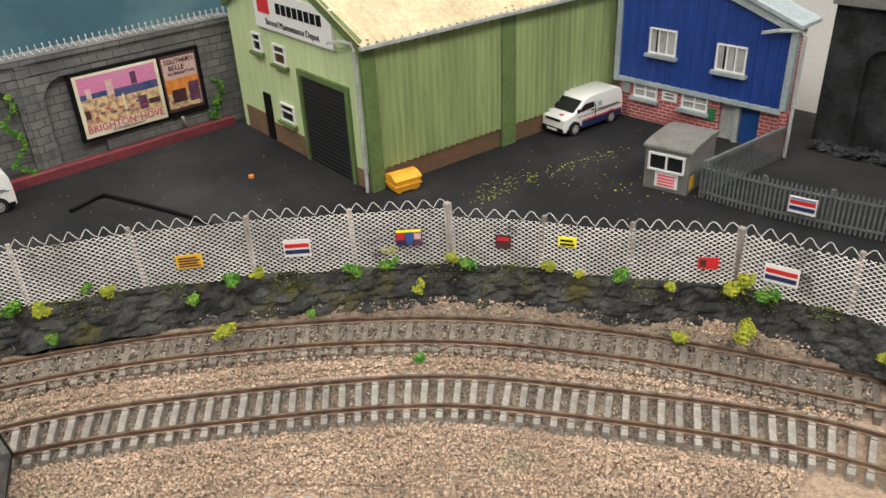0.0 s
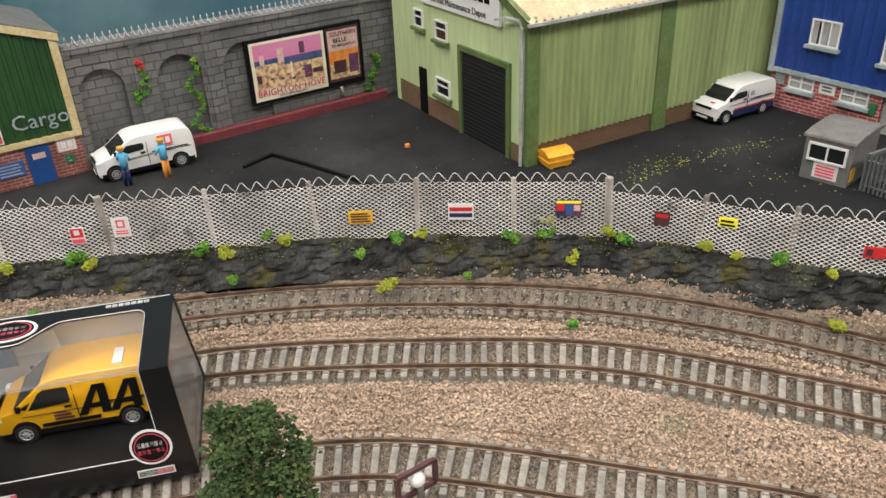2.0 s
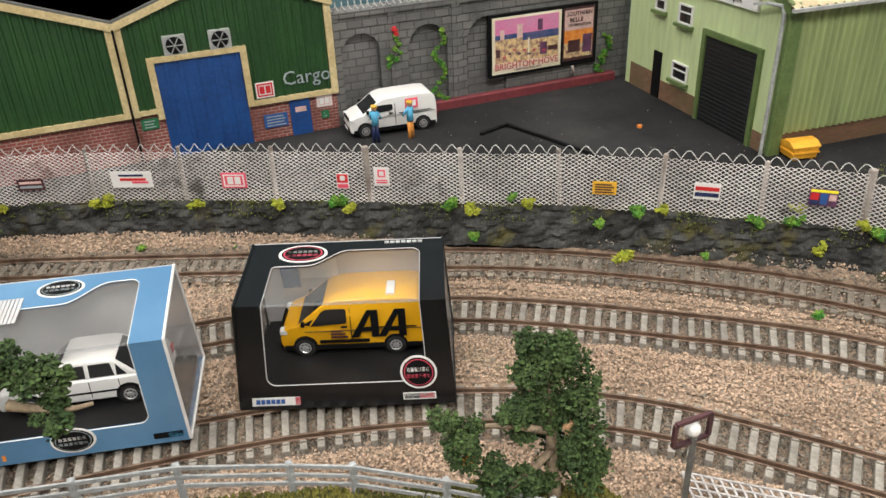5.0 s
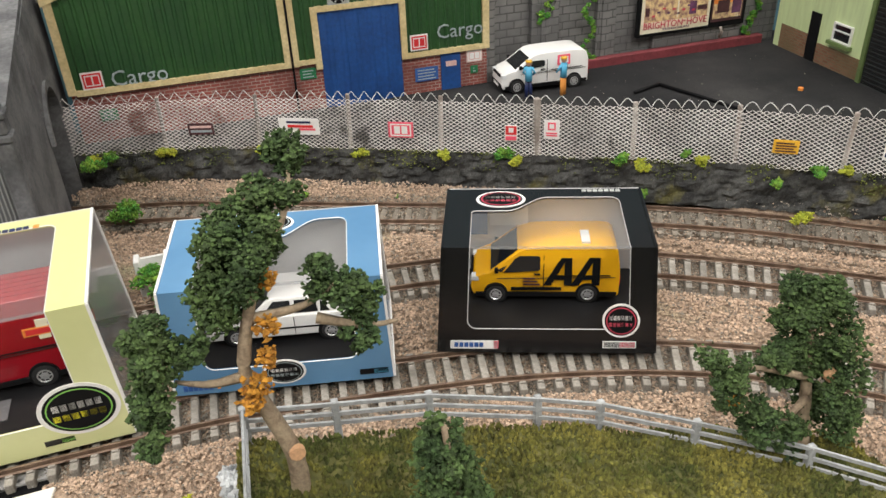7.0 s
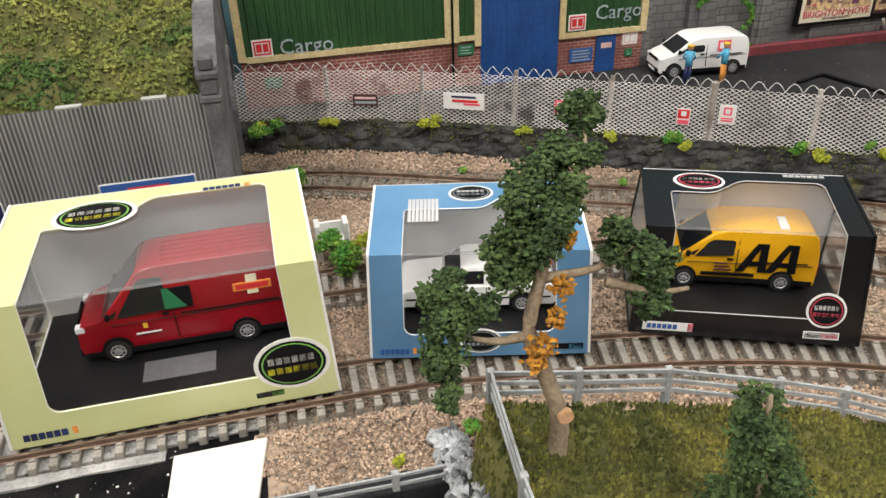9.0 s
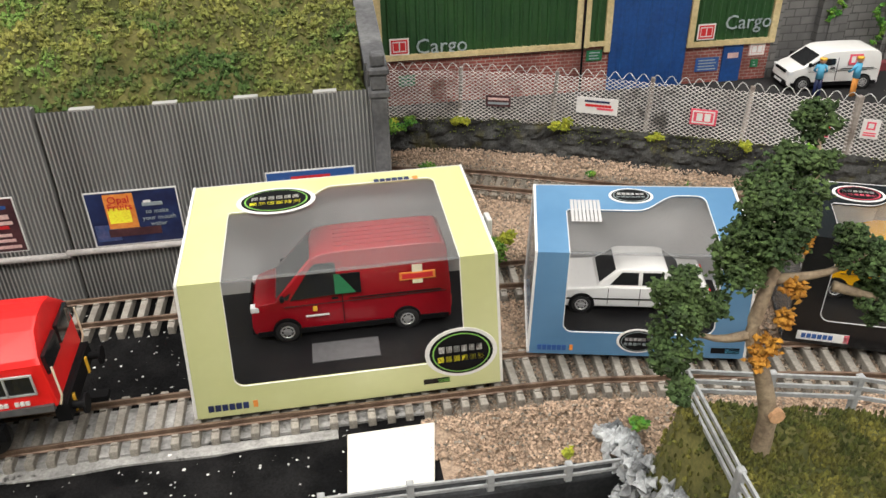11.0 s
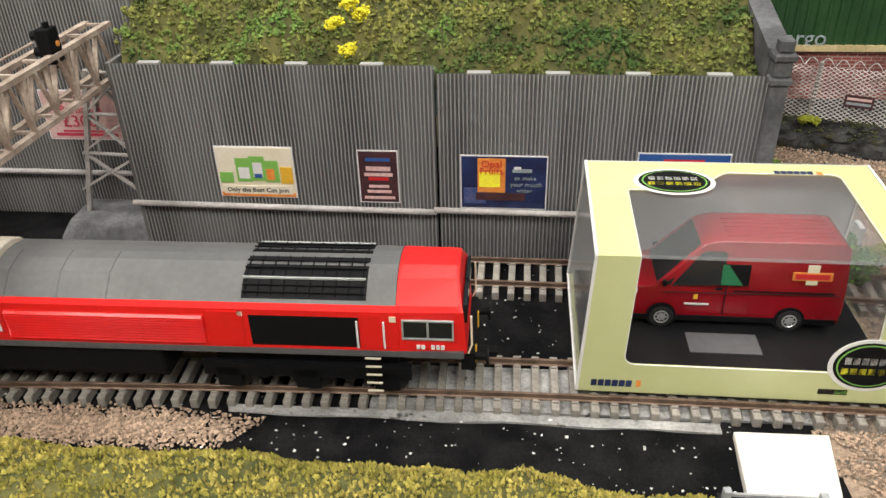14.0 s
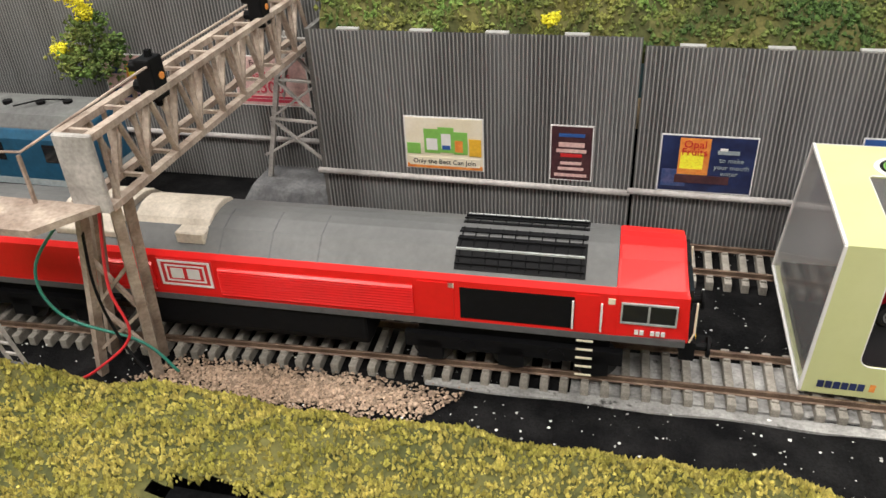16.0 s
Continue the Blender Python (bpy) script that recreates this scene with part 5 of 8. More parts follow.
def front_z(x, y):
    u = min(1.0, max(0.0, (203 + 3.0 * fbm(x, 3, 40, 7.0) - 5.0 * max(0, min(1, (x + 330) / 60)) - y) / 20))
    r = min(1.0, max(0.0, (-238 - x) / 10))
    return -7 + (28 * u ** 0.6 + 5.5 * fbm(x, y, 24, 8.0) * u + 1.5 * fbm(x, y, 7, 18.0) * u) * r


clumped("grass_bank", front_z, -640, -238, 70, 206, 3.5, 62000, GRASS, HILL_SOIL, "foreground bank of olive static grass", (0.6, 1.5), 22, 0.8, 1.9, "grass",
        inside=lambda x, y: front_z(x, y) > -4.5 and ((x + 428) / 14) ** 2 + ((y - 151) / 5) ** 2 > 1 + 0.5 * fbm(x, y, 6, 2.5))


def lower_parts():
    bm = bmesh.new()
    box(bm, -240, -138, 100, 203, -46, -36)
    tagged(part("lower_road", bm, ASPHALT), "dark low ground below the parapet wall", "ground", kind="structure")
    bm = bmesh.new()
    box(bm, -238, -140, 196.5, 204, -46, -4.0)
    tagged(part("retaining_wall", bm, BLACK_STONE_WALL), "dark retaining wall under the parapet rail", "wall", kind="structure")
    bm = bmesh.new()
    prism(bm, [(-229.5, 204), (-203, 204), (-199, 229.5), (-228, 229)], -6.8, -3.6, "z")
    soften(bm, 0.3, 1)
    tagged(part("white_board", bm, CARD_WHITE), "bare white unfinished board strip beside the ballast", "board", kind="structure")
    bm = bmesh.new()
    box(bm, -446, -408, 144, 166, -7, 4)
    tagged(part("pool_bed", bm, BLACK_STONE_WALL), "dark hollow in the grass bank", "hollow", kind="structure")
    bm = bmesh.new()
    prism(bm, [(-540, 168), (-505, 172), (-501, 188), (-540, 186)], 12, 21, "z")
    soften(bm, 0.5, 1)
    tagged(part("grey_slab", bm, CONCRETE), "pale grey slab lying on the grass bank", "slab")
    # pale strip of plaster along the sleepers' ends
    bm = bmesh.new()
    prism(bm, [(-392, 229), (-372, 228.2), (-345, 229.6), (-320, 228.6), (-300, 230.2), (-270, 229.4), (-252, 230.2), (-231, 229.6), (-231, 234), (-300, 234), (-392, 232)], -7.2, -5.5, "z")
    tagged(part("plaster_strip", bm, PLASTER), "pale plaster strip along the sleeper ends", "plaster", kind="structure")
    bm = bmesh.new()
    prism(bm, [(-345, 234), (-200, 236), (-200, 258), (-345, 256)], -7.2, -5.3, "z")
    tagged(part("plaster_bed", bm, PLASTER), "pale plaster bed showing between the sleepers", "plaster", kind="structure")
    rng = np.random.default_rng(5)
    pts, sz = [], []
    for i in range(750):
        y = rng.uniform(140, 216)
        pts.append((-143.5 + rng.uniform(-5, 3.5), y, -3 + (216 - y) * 0.5 - rng.uniform(0, 26) * (y < 205)))
        sz.append(rng.uniform(2.0, 5.0))
    tagged(new("rock_outcrop", crumbs("rock_outcrop", pts, sz, FOIL_ROCK, rng, 1.2)), "silvery grey rock outcrop at the meadow's end", "rocks", kind="stuff")


lower_parts()


def rail_fence(name, posts, height, rails, material, label, pw=1.6, rw=1.0):
    fe = thing(name, label, "fence")
    for x, y, z in posts:
        bm = bmesh.new()
        box(bm, x - pw / 2, x + pw / 2, y - pw / 2, y + pw / 2, z - 4, z + height)
        soften(bm, 0.25, 1)
        part("post", bm, material, fe)
    for a, b in zip(posts, posts[1:]):
        for r in rails:
            bm = bmesh.new()
            bar(bm, (a[0], a[1] - 0.7, a[2] + height * r), (b[0], b[1] - 0.7, b[2] + height * r), 0.7, rw)
            part("rail", bm, material, fe)
    return fe


rail_fence("field_fence", [(-142, 120, 36), (-141, 150, 37), (-138, 185, 37), (-115, 182, 34.5), (-90, 180, 31), (-62, 171, 28), (-46, 165, 26), (-24, 152, 23), (0, 136, 20), (22, 118, 17)],
           9.5, (0.25, 0.58, 0.92), FIELD_FENCE, "grey three-bar field fence round the meadow", 2.0, 1.1)
rail_fence("parapet_rail", [(-237, 199, -4), (-211, 199, -4), (-187, 198.5, -4), (-163, 198, -4), (-143, 198, -4)], 7.0, (0.35, 0.85), FIELD_FENCE, "low grey post and rail fence along the drop", 2.2, 1.0)


# ---- plants ----
def foliage(name, blobs, material, parent, rng, dens=0.055, size=(1.0, 2.2), label=""):
    pts, sz = [], []
    for x, y, z, r in blobs:
        n = int(dens * 4 * math.pi * r * r * 2.2) + 14
        d = rng.normal(0, 1, (n, 3))
        d /= np.linalg.norm(d, axis=1)[:, None]
        rad = r * (0.55 + 0.55 * rng.random(n)) * (1 + 0.25 * np.sin(5 * d[:, 0] + 7 * d[:, 2]))
        pts.append(np.array([x, y, z]) + d * rad[:, None] * np.array([1, 1, 0.85]))
        sz.append(rng.uniform(*size, n))
    ob = new(name, crumbs(name, np.concatenate(pts), np.concatenate(sz), material, rng, 0.9, 0.6))
    ob.parent = parent
    if label:
        ob["label"] = label
    return ob


def tree(label, trunk, w0, w1, limbs, blobs, lichen, seed, cut=None, size=(0.7, 1.5)):
    rng = np.random.default_rng(seed)
    tr = thing("tree", label, "tree", "model trees")
    bm = bmesh.new()
    tube(bm, [tuple(p) for p in spline(trunk, 3.0)], w0, 9, w1)
    part("trunk", bm, BARK, tr, smooth=True)
    for lm in limbs:
        bm = bmesh.new()
        tube(bm, [tuple(p) for p in spline(lm, 3.0)], 2.6, 6, 0.9)
        part("limb", bm, BARK, tr, smooth=True)
    # break each big clump into smaller ones for an uneven outline
    small = []
    for x, y, z, r in blobs:
        for k in range(11):
            d = rng.normal(0, 1, 3)
            d /= np.linalg.norm(d)
            small.append((*(np.array([x, y, z]) + d * r * rng.uniform(0.35, 0.95)), r * rng.uniform(0.26, 0.52)))
    foliage("crown", small, FOLIAGE, tr, rng, 0.42, size)
    if lichen:
        foliage("lichen", lichen, LICHEN, tr, rng, 0.3, (0.8, 1.8), "orange lichen foam")
    if cut:
        bm = bmesh.new()
        disc(bm, cut, 1.9, "y", 1.6, 10)
        part("cut_stub", bm, CUT_WOOD, tr, "fresh cut branch stub")


tree("tall model tree with green foam crown and orange lichen", [(-128, 163, 34), (-128, 163, 48), (-132, 164, 62), (-135, 166, 72), (-132, 168, 85), (-127, 172, 98)], 5.0, 2.2,
     [[(-135, 166, 71), (-143, 166, 71), (-152, 167, 74)], [(-132, 168, 84), (-120, 166, 86), (-112, 164, 92)], [(-130, 169, 92), (-120, 178, 103), (-117, 185, 112)], [(-118, 166, 82), (-108, 162, 80), (-101, 160, 81)]],
     [(-134, 172, 88, 9.5), (-130, 174, 99, 9.5), (-133, 168, 95, 8), (-123, 179, 106, 6), (-118, 186, 112, 5.0), (-115, 165, 92, 6.5), (-109, 163, 88, 5.5), (-110, 162, 80, 5), (-152, 167, 76, 7.0), (-153, 168, 83, 5.5), (-156, 163, 71, 5.5), (-146, 168, 79, 4.5), (-156, 156, 66, 3.5)],
     [(-133, 163, 70, 3.0), (-130, 163, 77, 2.6), (-129, 164, 84, 2.6), (-127, 168, 93, 2.4), (-135, 162, 67, 2.4)], 31, (-127.4, 160.9, 50))
tree("bushy model conifer of dark green foam", [(-99, 127, 30), (-99, 127, 45), (-100, 128, 60), (-102, 129, 80)], 3.4, 1.2, [],
     [(-99, 127, 42, 11), (-99, 127, 51, 9.5), (-100, 128, 60, 8.0), (-101, 129, 68, 6.4), (-102, 130, 74, 4.4), (-94, 124, 40, 8), (-105, 126, 41, 8)], [], 32)
tree("dark green foam tree beside the track", [(6, 143, 12), (5, 145, 28), (6, 149, 45), (8, 154, 64)], 4.6, 1.6,
     [[(5, 147, 42), (-8, 148, 48), (-22, 149, 52)], [(5, 146, 36), (-6, 142, 34), (-16, 139, 34)]],
     [(9, 153, 63, 7.5), (4, 152, 56, 8.5), (14, 151, 50, 9.5), (10, 147, 39, 10), (15, 146, 29, 9), (1, 149, 47, 8), (-6, 149, 50, 5.5), (-23, 148, 53, 7.2), (-20, 146, 44, 5.8), (-14, 141, 38, 6.0), (-3, 143, 30, 7), (2, 155, 66, 5)],
     [(-20, 145, 44, 2.0)], 33, (9, 144, 44))


def weeds():
    rng = np.random.default_rng(17)
    spots = [(-153, 425, 22, 4, 1), (-104, 407, 22, 4.5, 1), (-60, 385, 21, 3, 1), (-22, 363, 22, 3.5, 1), (3, 352, 22, 5.0, 0), (8, 346, 20, 3.6, 1), (52, 322, 24, 4.2, 0), (60, 318, 21, 3.6, 1),
             (78, 309, 27, 3.0, 0), (84, 305, 23, 3.4, 1), (112, 285, 16, 3.2, 0), (128, 277, 23, 4.0, 0), (136, 271, 23, 3.2, 1), (168, 244, 21, 3.8, 0), (180, 234, 23, 4.2, 0), (184, 236, 28, 2.6, 1), (200, 216, 25, 3.6, 1),
             (206, 211, 23, 4.0, 0), (225, 181, 24, 3.4, 1), (233, 170, 22, 2.6, 1), (239, 156, 24, 4.0, 0), (264, 118, 24, 6.0, 1), (270, 104, 23, 5.0, 0), (257, 107, 9, 4.6, 1), (149, 253, 4, 2.0, 0),
             (118, 270, 3, 4.0, 1), (190, 226, 12, 3.2, 1), (247, 130, 2, 3.5, 1), (276, 60, 10, 5, 1), (167, 200, -2, 2.6, 0), (-176, 398, 6, 8, 0), (-190, 432, 20, 4, 1), (-185, 425, 21, 6, 0),
             (-160, 317, 2, 9, 0), (-166, 327, 8, 7, 0), (-152, 322, 8, 5, 1), (-44, 372, -1, 2.4, 0), (-90, 392, 0, 3, 0), (-20, 352, 2, 2.4, 0), (60, 316, 6, 3, 0), (-137, 212, 1, 3.4, 0), (-160, 206, -2, 2.0, 1), (246, 137, 22, 3, 1)]
    for x, y, z, r, yellow in spots:
        w = thing("weed_clump", "yellow foam weeds by the fence" if yellow else "bright green foam weeds by the fence", "weeds", "weeds along the fence")
        bl = [(x + rng.normal(0, r * 0.45), y + rng.normal(0, r * 0.3), z + rng.uniform(-0.3, 0.5) * r, r * rng.uniform(0.35, 0.6)) for _ in range(5)]
        foliage("leaves", bl, WEED_YELLOW if yellow else WEED, w, rng, 0.35, (0.8, 1.9))
    # creepers on the stone wall
    for x, z0, z1, wob in ((103, 28, 74, 4), (74, 55, 75, 2), (224, 29, 55, 3)):
        w = thing("wall_creeper", "green creeper climbing the grey stone wall", "creeper", "wall creepers")
        bl = []
        z = z0
        while z < z1:
            bl.append((x + wob * math.sin(z * 0.3) + rng.normal(0, 0.8) + (3 * rng.normal() if z < z0 + 9 else 0), 453.2, z, rng.uniform(1.1, 2.6 - 1.0 * (z - z0) / (z1 - z0))))
            z += rng.uniform(1.6, 3.0)
        foliage("leaves", bl, WEED, w, rng, 0.5, (0.8, 1.7))
    w = thing("wall_flower", "small red foam blossom on the wall creeper", "flowers")
    foliage("blossom", [(74, 452.6, 77, 1.6), (75, 452.6, 74, 1.2)], RED_SIGN, w, rng, 0.5, (0.8, 1.4))
    for x, y, z in ((-372, 343, 92), (-366, 346, 99), (-371, 350, 104), (-362, 346, 95), (-367, 341, 82)):
        w = thing("flower_tuft", "tuft of yellow foam flowers on the hillside", "flowers", "hillside flowers")
        foliage("blossom", [(x, y, z, 2.6), (x + 2.4, y, z + 1.5, 2.0)], FLOWER, w, rng, 0.5, (0.8, 1.7))
    w = thing("flowering_bush", "bush with yellow foam flowers over dark leaves", "bush")
    foliage("leaves", [(-575, 346, 72, 9), (-569, 344, 58, 9), (-582, 343, 56, 9), (-590, 348, 60, 8), (-566, 348, 64, 6)], HEDGE, w, rng, 0.12, (1.2, 2.6))
    foliage("blossom", [(-576, 344, 88, 6), (-572, 343, 81, 4), (-590, 342, 63, 3.5)], FLOWER, w, rng, 0.3, (0.9, 1.9))


weeds()


def fence_moss():
    """Ragged green growth along the fence's foot and down the embankment's lip."""
    rng = np.random.default_rng(23)
    line = near_line(FENCE_LINE, 1.0)
    t = np.gradient(line, axis=0)
    nrm = np.stack([-t[:, 1], t[:, 0]], 1) / np.hypot(t[:, 0], t[:, 1])[:, None]
    nrm *= np.where(nrm.sum(1) < 0, 1, -1)[:, None]
    n = 5200
    i = rng.integers(0, len(line), n)
    dense = np.array([fbm(a, b, 15, 31.0) for a, b in line])[i] + rng.uniform(-0.25, 0.35, n) > 0.12
    i = i[dense]
    drop = rng.random(len(i)) ** 2.2
    out = 1.4 + 2.2 * drop + rng.uniform(0, 0.8, len(i))
    c = np.column_stack([line[i] + nrm[i] * out[:, None], 22.6 - 9 * drop + rng.uniform(-0.3, 0.8, len(i))])
    tagged(new("fence_moss", crumbs("fence_moss", c, rng.uniform(0.5, 1.3, len(i)), MOSS, rng, 0.8)), "ragged olive moss along the fence foot", "moss", kind="stuff")


fence_moss()


def yard_dust():
    rng = np.random.default_rng(6)
    n = 420
    c = np.stack([rng.uniform(60, 400, n), rng.uniform(150, 445, n), np.full(n, 23.1)], 1)
    fl = near_line(FENCE_LINE)
    d = np.hypot(c[:, None, 0] - fl[None, :, 0], c[:, None, 1] - fl[None, :, 1])
    i = d.argmin(1)
    ok = ((c[:, 0] - fl[i, 0]) + (c[:, 1] - fl[i, 1]) > 6) & ~((c[:, 0] > 222) & (c[:, 1] > 292)) & (c[:, 0] < 395)
    c = c[ok]
    tagged(new("yard_grit", crumbs("yard_grit", c, rng.uniform(0.3, 0.9, len(c)), STONE_GREY, rng, 0.4)), "scattered grit on the asphalt yard", "grit", kind="stuff")
    pts = []
    for cx, cy, sx, sy, m in ((280, 254, 14, 4, 110), (326, 242, 16, 3, 90), (318, 212, 12, 12, 40), (262, 250, 6, 4, 40)):
        u = rng.normal(0, 1, (m, 2))
        pts.append(np.stack([cx + sx * u[:, 0] + 3 * u[:, 1], cy + sy * u[:, 1] - 0.25 * sx * u[:, 0], np.full(m, 23.05)], 1))
    c = np.concatenate(pts)
    tagged(new("yard_lichen", crumbs("yard_lichen", c, rng.uniform(0.4, 1.2, len(c)), WEED_YELLOW, rng, 0.3)), "yellow flock specks scattered on the asphalt", "flock", kind="stuff")


yard_dust()

# ---- small road vehicles ----
def wheel(parent, x, y, r, side, w=3.2):
    wh = new("wheel")
    wh.empty_display_size = 0.005
    wh.parent = parent
    bm = bmesh.new()
    disc(bm, (x, y, r), r, "y", w, 20)
    soften(bm, 0.4, 2, 50)
    part("tyre", bm, TYRE, wh, smooth=False)
    bm = bmesh.new()
    # dished rim: an outer ring, spokes and a hub
    disc(bm, (x, y + side * (w / 2 - 0.1), r), r * 0.36, "y", 0.4, 12)
    disc(bm, (x, y + side * (w / 2 + 0.3), r), r * 0.17, "y", 0.4, 10)
    ring = [(x + r * 0.56 * math.cos(i * 0.3927), y + side * (w / 2 + 0.12), r + r * 0.56 * math.sin(i * 0.3927)) for i in range(17)]
    tube(bm, ring, 0.62, 5)
    for i in range(7):
        a = i * 0.8976
        bar(bm, (x, y + side * (w / 2 + 0.2), r), (x + r * 0.54 * math.cos(a), y + side * (w / 2 + 0.1), r + r * 0.54 * math.sin(a)), 0.42, 0.3)
    part("rim", bm, CHROME, wh, "silver wheel rim")


def shell(parent, name, outline, half, material, lean=0.0, z_lean=0.0, bevel=1.0, seg=3, label=""):
    """A body pushed out sideways from its side view; above z_lean the flanks lean inwards."""
    bm = bmesh.new()
    vs = prism(bm, outline, -half, half, "y")
    for v in bm.verts:
        z = v.co.z / K
        if z > z_lean:
            v.co.y *= 1 - lean * (z - z_lean) / 10
    soften(bm, bevel, seg, 22)
    ob = part(name, bm, material, parent, label, True)
    return ob


def flank(parent, name, outline, half, side, material, lean=0.0, z_lean=0.0, proud=0.12, thick=0.25, label=""):
    """A thin piece that lies on a body's flank and follows its lean."""
    bm = bmesh.new()
    y = lambda z: half * (1 - lean * max(0, z - z_lean) / 10)
    lo = [bm.verts.new((x * K, side * (y(z) + proud) * K, z * K)) for x, z in outline]
    hi = [bm.verts.new((x * K, side * (y(z) - thick) * K, z * K)) for x, z in outline]
    bm.faces.new(lo)
    bm.faces.new(hi[::-1])
    n = len(outline)
    for i in range(n):
        bm.faces.new((lo[i], hi[i], hi[(i + 1) % n], lo[(i + 1) % n]))
    return part(name, bm, material, parent, label)


def front_pane(parent, p, q, half0, half1, material=None, name="windscreen"):
    """A pane across the body between two points of its side view."""
    bm = bmesh.new()
    d = Vector((q[0] - p[0], q[1] - p[1])).normalized()
    nx, nz = -d.y, d.x
    rows = []
    for (x, z), h in ((p, half0), (q, half1)):
        rows.append([bm.verts.new(((x + s * nx) * K, y * K, (z + s * nz) * K)) for s in (0.15, -0.3) for y in (-h, h)])
    a, b = rows
    for f in ((a[0], a[1], b[1], b[0]), (a[2], b[2], b[3], a[3]), (a[0], b[0], b[2], a[2]), (a[1], a[3], b[3], b[1]), (a[0], a[2], a[3], a[1]), (b[0], b[1], b[3], b[2])):
        bm.faces.new(f)
    part(name, bm, material or DARK_GLASS, parent)


def van(name, label, at, length, height, half, paint, base, roof_x, wb, r, hood, extra=None, category="van", group="", skirt=None, rake=0.55):
    """A delivery van that heads towards -x: hood = (x, z) where the windscreen begins."""
    v = thing(name, label, category, group, at=at)
    L, H = length, height
    hx, hz = hood
    belt = hz + 0.6
    ln = 0.09
    nose = [(1.2, base), (0.2, base + 1.6), (0, base + 3.6), (0.5, hz - 4.2), (1.6, hz - 2.6), (3.6, hz - 1.5), (hx * 0.72, hz - 0.6), (hx, hz)]
    roof = [(roof_x, H - 2.2), (roof_x + 2.2, H - 1.0), (roof_x + 6, H - 0.25), (roof_x + 14, H), (L - 8, H), (L - 3.2, H - 0.5), (L - 1.2, H - 2.2), (L - 0.3, belt + 3), (L, belt - 1), (L, base + 1), (L - 0.8, base)]
    body = shell(v, "body", nose + roof, half, paint, ln, belt, 1.1, 3)
    for p in body.data.vertices:
        x = p.co.x / K
        if x < hx * 1.3:
            p.co.y *= 1 - 0.16 * (1 - max(0.0, x) / (hx * 1.3)) ** 1.6
    front_pane(v, (hx + 0.5, hz + 0.35), (roof_x - 0.3, H - 2.5), half - 2.0, half * (1 - ln * (H - 2 - belt) / 10) - 1.8)
    for s in (-1, 1):
        k = (roof_x - hx) / (H - 1.6 - hz)
        za, zb = belt + 0.3, H - 4.2
        flank(v, "quarter_window", [(hx + k * (za - hz) + 1.6, za + 0.2), (hx + k * (za - hz) + 4.2, za - 0.4), (hx + k * (za + 2.6 - hz) + 3.2, za + 2.6)], half, s, DARK_GLASS, ln, belt)
        flank(v, "side_window", [(hx + k * (za - hz) + 4.8, za - 0.7), (roof_x + 8.4, za + 0.2), (roof_x + 9, za + 0.9), (roof_x + 9, zb - 0.6), (roof_x + 8.2, zb), (hx + k * (zb - hz) + 3.6, zb), (hx + k * (zb - 1.2 - hz) + 3.0, zb - 1.2)], half, s, DARK_GLASS, ln, belt)
        flank(v, "crease_line", [(hx + 3, belt - 3.4), (L - 2, belt - 3.0), (L - 2, belt - 2.8), (hx + 3, belt - 3.2)], half, s, TYRE, ln, belt, 0.04)
        flank(v, "sill_strip", [(2, base), (L - 1, base), (L - 1, base + 2.2), (2, base + 2.2)], half, s, skirt or BLACK, ln, belt, 0.2)
        flank(v, "door_line", [(roof_x + 10.4, base + 3), (roof_x + 10.7, base + 3), (roof_x + 10.7, H - 4), (roof_x + 10.4, H - 4)], half, s, BLACK, ln, belt, 0.06)
        flank(v, "slide_rail", [(roof_x + 13, belt - 2.2), (L - 4, belt - 2.2), (L - 4, belt - 1.8), (roof_x + 13, belt - 1.8)], half, s, BLACK, ln, belt, 0.1)
        flank(v, "door_handle", [(roof_x + 6.5, belt - 1.6), (roof_x + 9, belt - 1.6), (roof_x + 9, belt - 0.9), (roof_x + 6.5, belt - 0.9)], half, s, BLACK, ln, belt, 0.3)
        bm = bmesh.new()
        box(bm, hx + 2.0, hx + 3.6, s * half, s * (half + 1.6), hz + 0.6, hz + 3.0)
        soften(bm, 0.3, 1)
        part("mirror", bm, BLACK, v)
        bm = bmesh.new()
        box(bm, 0.3, 3.6, s * (half - 4.6), s * (half - 1.1), hz - 4.6, hz - 2.3)
        soften(bm, 0.4, 2)
        part("headlight", bm, LAMP_GLASS, v)
        bm = bmesh.new()
        box(bm, L - 0.3, L + 0.2, s * (half - 2.0), s * (half - 0.4), base + 5, base + 10)
        part("tail_light", bm, RED_SIGN, v)
        for i in range(2):
            x = L * 0.17 + wb * i
            bm = bmesh.new()
            disc(bm, (x, s * (half - 0.5), r), r * 1.2, "y", 1.3, 22)
            part("wheel_arch", bm, BLACK, v)
            wheel(v, x, s * (half - 1.2), r, s)
    bm = bmesh.new()
    box(bm, -0.3, 2.0, -half + 2, half - 2, base, base + 3.0)
    soften(bm, 0.4, 2)
    part("bumper", bm, BLACK, v)
    bm = bmesh.new()
    box(bm, -0.1, 0.8, -half * 0.55, half * 0.55, hz - 4.0, hz - 2.6)
    part("grille", bm, BLACK, v)
    bm = bmesh.new()
    box(bm, -0.5, -0.2, -half * 0.4, half * 0.4, base + 0.8, base + 2.2)
    part("number_plate", bm, WHITE, v)
    if extra:
        extra(v, half, ln, belt)
    return v


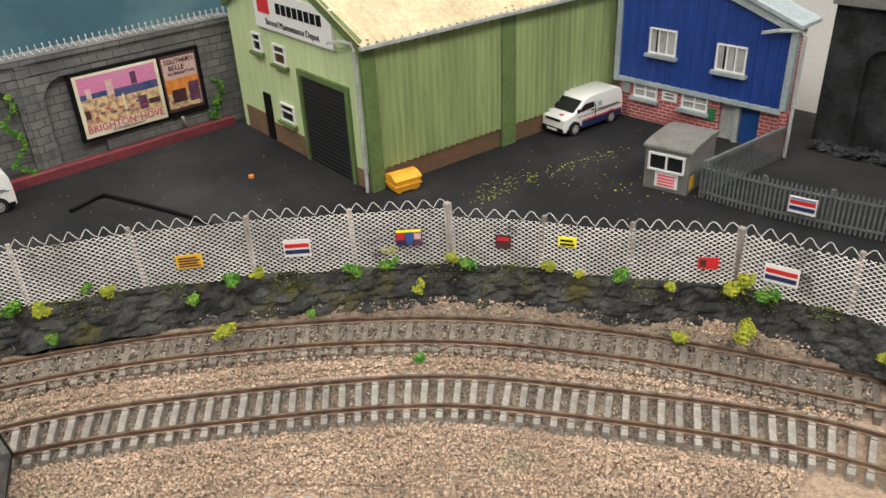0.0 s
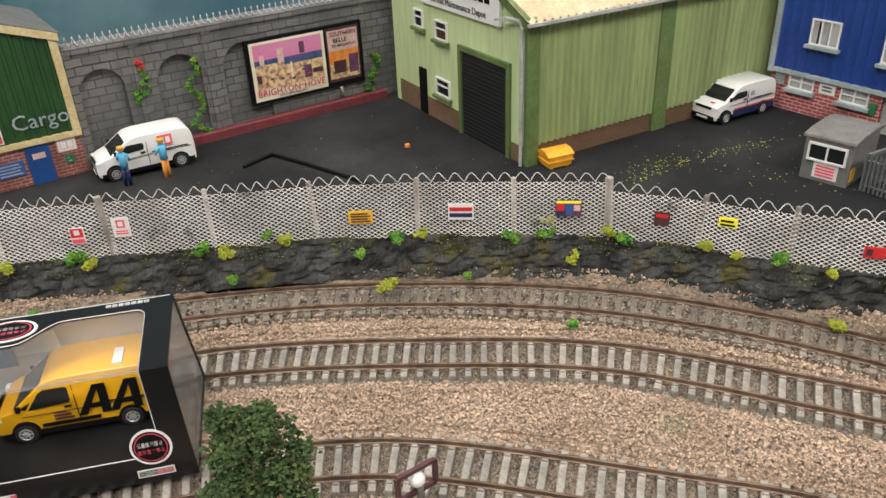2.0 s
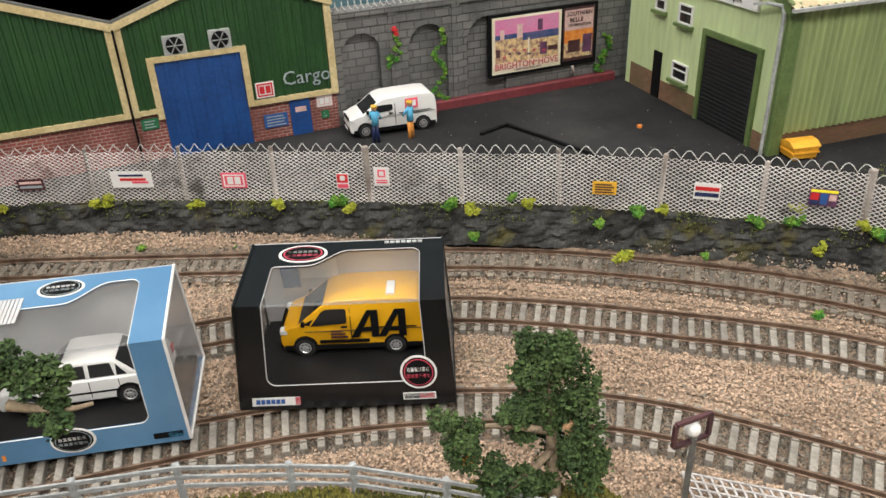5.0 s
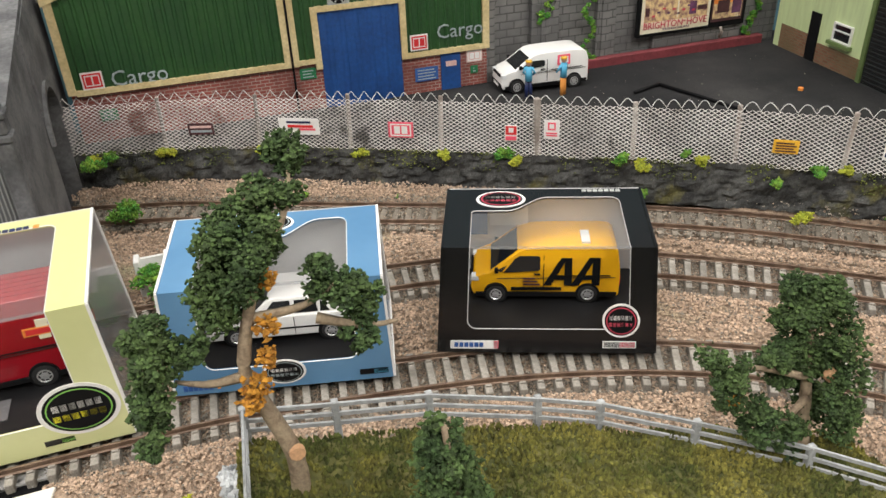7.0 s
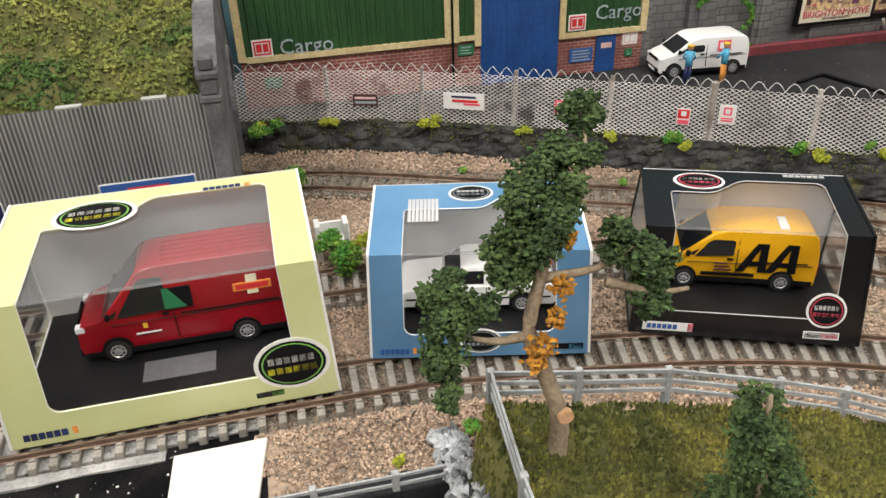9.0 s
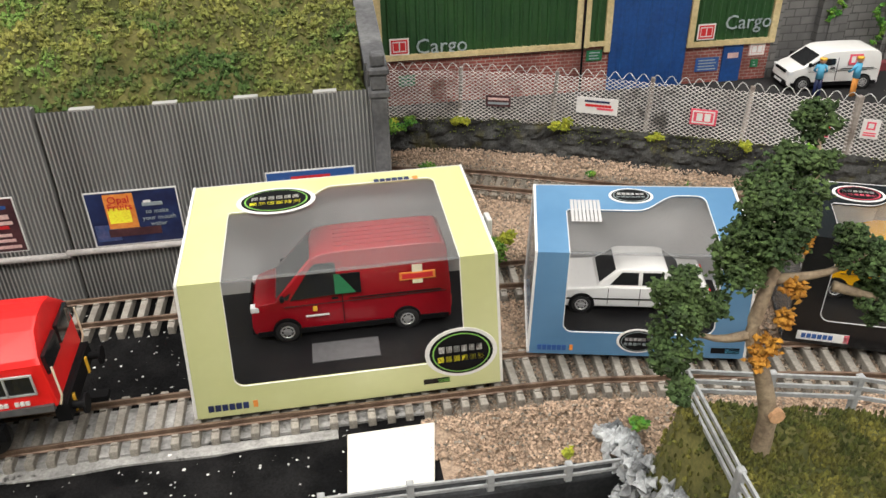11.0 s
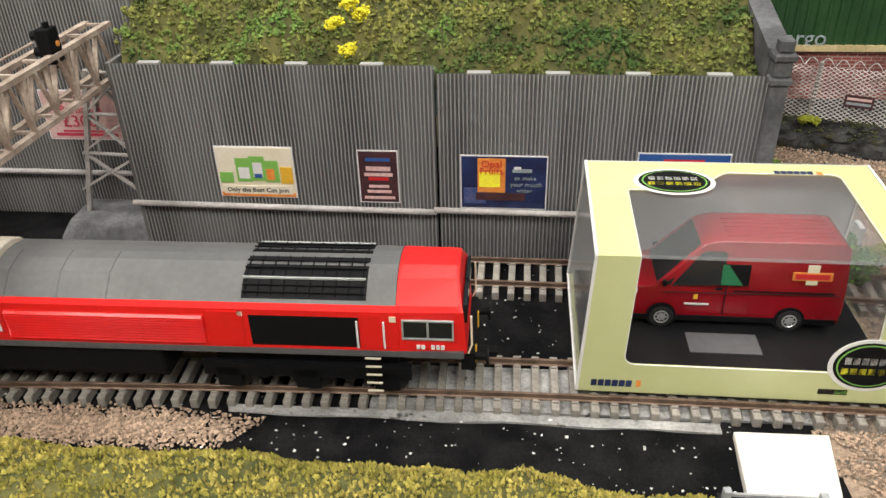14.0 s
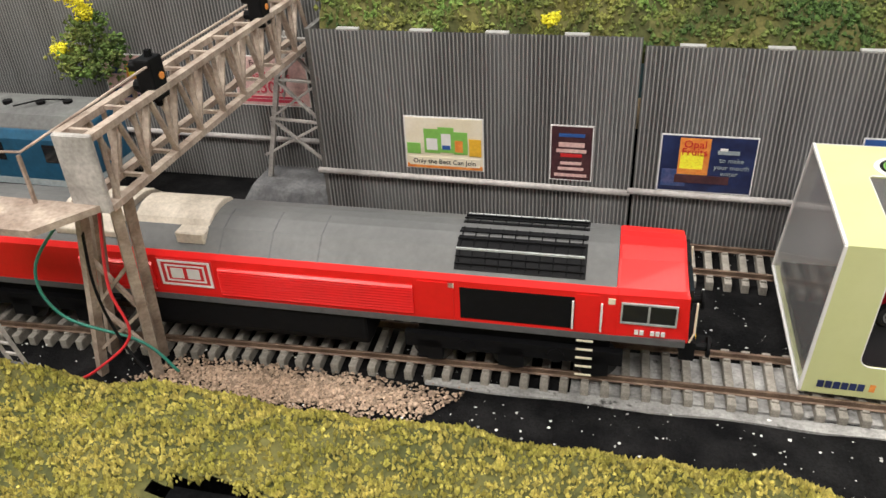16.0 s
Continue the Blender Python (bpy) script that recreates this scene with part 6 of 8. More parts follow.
def depot_van_marks(v, half, ln, belt):
    flank(v, "emblem_plate", [(35, 15), (43, 15), (43, 21), (35, 21)], half, -1, PINK_SIGN, ln, belt, 0.2)
    flank(v, "emblem_device", [(36.2, 16.2), (38.6, 16.2), (38.6, 19.8), (36.2, 19.8)], half, -1, WHITE, ln, belt, 0.3)
    flank(v, "emblem_device", [(39.4, 16.2), (41.8, 16.2), (41.8, 19.8), (39.4, 19.8)], half, -1, WHITE, ln, belt, 0.3)


def service_van_marks(v, half, ln, belt):
    flank(v, "red_line", [(16, 8.2), (54, 8.2), (54, 8.8), (16, 8.8)], half, -1, RED_SIGN, ln, belt, 0.2)
    flank(v, "blue_skirt", [(16, 3.6), (54, 3.6), (54, 7.8), (16, 7.8)], half, -1, NAVY, ln, belt, 0.22)
    bm = bmesh.new()
    disc(bm, (5.5, -3, 13.3), 1.8, "z", 0.4, 16)
    part("bonnet_badge", bm, PINK_PRINT, v)
    flank(v, "door_badge", [(31, 15), (34, 15), (34, 18), (31, 18)], half, -1, GREY_TRIM, ln, belt, 0.2)


van("delivery_van", "white small delivery van with red square emblem by the wall", pose(0.0355, 0.4385, 0.023, 0, 0, -5) @ Matrix.Scale(0.96, 4), 55, 23.2, 11.2, WHITE_GLOSS, 3.0, 18, 36.5, 4.2, (8.5, 14.2), depot_van_marks, group="parked vans")
van("delivery_van", "white small service van with navy skirt beside the green shed", pose(0.3475, 0.281, 0.023, 0, 0, -5) @ Matrix.Scale(0.92, 4), 55, 23.2, 11.2, WHITE_GLOSS, 3.0, 18, 34.5, 4.2, (8.5, 14.2), service_van_marks, group="parked vans")


# ---- boxed die-cast models standing on the track ----
def panel_pose(p, q):
    """Local axes of a sloping panel: u along the box, v from p up to q, both (depth, height); the normal looks out."""
    d = Vector((0, q[0] - p[0], q[1] - p[1])).normalized()
    u = Vector((1, 0, 0))
    n = u.cross(d)
    m = Matrix((u, d, n)).transposed().to_4x4()
    m.translation = Vector((0, p[0], p[1])) * K
    return m, (Vector(q) - Vector(p)).length


def display_box(label, at, w, crease, top, back, card, win, badge, badges, marks, edge_mat, badge_rings, end_mat, taper):
    """A card sleeve with a folded front, a wrap-round window, clear ends and a black plinth inside."""
    b = thing("display_box", label, "display box", "boxed models on the track", at=at)
    t = 0.7
    front, fl = panel_pose((0, 0), crease)
    roof, rl = panel_pose(crease, top)
    l, r, lo, hi = win

    rc = 3.5

    def arc(cu, cv, a0):
        return [(cu + rc * math.cos(a0 + i * math.pi / 10), cv + rc * math.sin(a0 + i * math.pi / 10)) for i in range(6)]
    # the window's rim on the front, from the fold down and round; each point with its partner on the card's border
    low = [((l, fl), (0, fl))] + [(q, (0, 0)) for q in arc(l + rc, lo + rc, math.pi)] + [(q, (w, 0)) for q in arc(w - r - rc, lo + rc, 1.5 * math.pi)] + [((w - r, fl), (w, fl))]
    # and on the top, where it dips round the badge
    vt, bu = rl - hi, badges[0][1] + 0.55 * badges[0][3]
    dip = min(13.0, rl * 0.24)
    up = [((l, 0), (0, 0)), ((l, vt - dip - 1), (0, vt - dip)), ((l + 1, vt - dip), (0, rl))]
    for i in range(9):
        e = i / 8
        u = bu - 3 + 16 * e
        up.append(((u, vt - dip * (1 - e * e * (3 - 2 * e))), (u, rl)))
    up += [(q, (w, rl)) for q in reversed(arc(w - r - rc, vt - rc, 0))] + [((w - r, 0), (w, 0))]
    for name, m, rim in (("front_card", front, low), ("top_card", roof, up)):
        bm = bmesh.new()
        for (a, oa), (c, oc) in zip(rim, rim[1:]):
            ring = [a, c] + ([oc] if oc == oa else [oc, oa])
            hi_v = [bm.verts.new(m @ (Vector((u, v, 0)) * K)) for u, v in ring]
            lo_v = [bm.verts.new(m @ (Vector((u, v, -t)) * K)) for u, v in ring]
            bm.faces.new(hi_v)
            bm.faces.new(lo_v[::-1])
            for i in range(len(ring)):
                k = (i + 1) % len(ring)
                bm.faces.new((hi_v[i], lo_v[i], lo_v[k], hi_v[k]))
        bmesh.ops.remove_doubles(bm, verts=bm.verts, dist=1e-6)
        part(name, bm, card, b)
        bm = bmesh.new()
        pts = [(m @ (Vector((u, v, -0.05)) * K)) / K for (u, v), _ in rim]
        tube(bm, [tuple(p) for p in pts], 0.42, 4)
        part("window_edge", bm, edge_mat, b, "pale cut edge of the card window")
    bm = bmesh.new()
    prism(bm, [(top[0], top[1]), (back, 0.6), (back + t, 0.6), (top[0] + t, top[1])], 0, w, "x")
    part("back_card", bm, SILVER_CARD, b, "silver grey inner back card")
    bm = bmesh.new()
    box(bm, 0, w, 0.4, back, 0, 0.6)
    part("bottom_card", bm, card, b)
    for nm, m, ln in (("front_window", front, fl), ("top_window", roof, rl)):
        bm = bmesh.new()
        vs = [bm.verts.new(m @ (Vector((u, v, -t - 0.2)) * K)) for u, v in ((1, 0.5), (w - 1, 0.5), (w - 1, ln - 0.2), (1, ln - 0.2))]
        bm.faces.new(vs)
        ob = part(nm, bm, CLEAR if nm == "front_window" else CLEAR_TOP_GLARE, b, "clear plastic window")
        ob.visible_shadow = False
    bm = bmesh.new()
    bar(bm, (l - 0.5, crease[0] + 0.4, crease[1] - 0.3), (w - r + 0.5, crease[0] + 0.4, crease[1] - 0.3), 0.8, 0.8)
    part("folded_edge", bm, CLEAR_SIDE, b, "bright fold of the plastic window").visible_shadow = False
    for x0, x1 in ((0.15, 0.4), (w - 0.4, w - 0.15)):
        bm = bmesh.new()
        prism(bm, [(1.0, 0.8), (crease[0] + 1, crease[1] - 0.8), (top[0] - 0.5, top[1] - 1.0), (back - 0.8, 0.8)], x0, x1, "x")
        part("clear_end", bm, CLEAR_SIDE, b, "clear plastic end").visible_shadow = False
    for x0, x1 in ((-0.1, 0.5), (w - 0.5, w + 0.1)):
        bm = bmesh.new()
        c, tp = crease, top
        for p, q in (((0.3, 0.3), c), (c, tp), (tp, (back, 0.3)), ((back, 0.3), (0.3, 0.3))):
            bar(bm, ((x0 + x1) / 2, p[0], p[1]), ((x0 + x1) / 2, q[0], q[1]), 0.9, 0.9)
        part("end_edge", bm, end_mat, b)
    bm = bmesh.new()
    box(bm, 2.0, w - 2.0, 4.5, back - 3, 0.7, 4.4)
    soften(bm, 0.5, 2)
    part("plinth", bm, CASE_BLACK, b, "black display plinth")
    bm = bmesh.new()
    disc(bm, (w * 0.42, back * 0.93, top[1] - 8.5), 1.1, "y", 0.8, 12)
    part("screw", bm, CHROME, b)
    # oval badges and small print
    for m, u, v, ru, rv in badges:
        mm = (front if m == "front" else roof)
        rings = ((1.0, WHITE, 0.12), (0.88, BLACK, 0.22)) + badge_rings
        for k, (f, material, up) in enumerate(rings):
            bm = bmesh.new()
            vs = disc(bm, (0, 0, 0), ru * f, "z", 0.3, 28, rv * f)
            bmesh.ops.transform(bm, matrix=mm @ pose(u * K, v * K, (up + 0.05) * K), verts=bm.verts)
            part("badge" if k == 0 else "badge_face", bm, material, b, "oval brand badge" if k == 0 else "")
        for dv, hw, hh, material in ((rv * 0.18, ru * 0.62, rv * 0.13, WHITE), (-rv * 0.22, ru * 0.66, rv * 0.12, badge)):
            bm = bmesh.new()
            n = 6
            for i in range(n):
                u0 = u - hw + 2 * hw * i / n
                box(bm, u0, u0 + 2 * hw / n * 0.78, v + dv - hh, v + dv + hh, 0.3, 0.58, mm)
            part("badge_text_bar", bm, material, b)
    for m, u0, u1, v0, v1, material, nn in marks:
        bm = bmesh.new()
        mm = front if m == "front" else roof
        for i in range(nn):
            a0 = u0 + (u1 - u0) * i / nn
            box(bm, a0, a0 + (u1 - u0) / nn * (0.8 if nn > 1 else 1), v0, v1, 0.02, 0.22 if nn == 1 else 0.36, mm)
        part("print_bar", bm, material, b)
    # the sleeve narrows a little towards its top
    for ob in b.children:
        for v in ob.data.vertices:
            v.co.x = w * K / 2 + (v.co.x - w * K / 2) * (1 - taper * v.co.z / (top[1] * K))
    return b


red_at = pose(-0.2767, 0.2408, 0.0, 0, 0, 0.1)
display_box("lime green display box holding a red van, on the track", red_at, 103.3, (1.0, 51.8), (61.5, 54.3), 69.5, LIME_CARD, (14, 12.5, 11.5, 7), FLOWER,
            [("top", 31, 46, 14.5, 9), ("front", 89.5, 15, 12.5, 10)],
            [("front", 4.5, 18, 2.6, 5.0, NAVY, 6), ("front", 19, 20.5, 2.6, 5.2, ORANGE, 1), ("front", 76, 85, 3.0, 5.0, BLACK_GLOSS, 1), ("front", 81, 85, 3.2, 4.8, LIME_PRINT, 1), ("top", 68, 82, 53.4, 55.0, NAVY, 6), ("top", 83, 85, 53.2, 55.2, ORANGE, 1)], WHITE, ((0.80, LIME_PRINT, 0.3), (0.76, BLACK, 0.38)), WHITE, 0.055)


lime_plate = bmesh.new()
box(lime_plate, 0, 24, 0, 11, 0, 0.25)
tagged(part("name_plate", lime_plate, LOCO_SILL), "grey blank name plate on the black display plinth", "plate").matrix_basis = red_at @ pose(0.039, 0.0165, 0.0045)


def post_van_marks(v, half, ln, belt):
    flank(v, "crest_plate", [(58, 22.5), (72, 22.5), (72, 25.6), (58, 25.6)], half, -1, ORANGE, ln, belt, 0.25)
    flank(v, "crest_panel", [(59, 23), (71, 23), (71, 25.1), (59, 25.1)], half, -1, RED_SIGN, ln, belt, 0.32)
    flank(v, "crest", [(63, 20.8), (67, 20.8), (67, 28.5), (63, 28.5)], half, -1, CREAM_PRINT, ln, belt, 0.2)
    flank(v, "green_notice", [(33, 19.5), (43, 19.5), (43, 28), (33, 28)], half, -1, BLACK, ln, belt, 0.2)
    flank(v, "green_notice", [(33, 19.8), (41, 19.8), (35, 28), (33, 28)], half, -1, GREEN_SIGN, ln, belt, 0.3)
    flank(v, "text_bar", [(21, 10.5), (30, 10.5), (30, 11.1), (21, 11.1)], half, -1, WHITE, ln, belt, 0.2)
    flank(v, "crown_badge", [(24, 13), (25.6, 13), (25.6, 15), (24, 15)], half, -1, AMBER_SIGN, ln, belt, 0.2)
    bm = bmesh.new()
    for i in range(5):
        box(bm, 34, 72, -7 + i * 3.2, -6.4 + i * 3.2, 37.0, 37.5)
    part("roof_rib", bm, RED_VAN, v)


van("model_van", "red high-roofed mail van in the lime box", red_at @ pose(0.0185, 0.0435, 0.0044, 0, 0, 0) @ Matrix.Scale(0.93, 4), 78, 37.2, 13.2, RED_VAN, 3.2, 25, 47.0, 4.6, (10, 18.5), post_van_marks, "model van", "boxed model vehicles")

black_at = pose(-0.0674, 0.2444, 0.0, 0, 0, -22.4)
display_box("black display box holding a yellow van, on the track", black_at, 79, (5.5, 41.5), (44, 44.8), 54, BLACK_GLOSS, (10.5, 9.5, 9.8, 6), PINK_SIGN,
            [("top", 22, 31, 10, 5.6), ("front", 66.5, 13.5, 6.8, 6.8)],
            [("front", 4.5, 22, 1.6, 5.0, WHITE, 1), ("front", 6, 17, 2.4, 4.2, BLUE_SIGN, 6), ("front", 20.4, 22.2, 1.7, 4.9, PINK_SIGN, 1), ("front", 60, 72, 2.2, 5.0, WHITE, 1), ("front", 60.4, 66, 2.5, 4.7, BLACK, 1), ("front", 66, 71.6, 2.5, 4.7, PINK_SIGN, 1),
             ("top", 55, 71, 36.2, 37.6, PIPE_GREY, 7)], SILVER_CARD, ((0.80, PINK_PRINT, 0.3), (0.74, BLACK, 0.38)), BLACK_GLOSS, 0.07)


for u0, u1, z0, z1, m, lab in ((11, 18, 23, 36, BLUE_SIGN, "blue printed label inside the black box"), (19, 34, 28, 38, WHITE, "white printed label inside the black box")):
    bm = bmesh.new()
    box(bm, u0, u1, -0.3, 0, z0, z1)
    ob = tagged(part("inner_label", bm, m), lab, "label", "labels inside the box")
    ob.matrix_basis = black_at @ pose(0, 0.0534, 0, math.degrees(math.atan2(54 - 44, 44.2)))


def patrol_van_marks(v, half, ln, belt):
    for x0 in (30.5, 42.0):
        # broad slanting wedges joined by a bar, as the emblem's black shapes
        flank(v, "wedge_mark", [(x0, 8.6), (x0 + 3.2, 8.6), (x0 + 9.6, 21.5), (x0 + 7.2, 21.5)], half, -1, BLACK, ln, belt, 0.3)
        flank(v, "wedge_mark", [(x0 + 8.6, 8.6), (x0 + 11.8, 8.6), (x0 + 11.6, 21.5), (x0 + 8.6, 21.5)], half, -1, BLACK, ln, belt, 0.3)
        flank(v, "wedge_mark", [(x0 + 3.2, 11.4), (x0 + 9.5, 11.4), (x0 + 9.5, 13.4), (x0 + 4.4, 13.4)], half, -1, BLACK, ln, belt, 0.28)
    flank(v, "sill_line", [(17, 6.2), (38, 6.2), (38, 7.5), (17, 7.5)], half, -1, BLACK, ln, belt, 0.3)
    for i in range(3):
        flank(v, "text_bar", [(22, 8.6 + i * 1.5), (29 - i, 8.6 + i * 1.5), (29 - i, 9.2 + i * 1.5), (22, 9.2 + i * 1.5)], half, -1, MAROON, ln, belt, 0.2)
    bm = bmesh.new()
    box(bm, 46, 49.5, -8.5, 1.5, 26.6, 27.4)
    part("roof_beacon", bm, WHITE, v, "white roof light bar")


van("model_van", "yellow patrol van with bold black marks in the black box", black_at @ pose(0.0115, 0.0375, 0.0044, 0, 0, 0) @ Matrix.Scale(0.92, 4), 62, 26.6, 12.4, YELLOW_VAN, 3.0, 20, 38.5, 4.2, (8.0, 14.6), patrol_van_marks, "model van", "boxed model vehicles")

blue_at = pose(-0.1610, 0.2547, 0.0, 0, 0, -13.4)
display_box("sky blue display box holding a white saloon, on the track", blue_at, 77.2, (2.7, 41.2), (41.6, 47.2), 48, SKY_CARD, (12, 12, 9.5, 5.5), GREY_TRIM,
            [("top", 37, 33, 8.5, 4.6), ("front", 39, 6.5, 7.5, 5.0)],
            [("front", 3.5, 14, 1.8, 3.8, BLUE_SIGN, 6), ("front", 15, 16.2, 1.8, 4.0, ORANGE, 1), ("front", 65, 75, 2.2, 4.4, BLACK, 1), ("front", 70, 75, 2.4, 4.2, FIG_BLUE, 1), ("top", 13.5, 25, 17, 30, SILVER_CARD, 8)], WHITE, ((0.80, GREY_TRIM, 0.3), (0.76, BLACK, 0.38)), WHITE, 0.045)


def saloon():
    v = thing("model_car", "white four-door saloon with dark windows in the blue box", "model car", "boxed model vehicles", at=blue_at @ pose(0.0095, 0.031, 0.0044, 0, 0, 0))
    half, base = 11.2, 2.8
    shell(v, "body", [(0.6, base), (0, 6), (0.8, 9.2), (3, 10.3), (17, 11.6), (46, 11.8), (57, 11.4), (58.5, 9), (58.5, 5), (57.5, base)], half, WHITE_GLOSS, 0.06, 8, 0.9, 3)
    shell(v, "cabin", [(16, 11.2), (23.5, 17.6), (26, 18.3), (39, 18.3), (42, 17.6), (49.5, 11.2)], half - 0.9, WHITE_GLOSS, 0.22, 11.2, 0.8, 3)
    hw = half - 0.9
    front_pane(v, (17.4, 12.4), (23.2, 17.3), hw - 1.6, hw * 0.86 - 1.4)
    front_pane(v, (42.3, 17.3), (48.4, 12.2), hw * 0.86 - 1.4, hw - 1.6, name="rear_screen")
    for s in (-1, 1):
        flank(v, "side_window", [(21.2, 12.2), (31.5, 12.2), (31.5, 17), (25.4, 17)], hw, s, DARK_GLASS, 0.22, 11.2, 0.15)
        flank(v, "side_window", [(33, 12.2), (41.5, 12.2), (40.5, 17), (33, 17)], hw, s, DARK_GLASS, 0.22, 11.2, 0.15)
        flank(v, "side_window", [(42.2, 12.2), (45.8, 12.2), (42.4, 16.4)], hw, s, DARK_GLASS, 0.22, 11.2, 0.15)
        flank(v, "rubbing_strip", [(3, 6.2), (56, 6.2), (56, 6.8), (3, 6.8)], half, s, BLACK, 0.06, 8, 0.15)
        for x in (20.5, 32.2, 42.5):
            flank(v, "door_line", [(x, 4), (x + 0.25, 4), (x + 0.25, 11), (x, 11)], half, s, BLACK, 0.06, 8, 0.08)
        for x in (11.0, 45.5):
            bm = bmesh.new()
            disc(bm, (x, s * (half - 0.5), 4.0), 4.9, "y", 1.3, 20)
            part("wheel_arch", bm, BLACK, v)
            wheel(v, x, s * (half - 1.2), 3.9, s, 2.8)
        bm = bmesh.new()
        box(bm, 0.0, 1.2, s * (half - 4.4), s * (half - 0.8), 6.6, 8.8)
        part("headlight", bm, LAMP_GLASS, v)
        bm = bmesh.new()
        box(bm, 58.0, 58.8, s * (half - 4.4), s * (half - 0.8), 6.8, 9.4)
        part("tail_light", bm, RED_SIGN, v)
    bm = bmesh.new()
    box(bm, -0.6, 1.5, -half + 0.8, half - 0.8, 3.4, 6.0)
    box(bm, 57.2, 59.2, -half + 0.8, half - 0.8, 3.4, 6.0)
    soften(bm, 0.4, 2)
    part("bumper", bm, WHITE_GLOSS, v)


saloon()


# ---- red diesel locomotive ----
def locomotive():
    lo = thing("diesel_locomotive", "bright red diesel locomotive with grey roof on the track", "locomotive", at=pose(-0.312, 0.2468, 0.0, 0, 0, 1.2))
    L = 281
    prof = [(-17.3, 21), (-17.3, 40.5), (-16.2, 42.6), (-9.5, 49.4), (-4, 51.2), (0, 51.6), (4, 51.2), (9.5, 49.4), (16.2, 42.6), (17.3, 40.5), (17.3, 21)]
    side = prof[:3] + prof[-3:]
    bm = bmesh.new()
    prism(bm, [(-17.3, 23), (-17.3, 40.5), (-16.2, 42.6), (16.2, 42.6), (17.3, 40.5), (17.3, 23)], -L + 20.5, -21, "x")
    part("body", bm, LOCO_RED, lo, "red body side")
    bm = bmesh.new()
    prism(bm, [(-16.35, 42.3), (-9.5, 49.4), (-4, 51.2), (0, 51.6), (4, 51.2), (9.5, 49.4), (16.35, 42.3)], -L + 21, -21.5, "x")
    part("roof", bm, LOCO_GREY, lo, "grey curved roof")
    for x in (-112, -178, -128, -145):
        bm = bmesh.new()
        prism(bm, [(-16.4, 42.5), (-9.5, 49.6), (-4, 51.35), (0, 51.75), (0, 51), (-9, 48.8), (-15.8, 42.2)], x, x + 0.35, "x")
        part("roof_joint", bm, LOCO_SILL, lo)
    # two cabs
    for k, (x0, x1) in enumerate(((-21.5, 0), (-L + 21.5, -L))):
        s = 1 if k == 0 else -1
        cab = new("cab")
        cab.parent = lo
        bm = bmesh.new()
        vs = prism(bm, prof, x0, x1, "x")
        for v in bm.verts:
            if abs(v.co.x - x1 * K) < 1e-6:
                z = v.co.z / K
                v.co.x -= s * K * (2.5 if z > 42 else (0.6 if z > 39 else 0))
                v.co.y *= 0.94
        soften(bm, 0.9, 2, 30)
        part("shell", bm, LOCO_RED, cab)
        for sy in (-1, 1):
            bm = bmesh.new()
            a, b = sorted((x0 + s * 2.2, x0 + s * 17))
            box(bm, a, b, sy * 16.6 - 0.7, sy * 16.6 + 0.9 if sy > 0 else -16.6 + 0.4, 29.5, 37)
            part("side_window", bm, DARK_GLASS, cab)
            bm = bmesh.new()
            y0, y1 = sorted((sy * 17.1, sy * 17.75))
            for q in ((a - 0.5, b + 0.5, 37, 37.6), (a - 0.5, b + 0.5, 28.9, 29.5), (a - 0.5, a, 29.5, 37), (b, b + 0.5, 29.5, 37), ((a + b) / 2 - 0.3, (a + b) / 2 + 0.3, 29.5, 37)):
                box(bm, q[0], q[1], y0, y1, q[2], q[3])
            part("window_frame", bm, PIPE_GREY, cab)
            bm = bmesh.new()
            xs = x0 + s * 6
            for i in range(3 * 2):
                if i == 2:
                    continue
                box(bm, xs + i * 1.5, xs + i * 1.5 + 1.1, y0, y1, 24.6, 26.2)
            part("number_bar", bm, WHITE, cab)
        bm = bmesh.new()
        xe = x1 - s * 1.3
        a, b = sorted((xe, xe + s * 1.2))
        for y0, y1 in ((-14, -1), (1, 14)):
            box(bm, a, b, y0, y1, 34, 42)
        part("windscreen", bm, DARK_GLASS, cab)
        bm = bmesh.new()
        part("front_footplate", box(bm, *sorted((x1 - s * 1, x1 + s * 1.5)), -15, 15, 20.5, 21.4) and bm, BLACK, cab)
        for y in (-15.2, 15.2):
            bm = bmesh.new()
            tube(bm, [(x1 + s * 0.3, y, 21), (x1 + s * 1.4, y, 25), (x1 + s * 1.2, y, 38)], 0.7, 6)
            part("handrail", bm, CREAM_PRINT, cab, "cream hand rail")
        bm = bmesh.new()
        box(bm, *sorted((x1 - s * 2, x1 + s * 2.2)), -15.5, 15.5, 14.5, 21)
        part("buffer_beam", bm, BLACK, cab)
        for y in (-12, 12):
            bm = bmesh.new()
            disc(bm, (x1 + s * 4, y, 17.5), 1.3, "x", 4, 12)
            disc(bm, (x1 + s * 6.2, y, 17.5), 3.2, "x", 0.8, 16)
            part("buffer", bm, BLACK, cab)
        bm = bmesh.new()
        bar(bm, (x1 + s * 2, -10, 20), (x1 + s * 2, -10, 14), 1.4)
        bar(bm, (x1 + s * 2, 8, 20), (x1 + s * 2, 8, 14), 1.4)
        part("lifting_bracket", bm, AMBER_SIGN, cab, "yellow brackets")
        bm = bmesh.new()
        box(bm, *sorted((x1 + s * 2, x1 + s * 9)), -2, 2, 9, 11)
        part("coupling", bm, BLACK, cab)
    bm = bmesh.new()
    box(bm, -L + 1, -1, -17.45, 17.45, 20.4, 23)
    part("sill", bm, LOCO_SILL, lo, "dark grey frame sill")
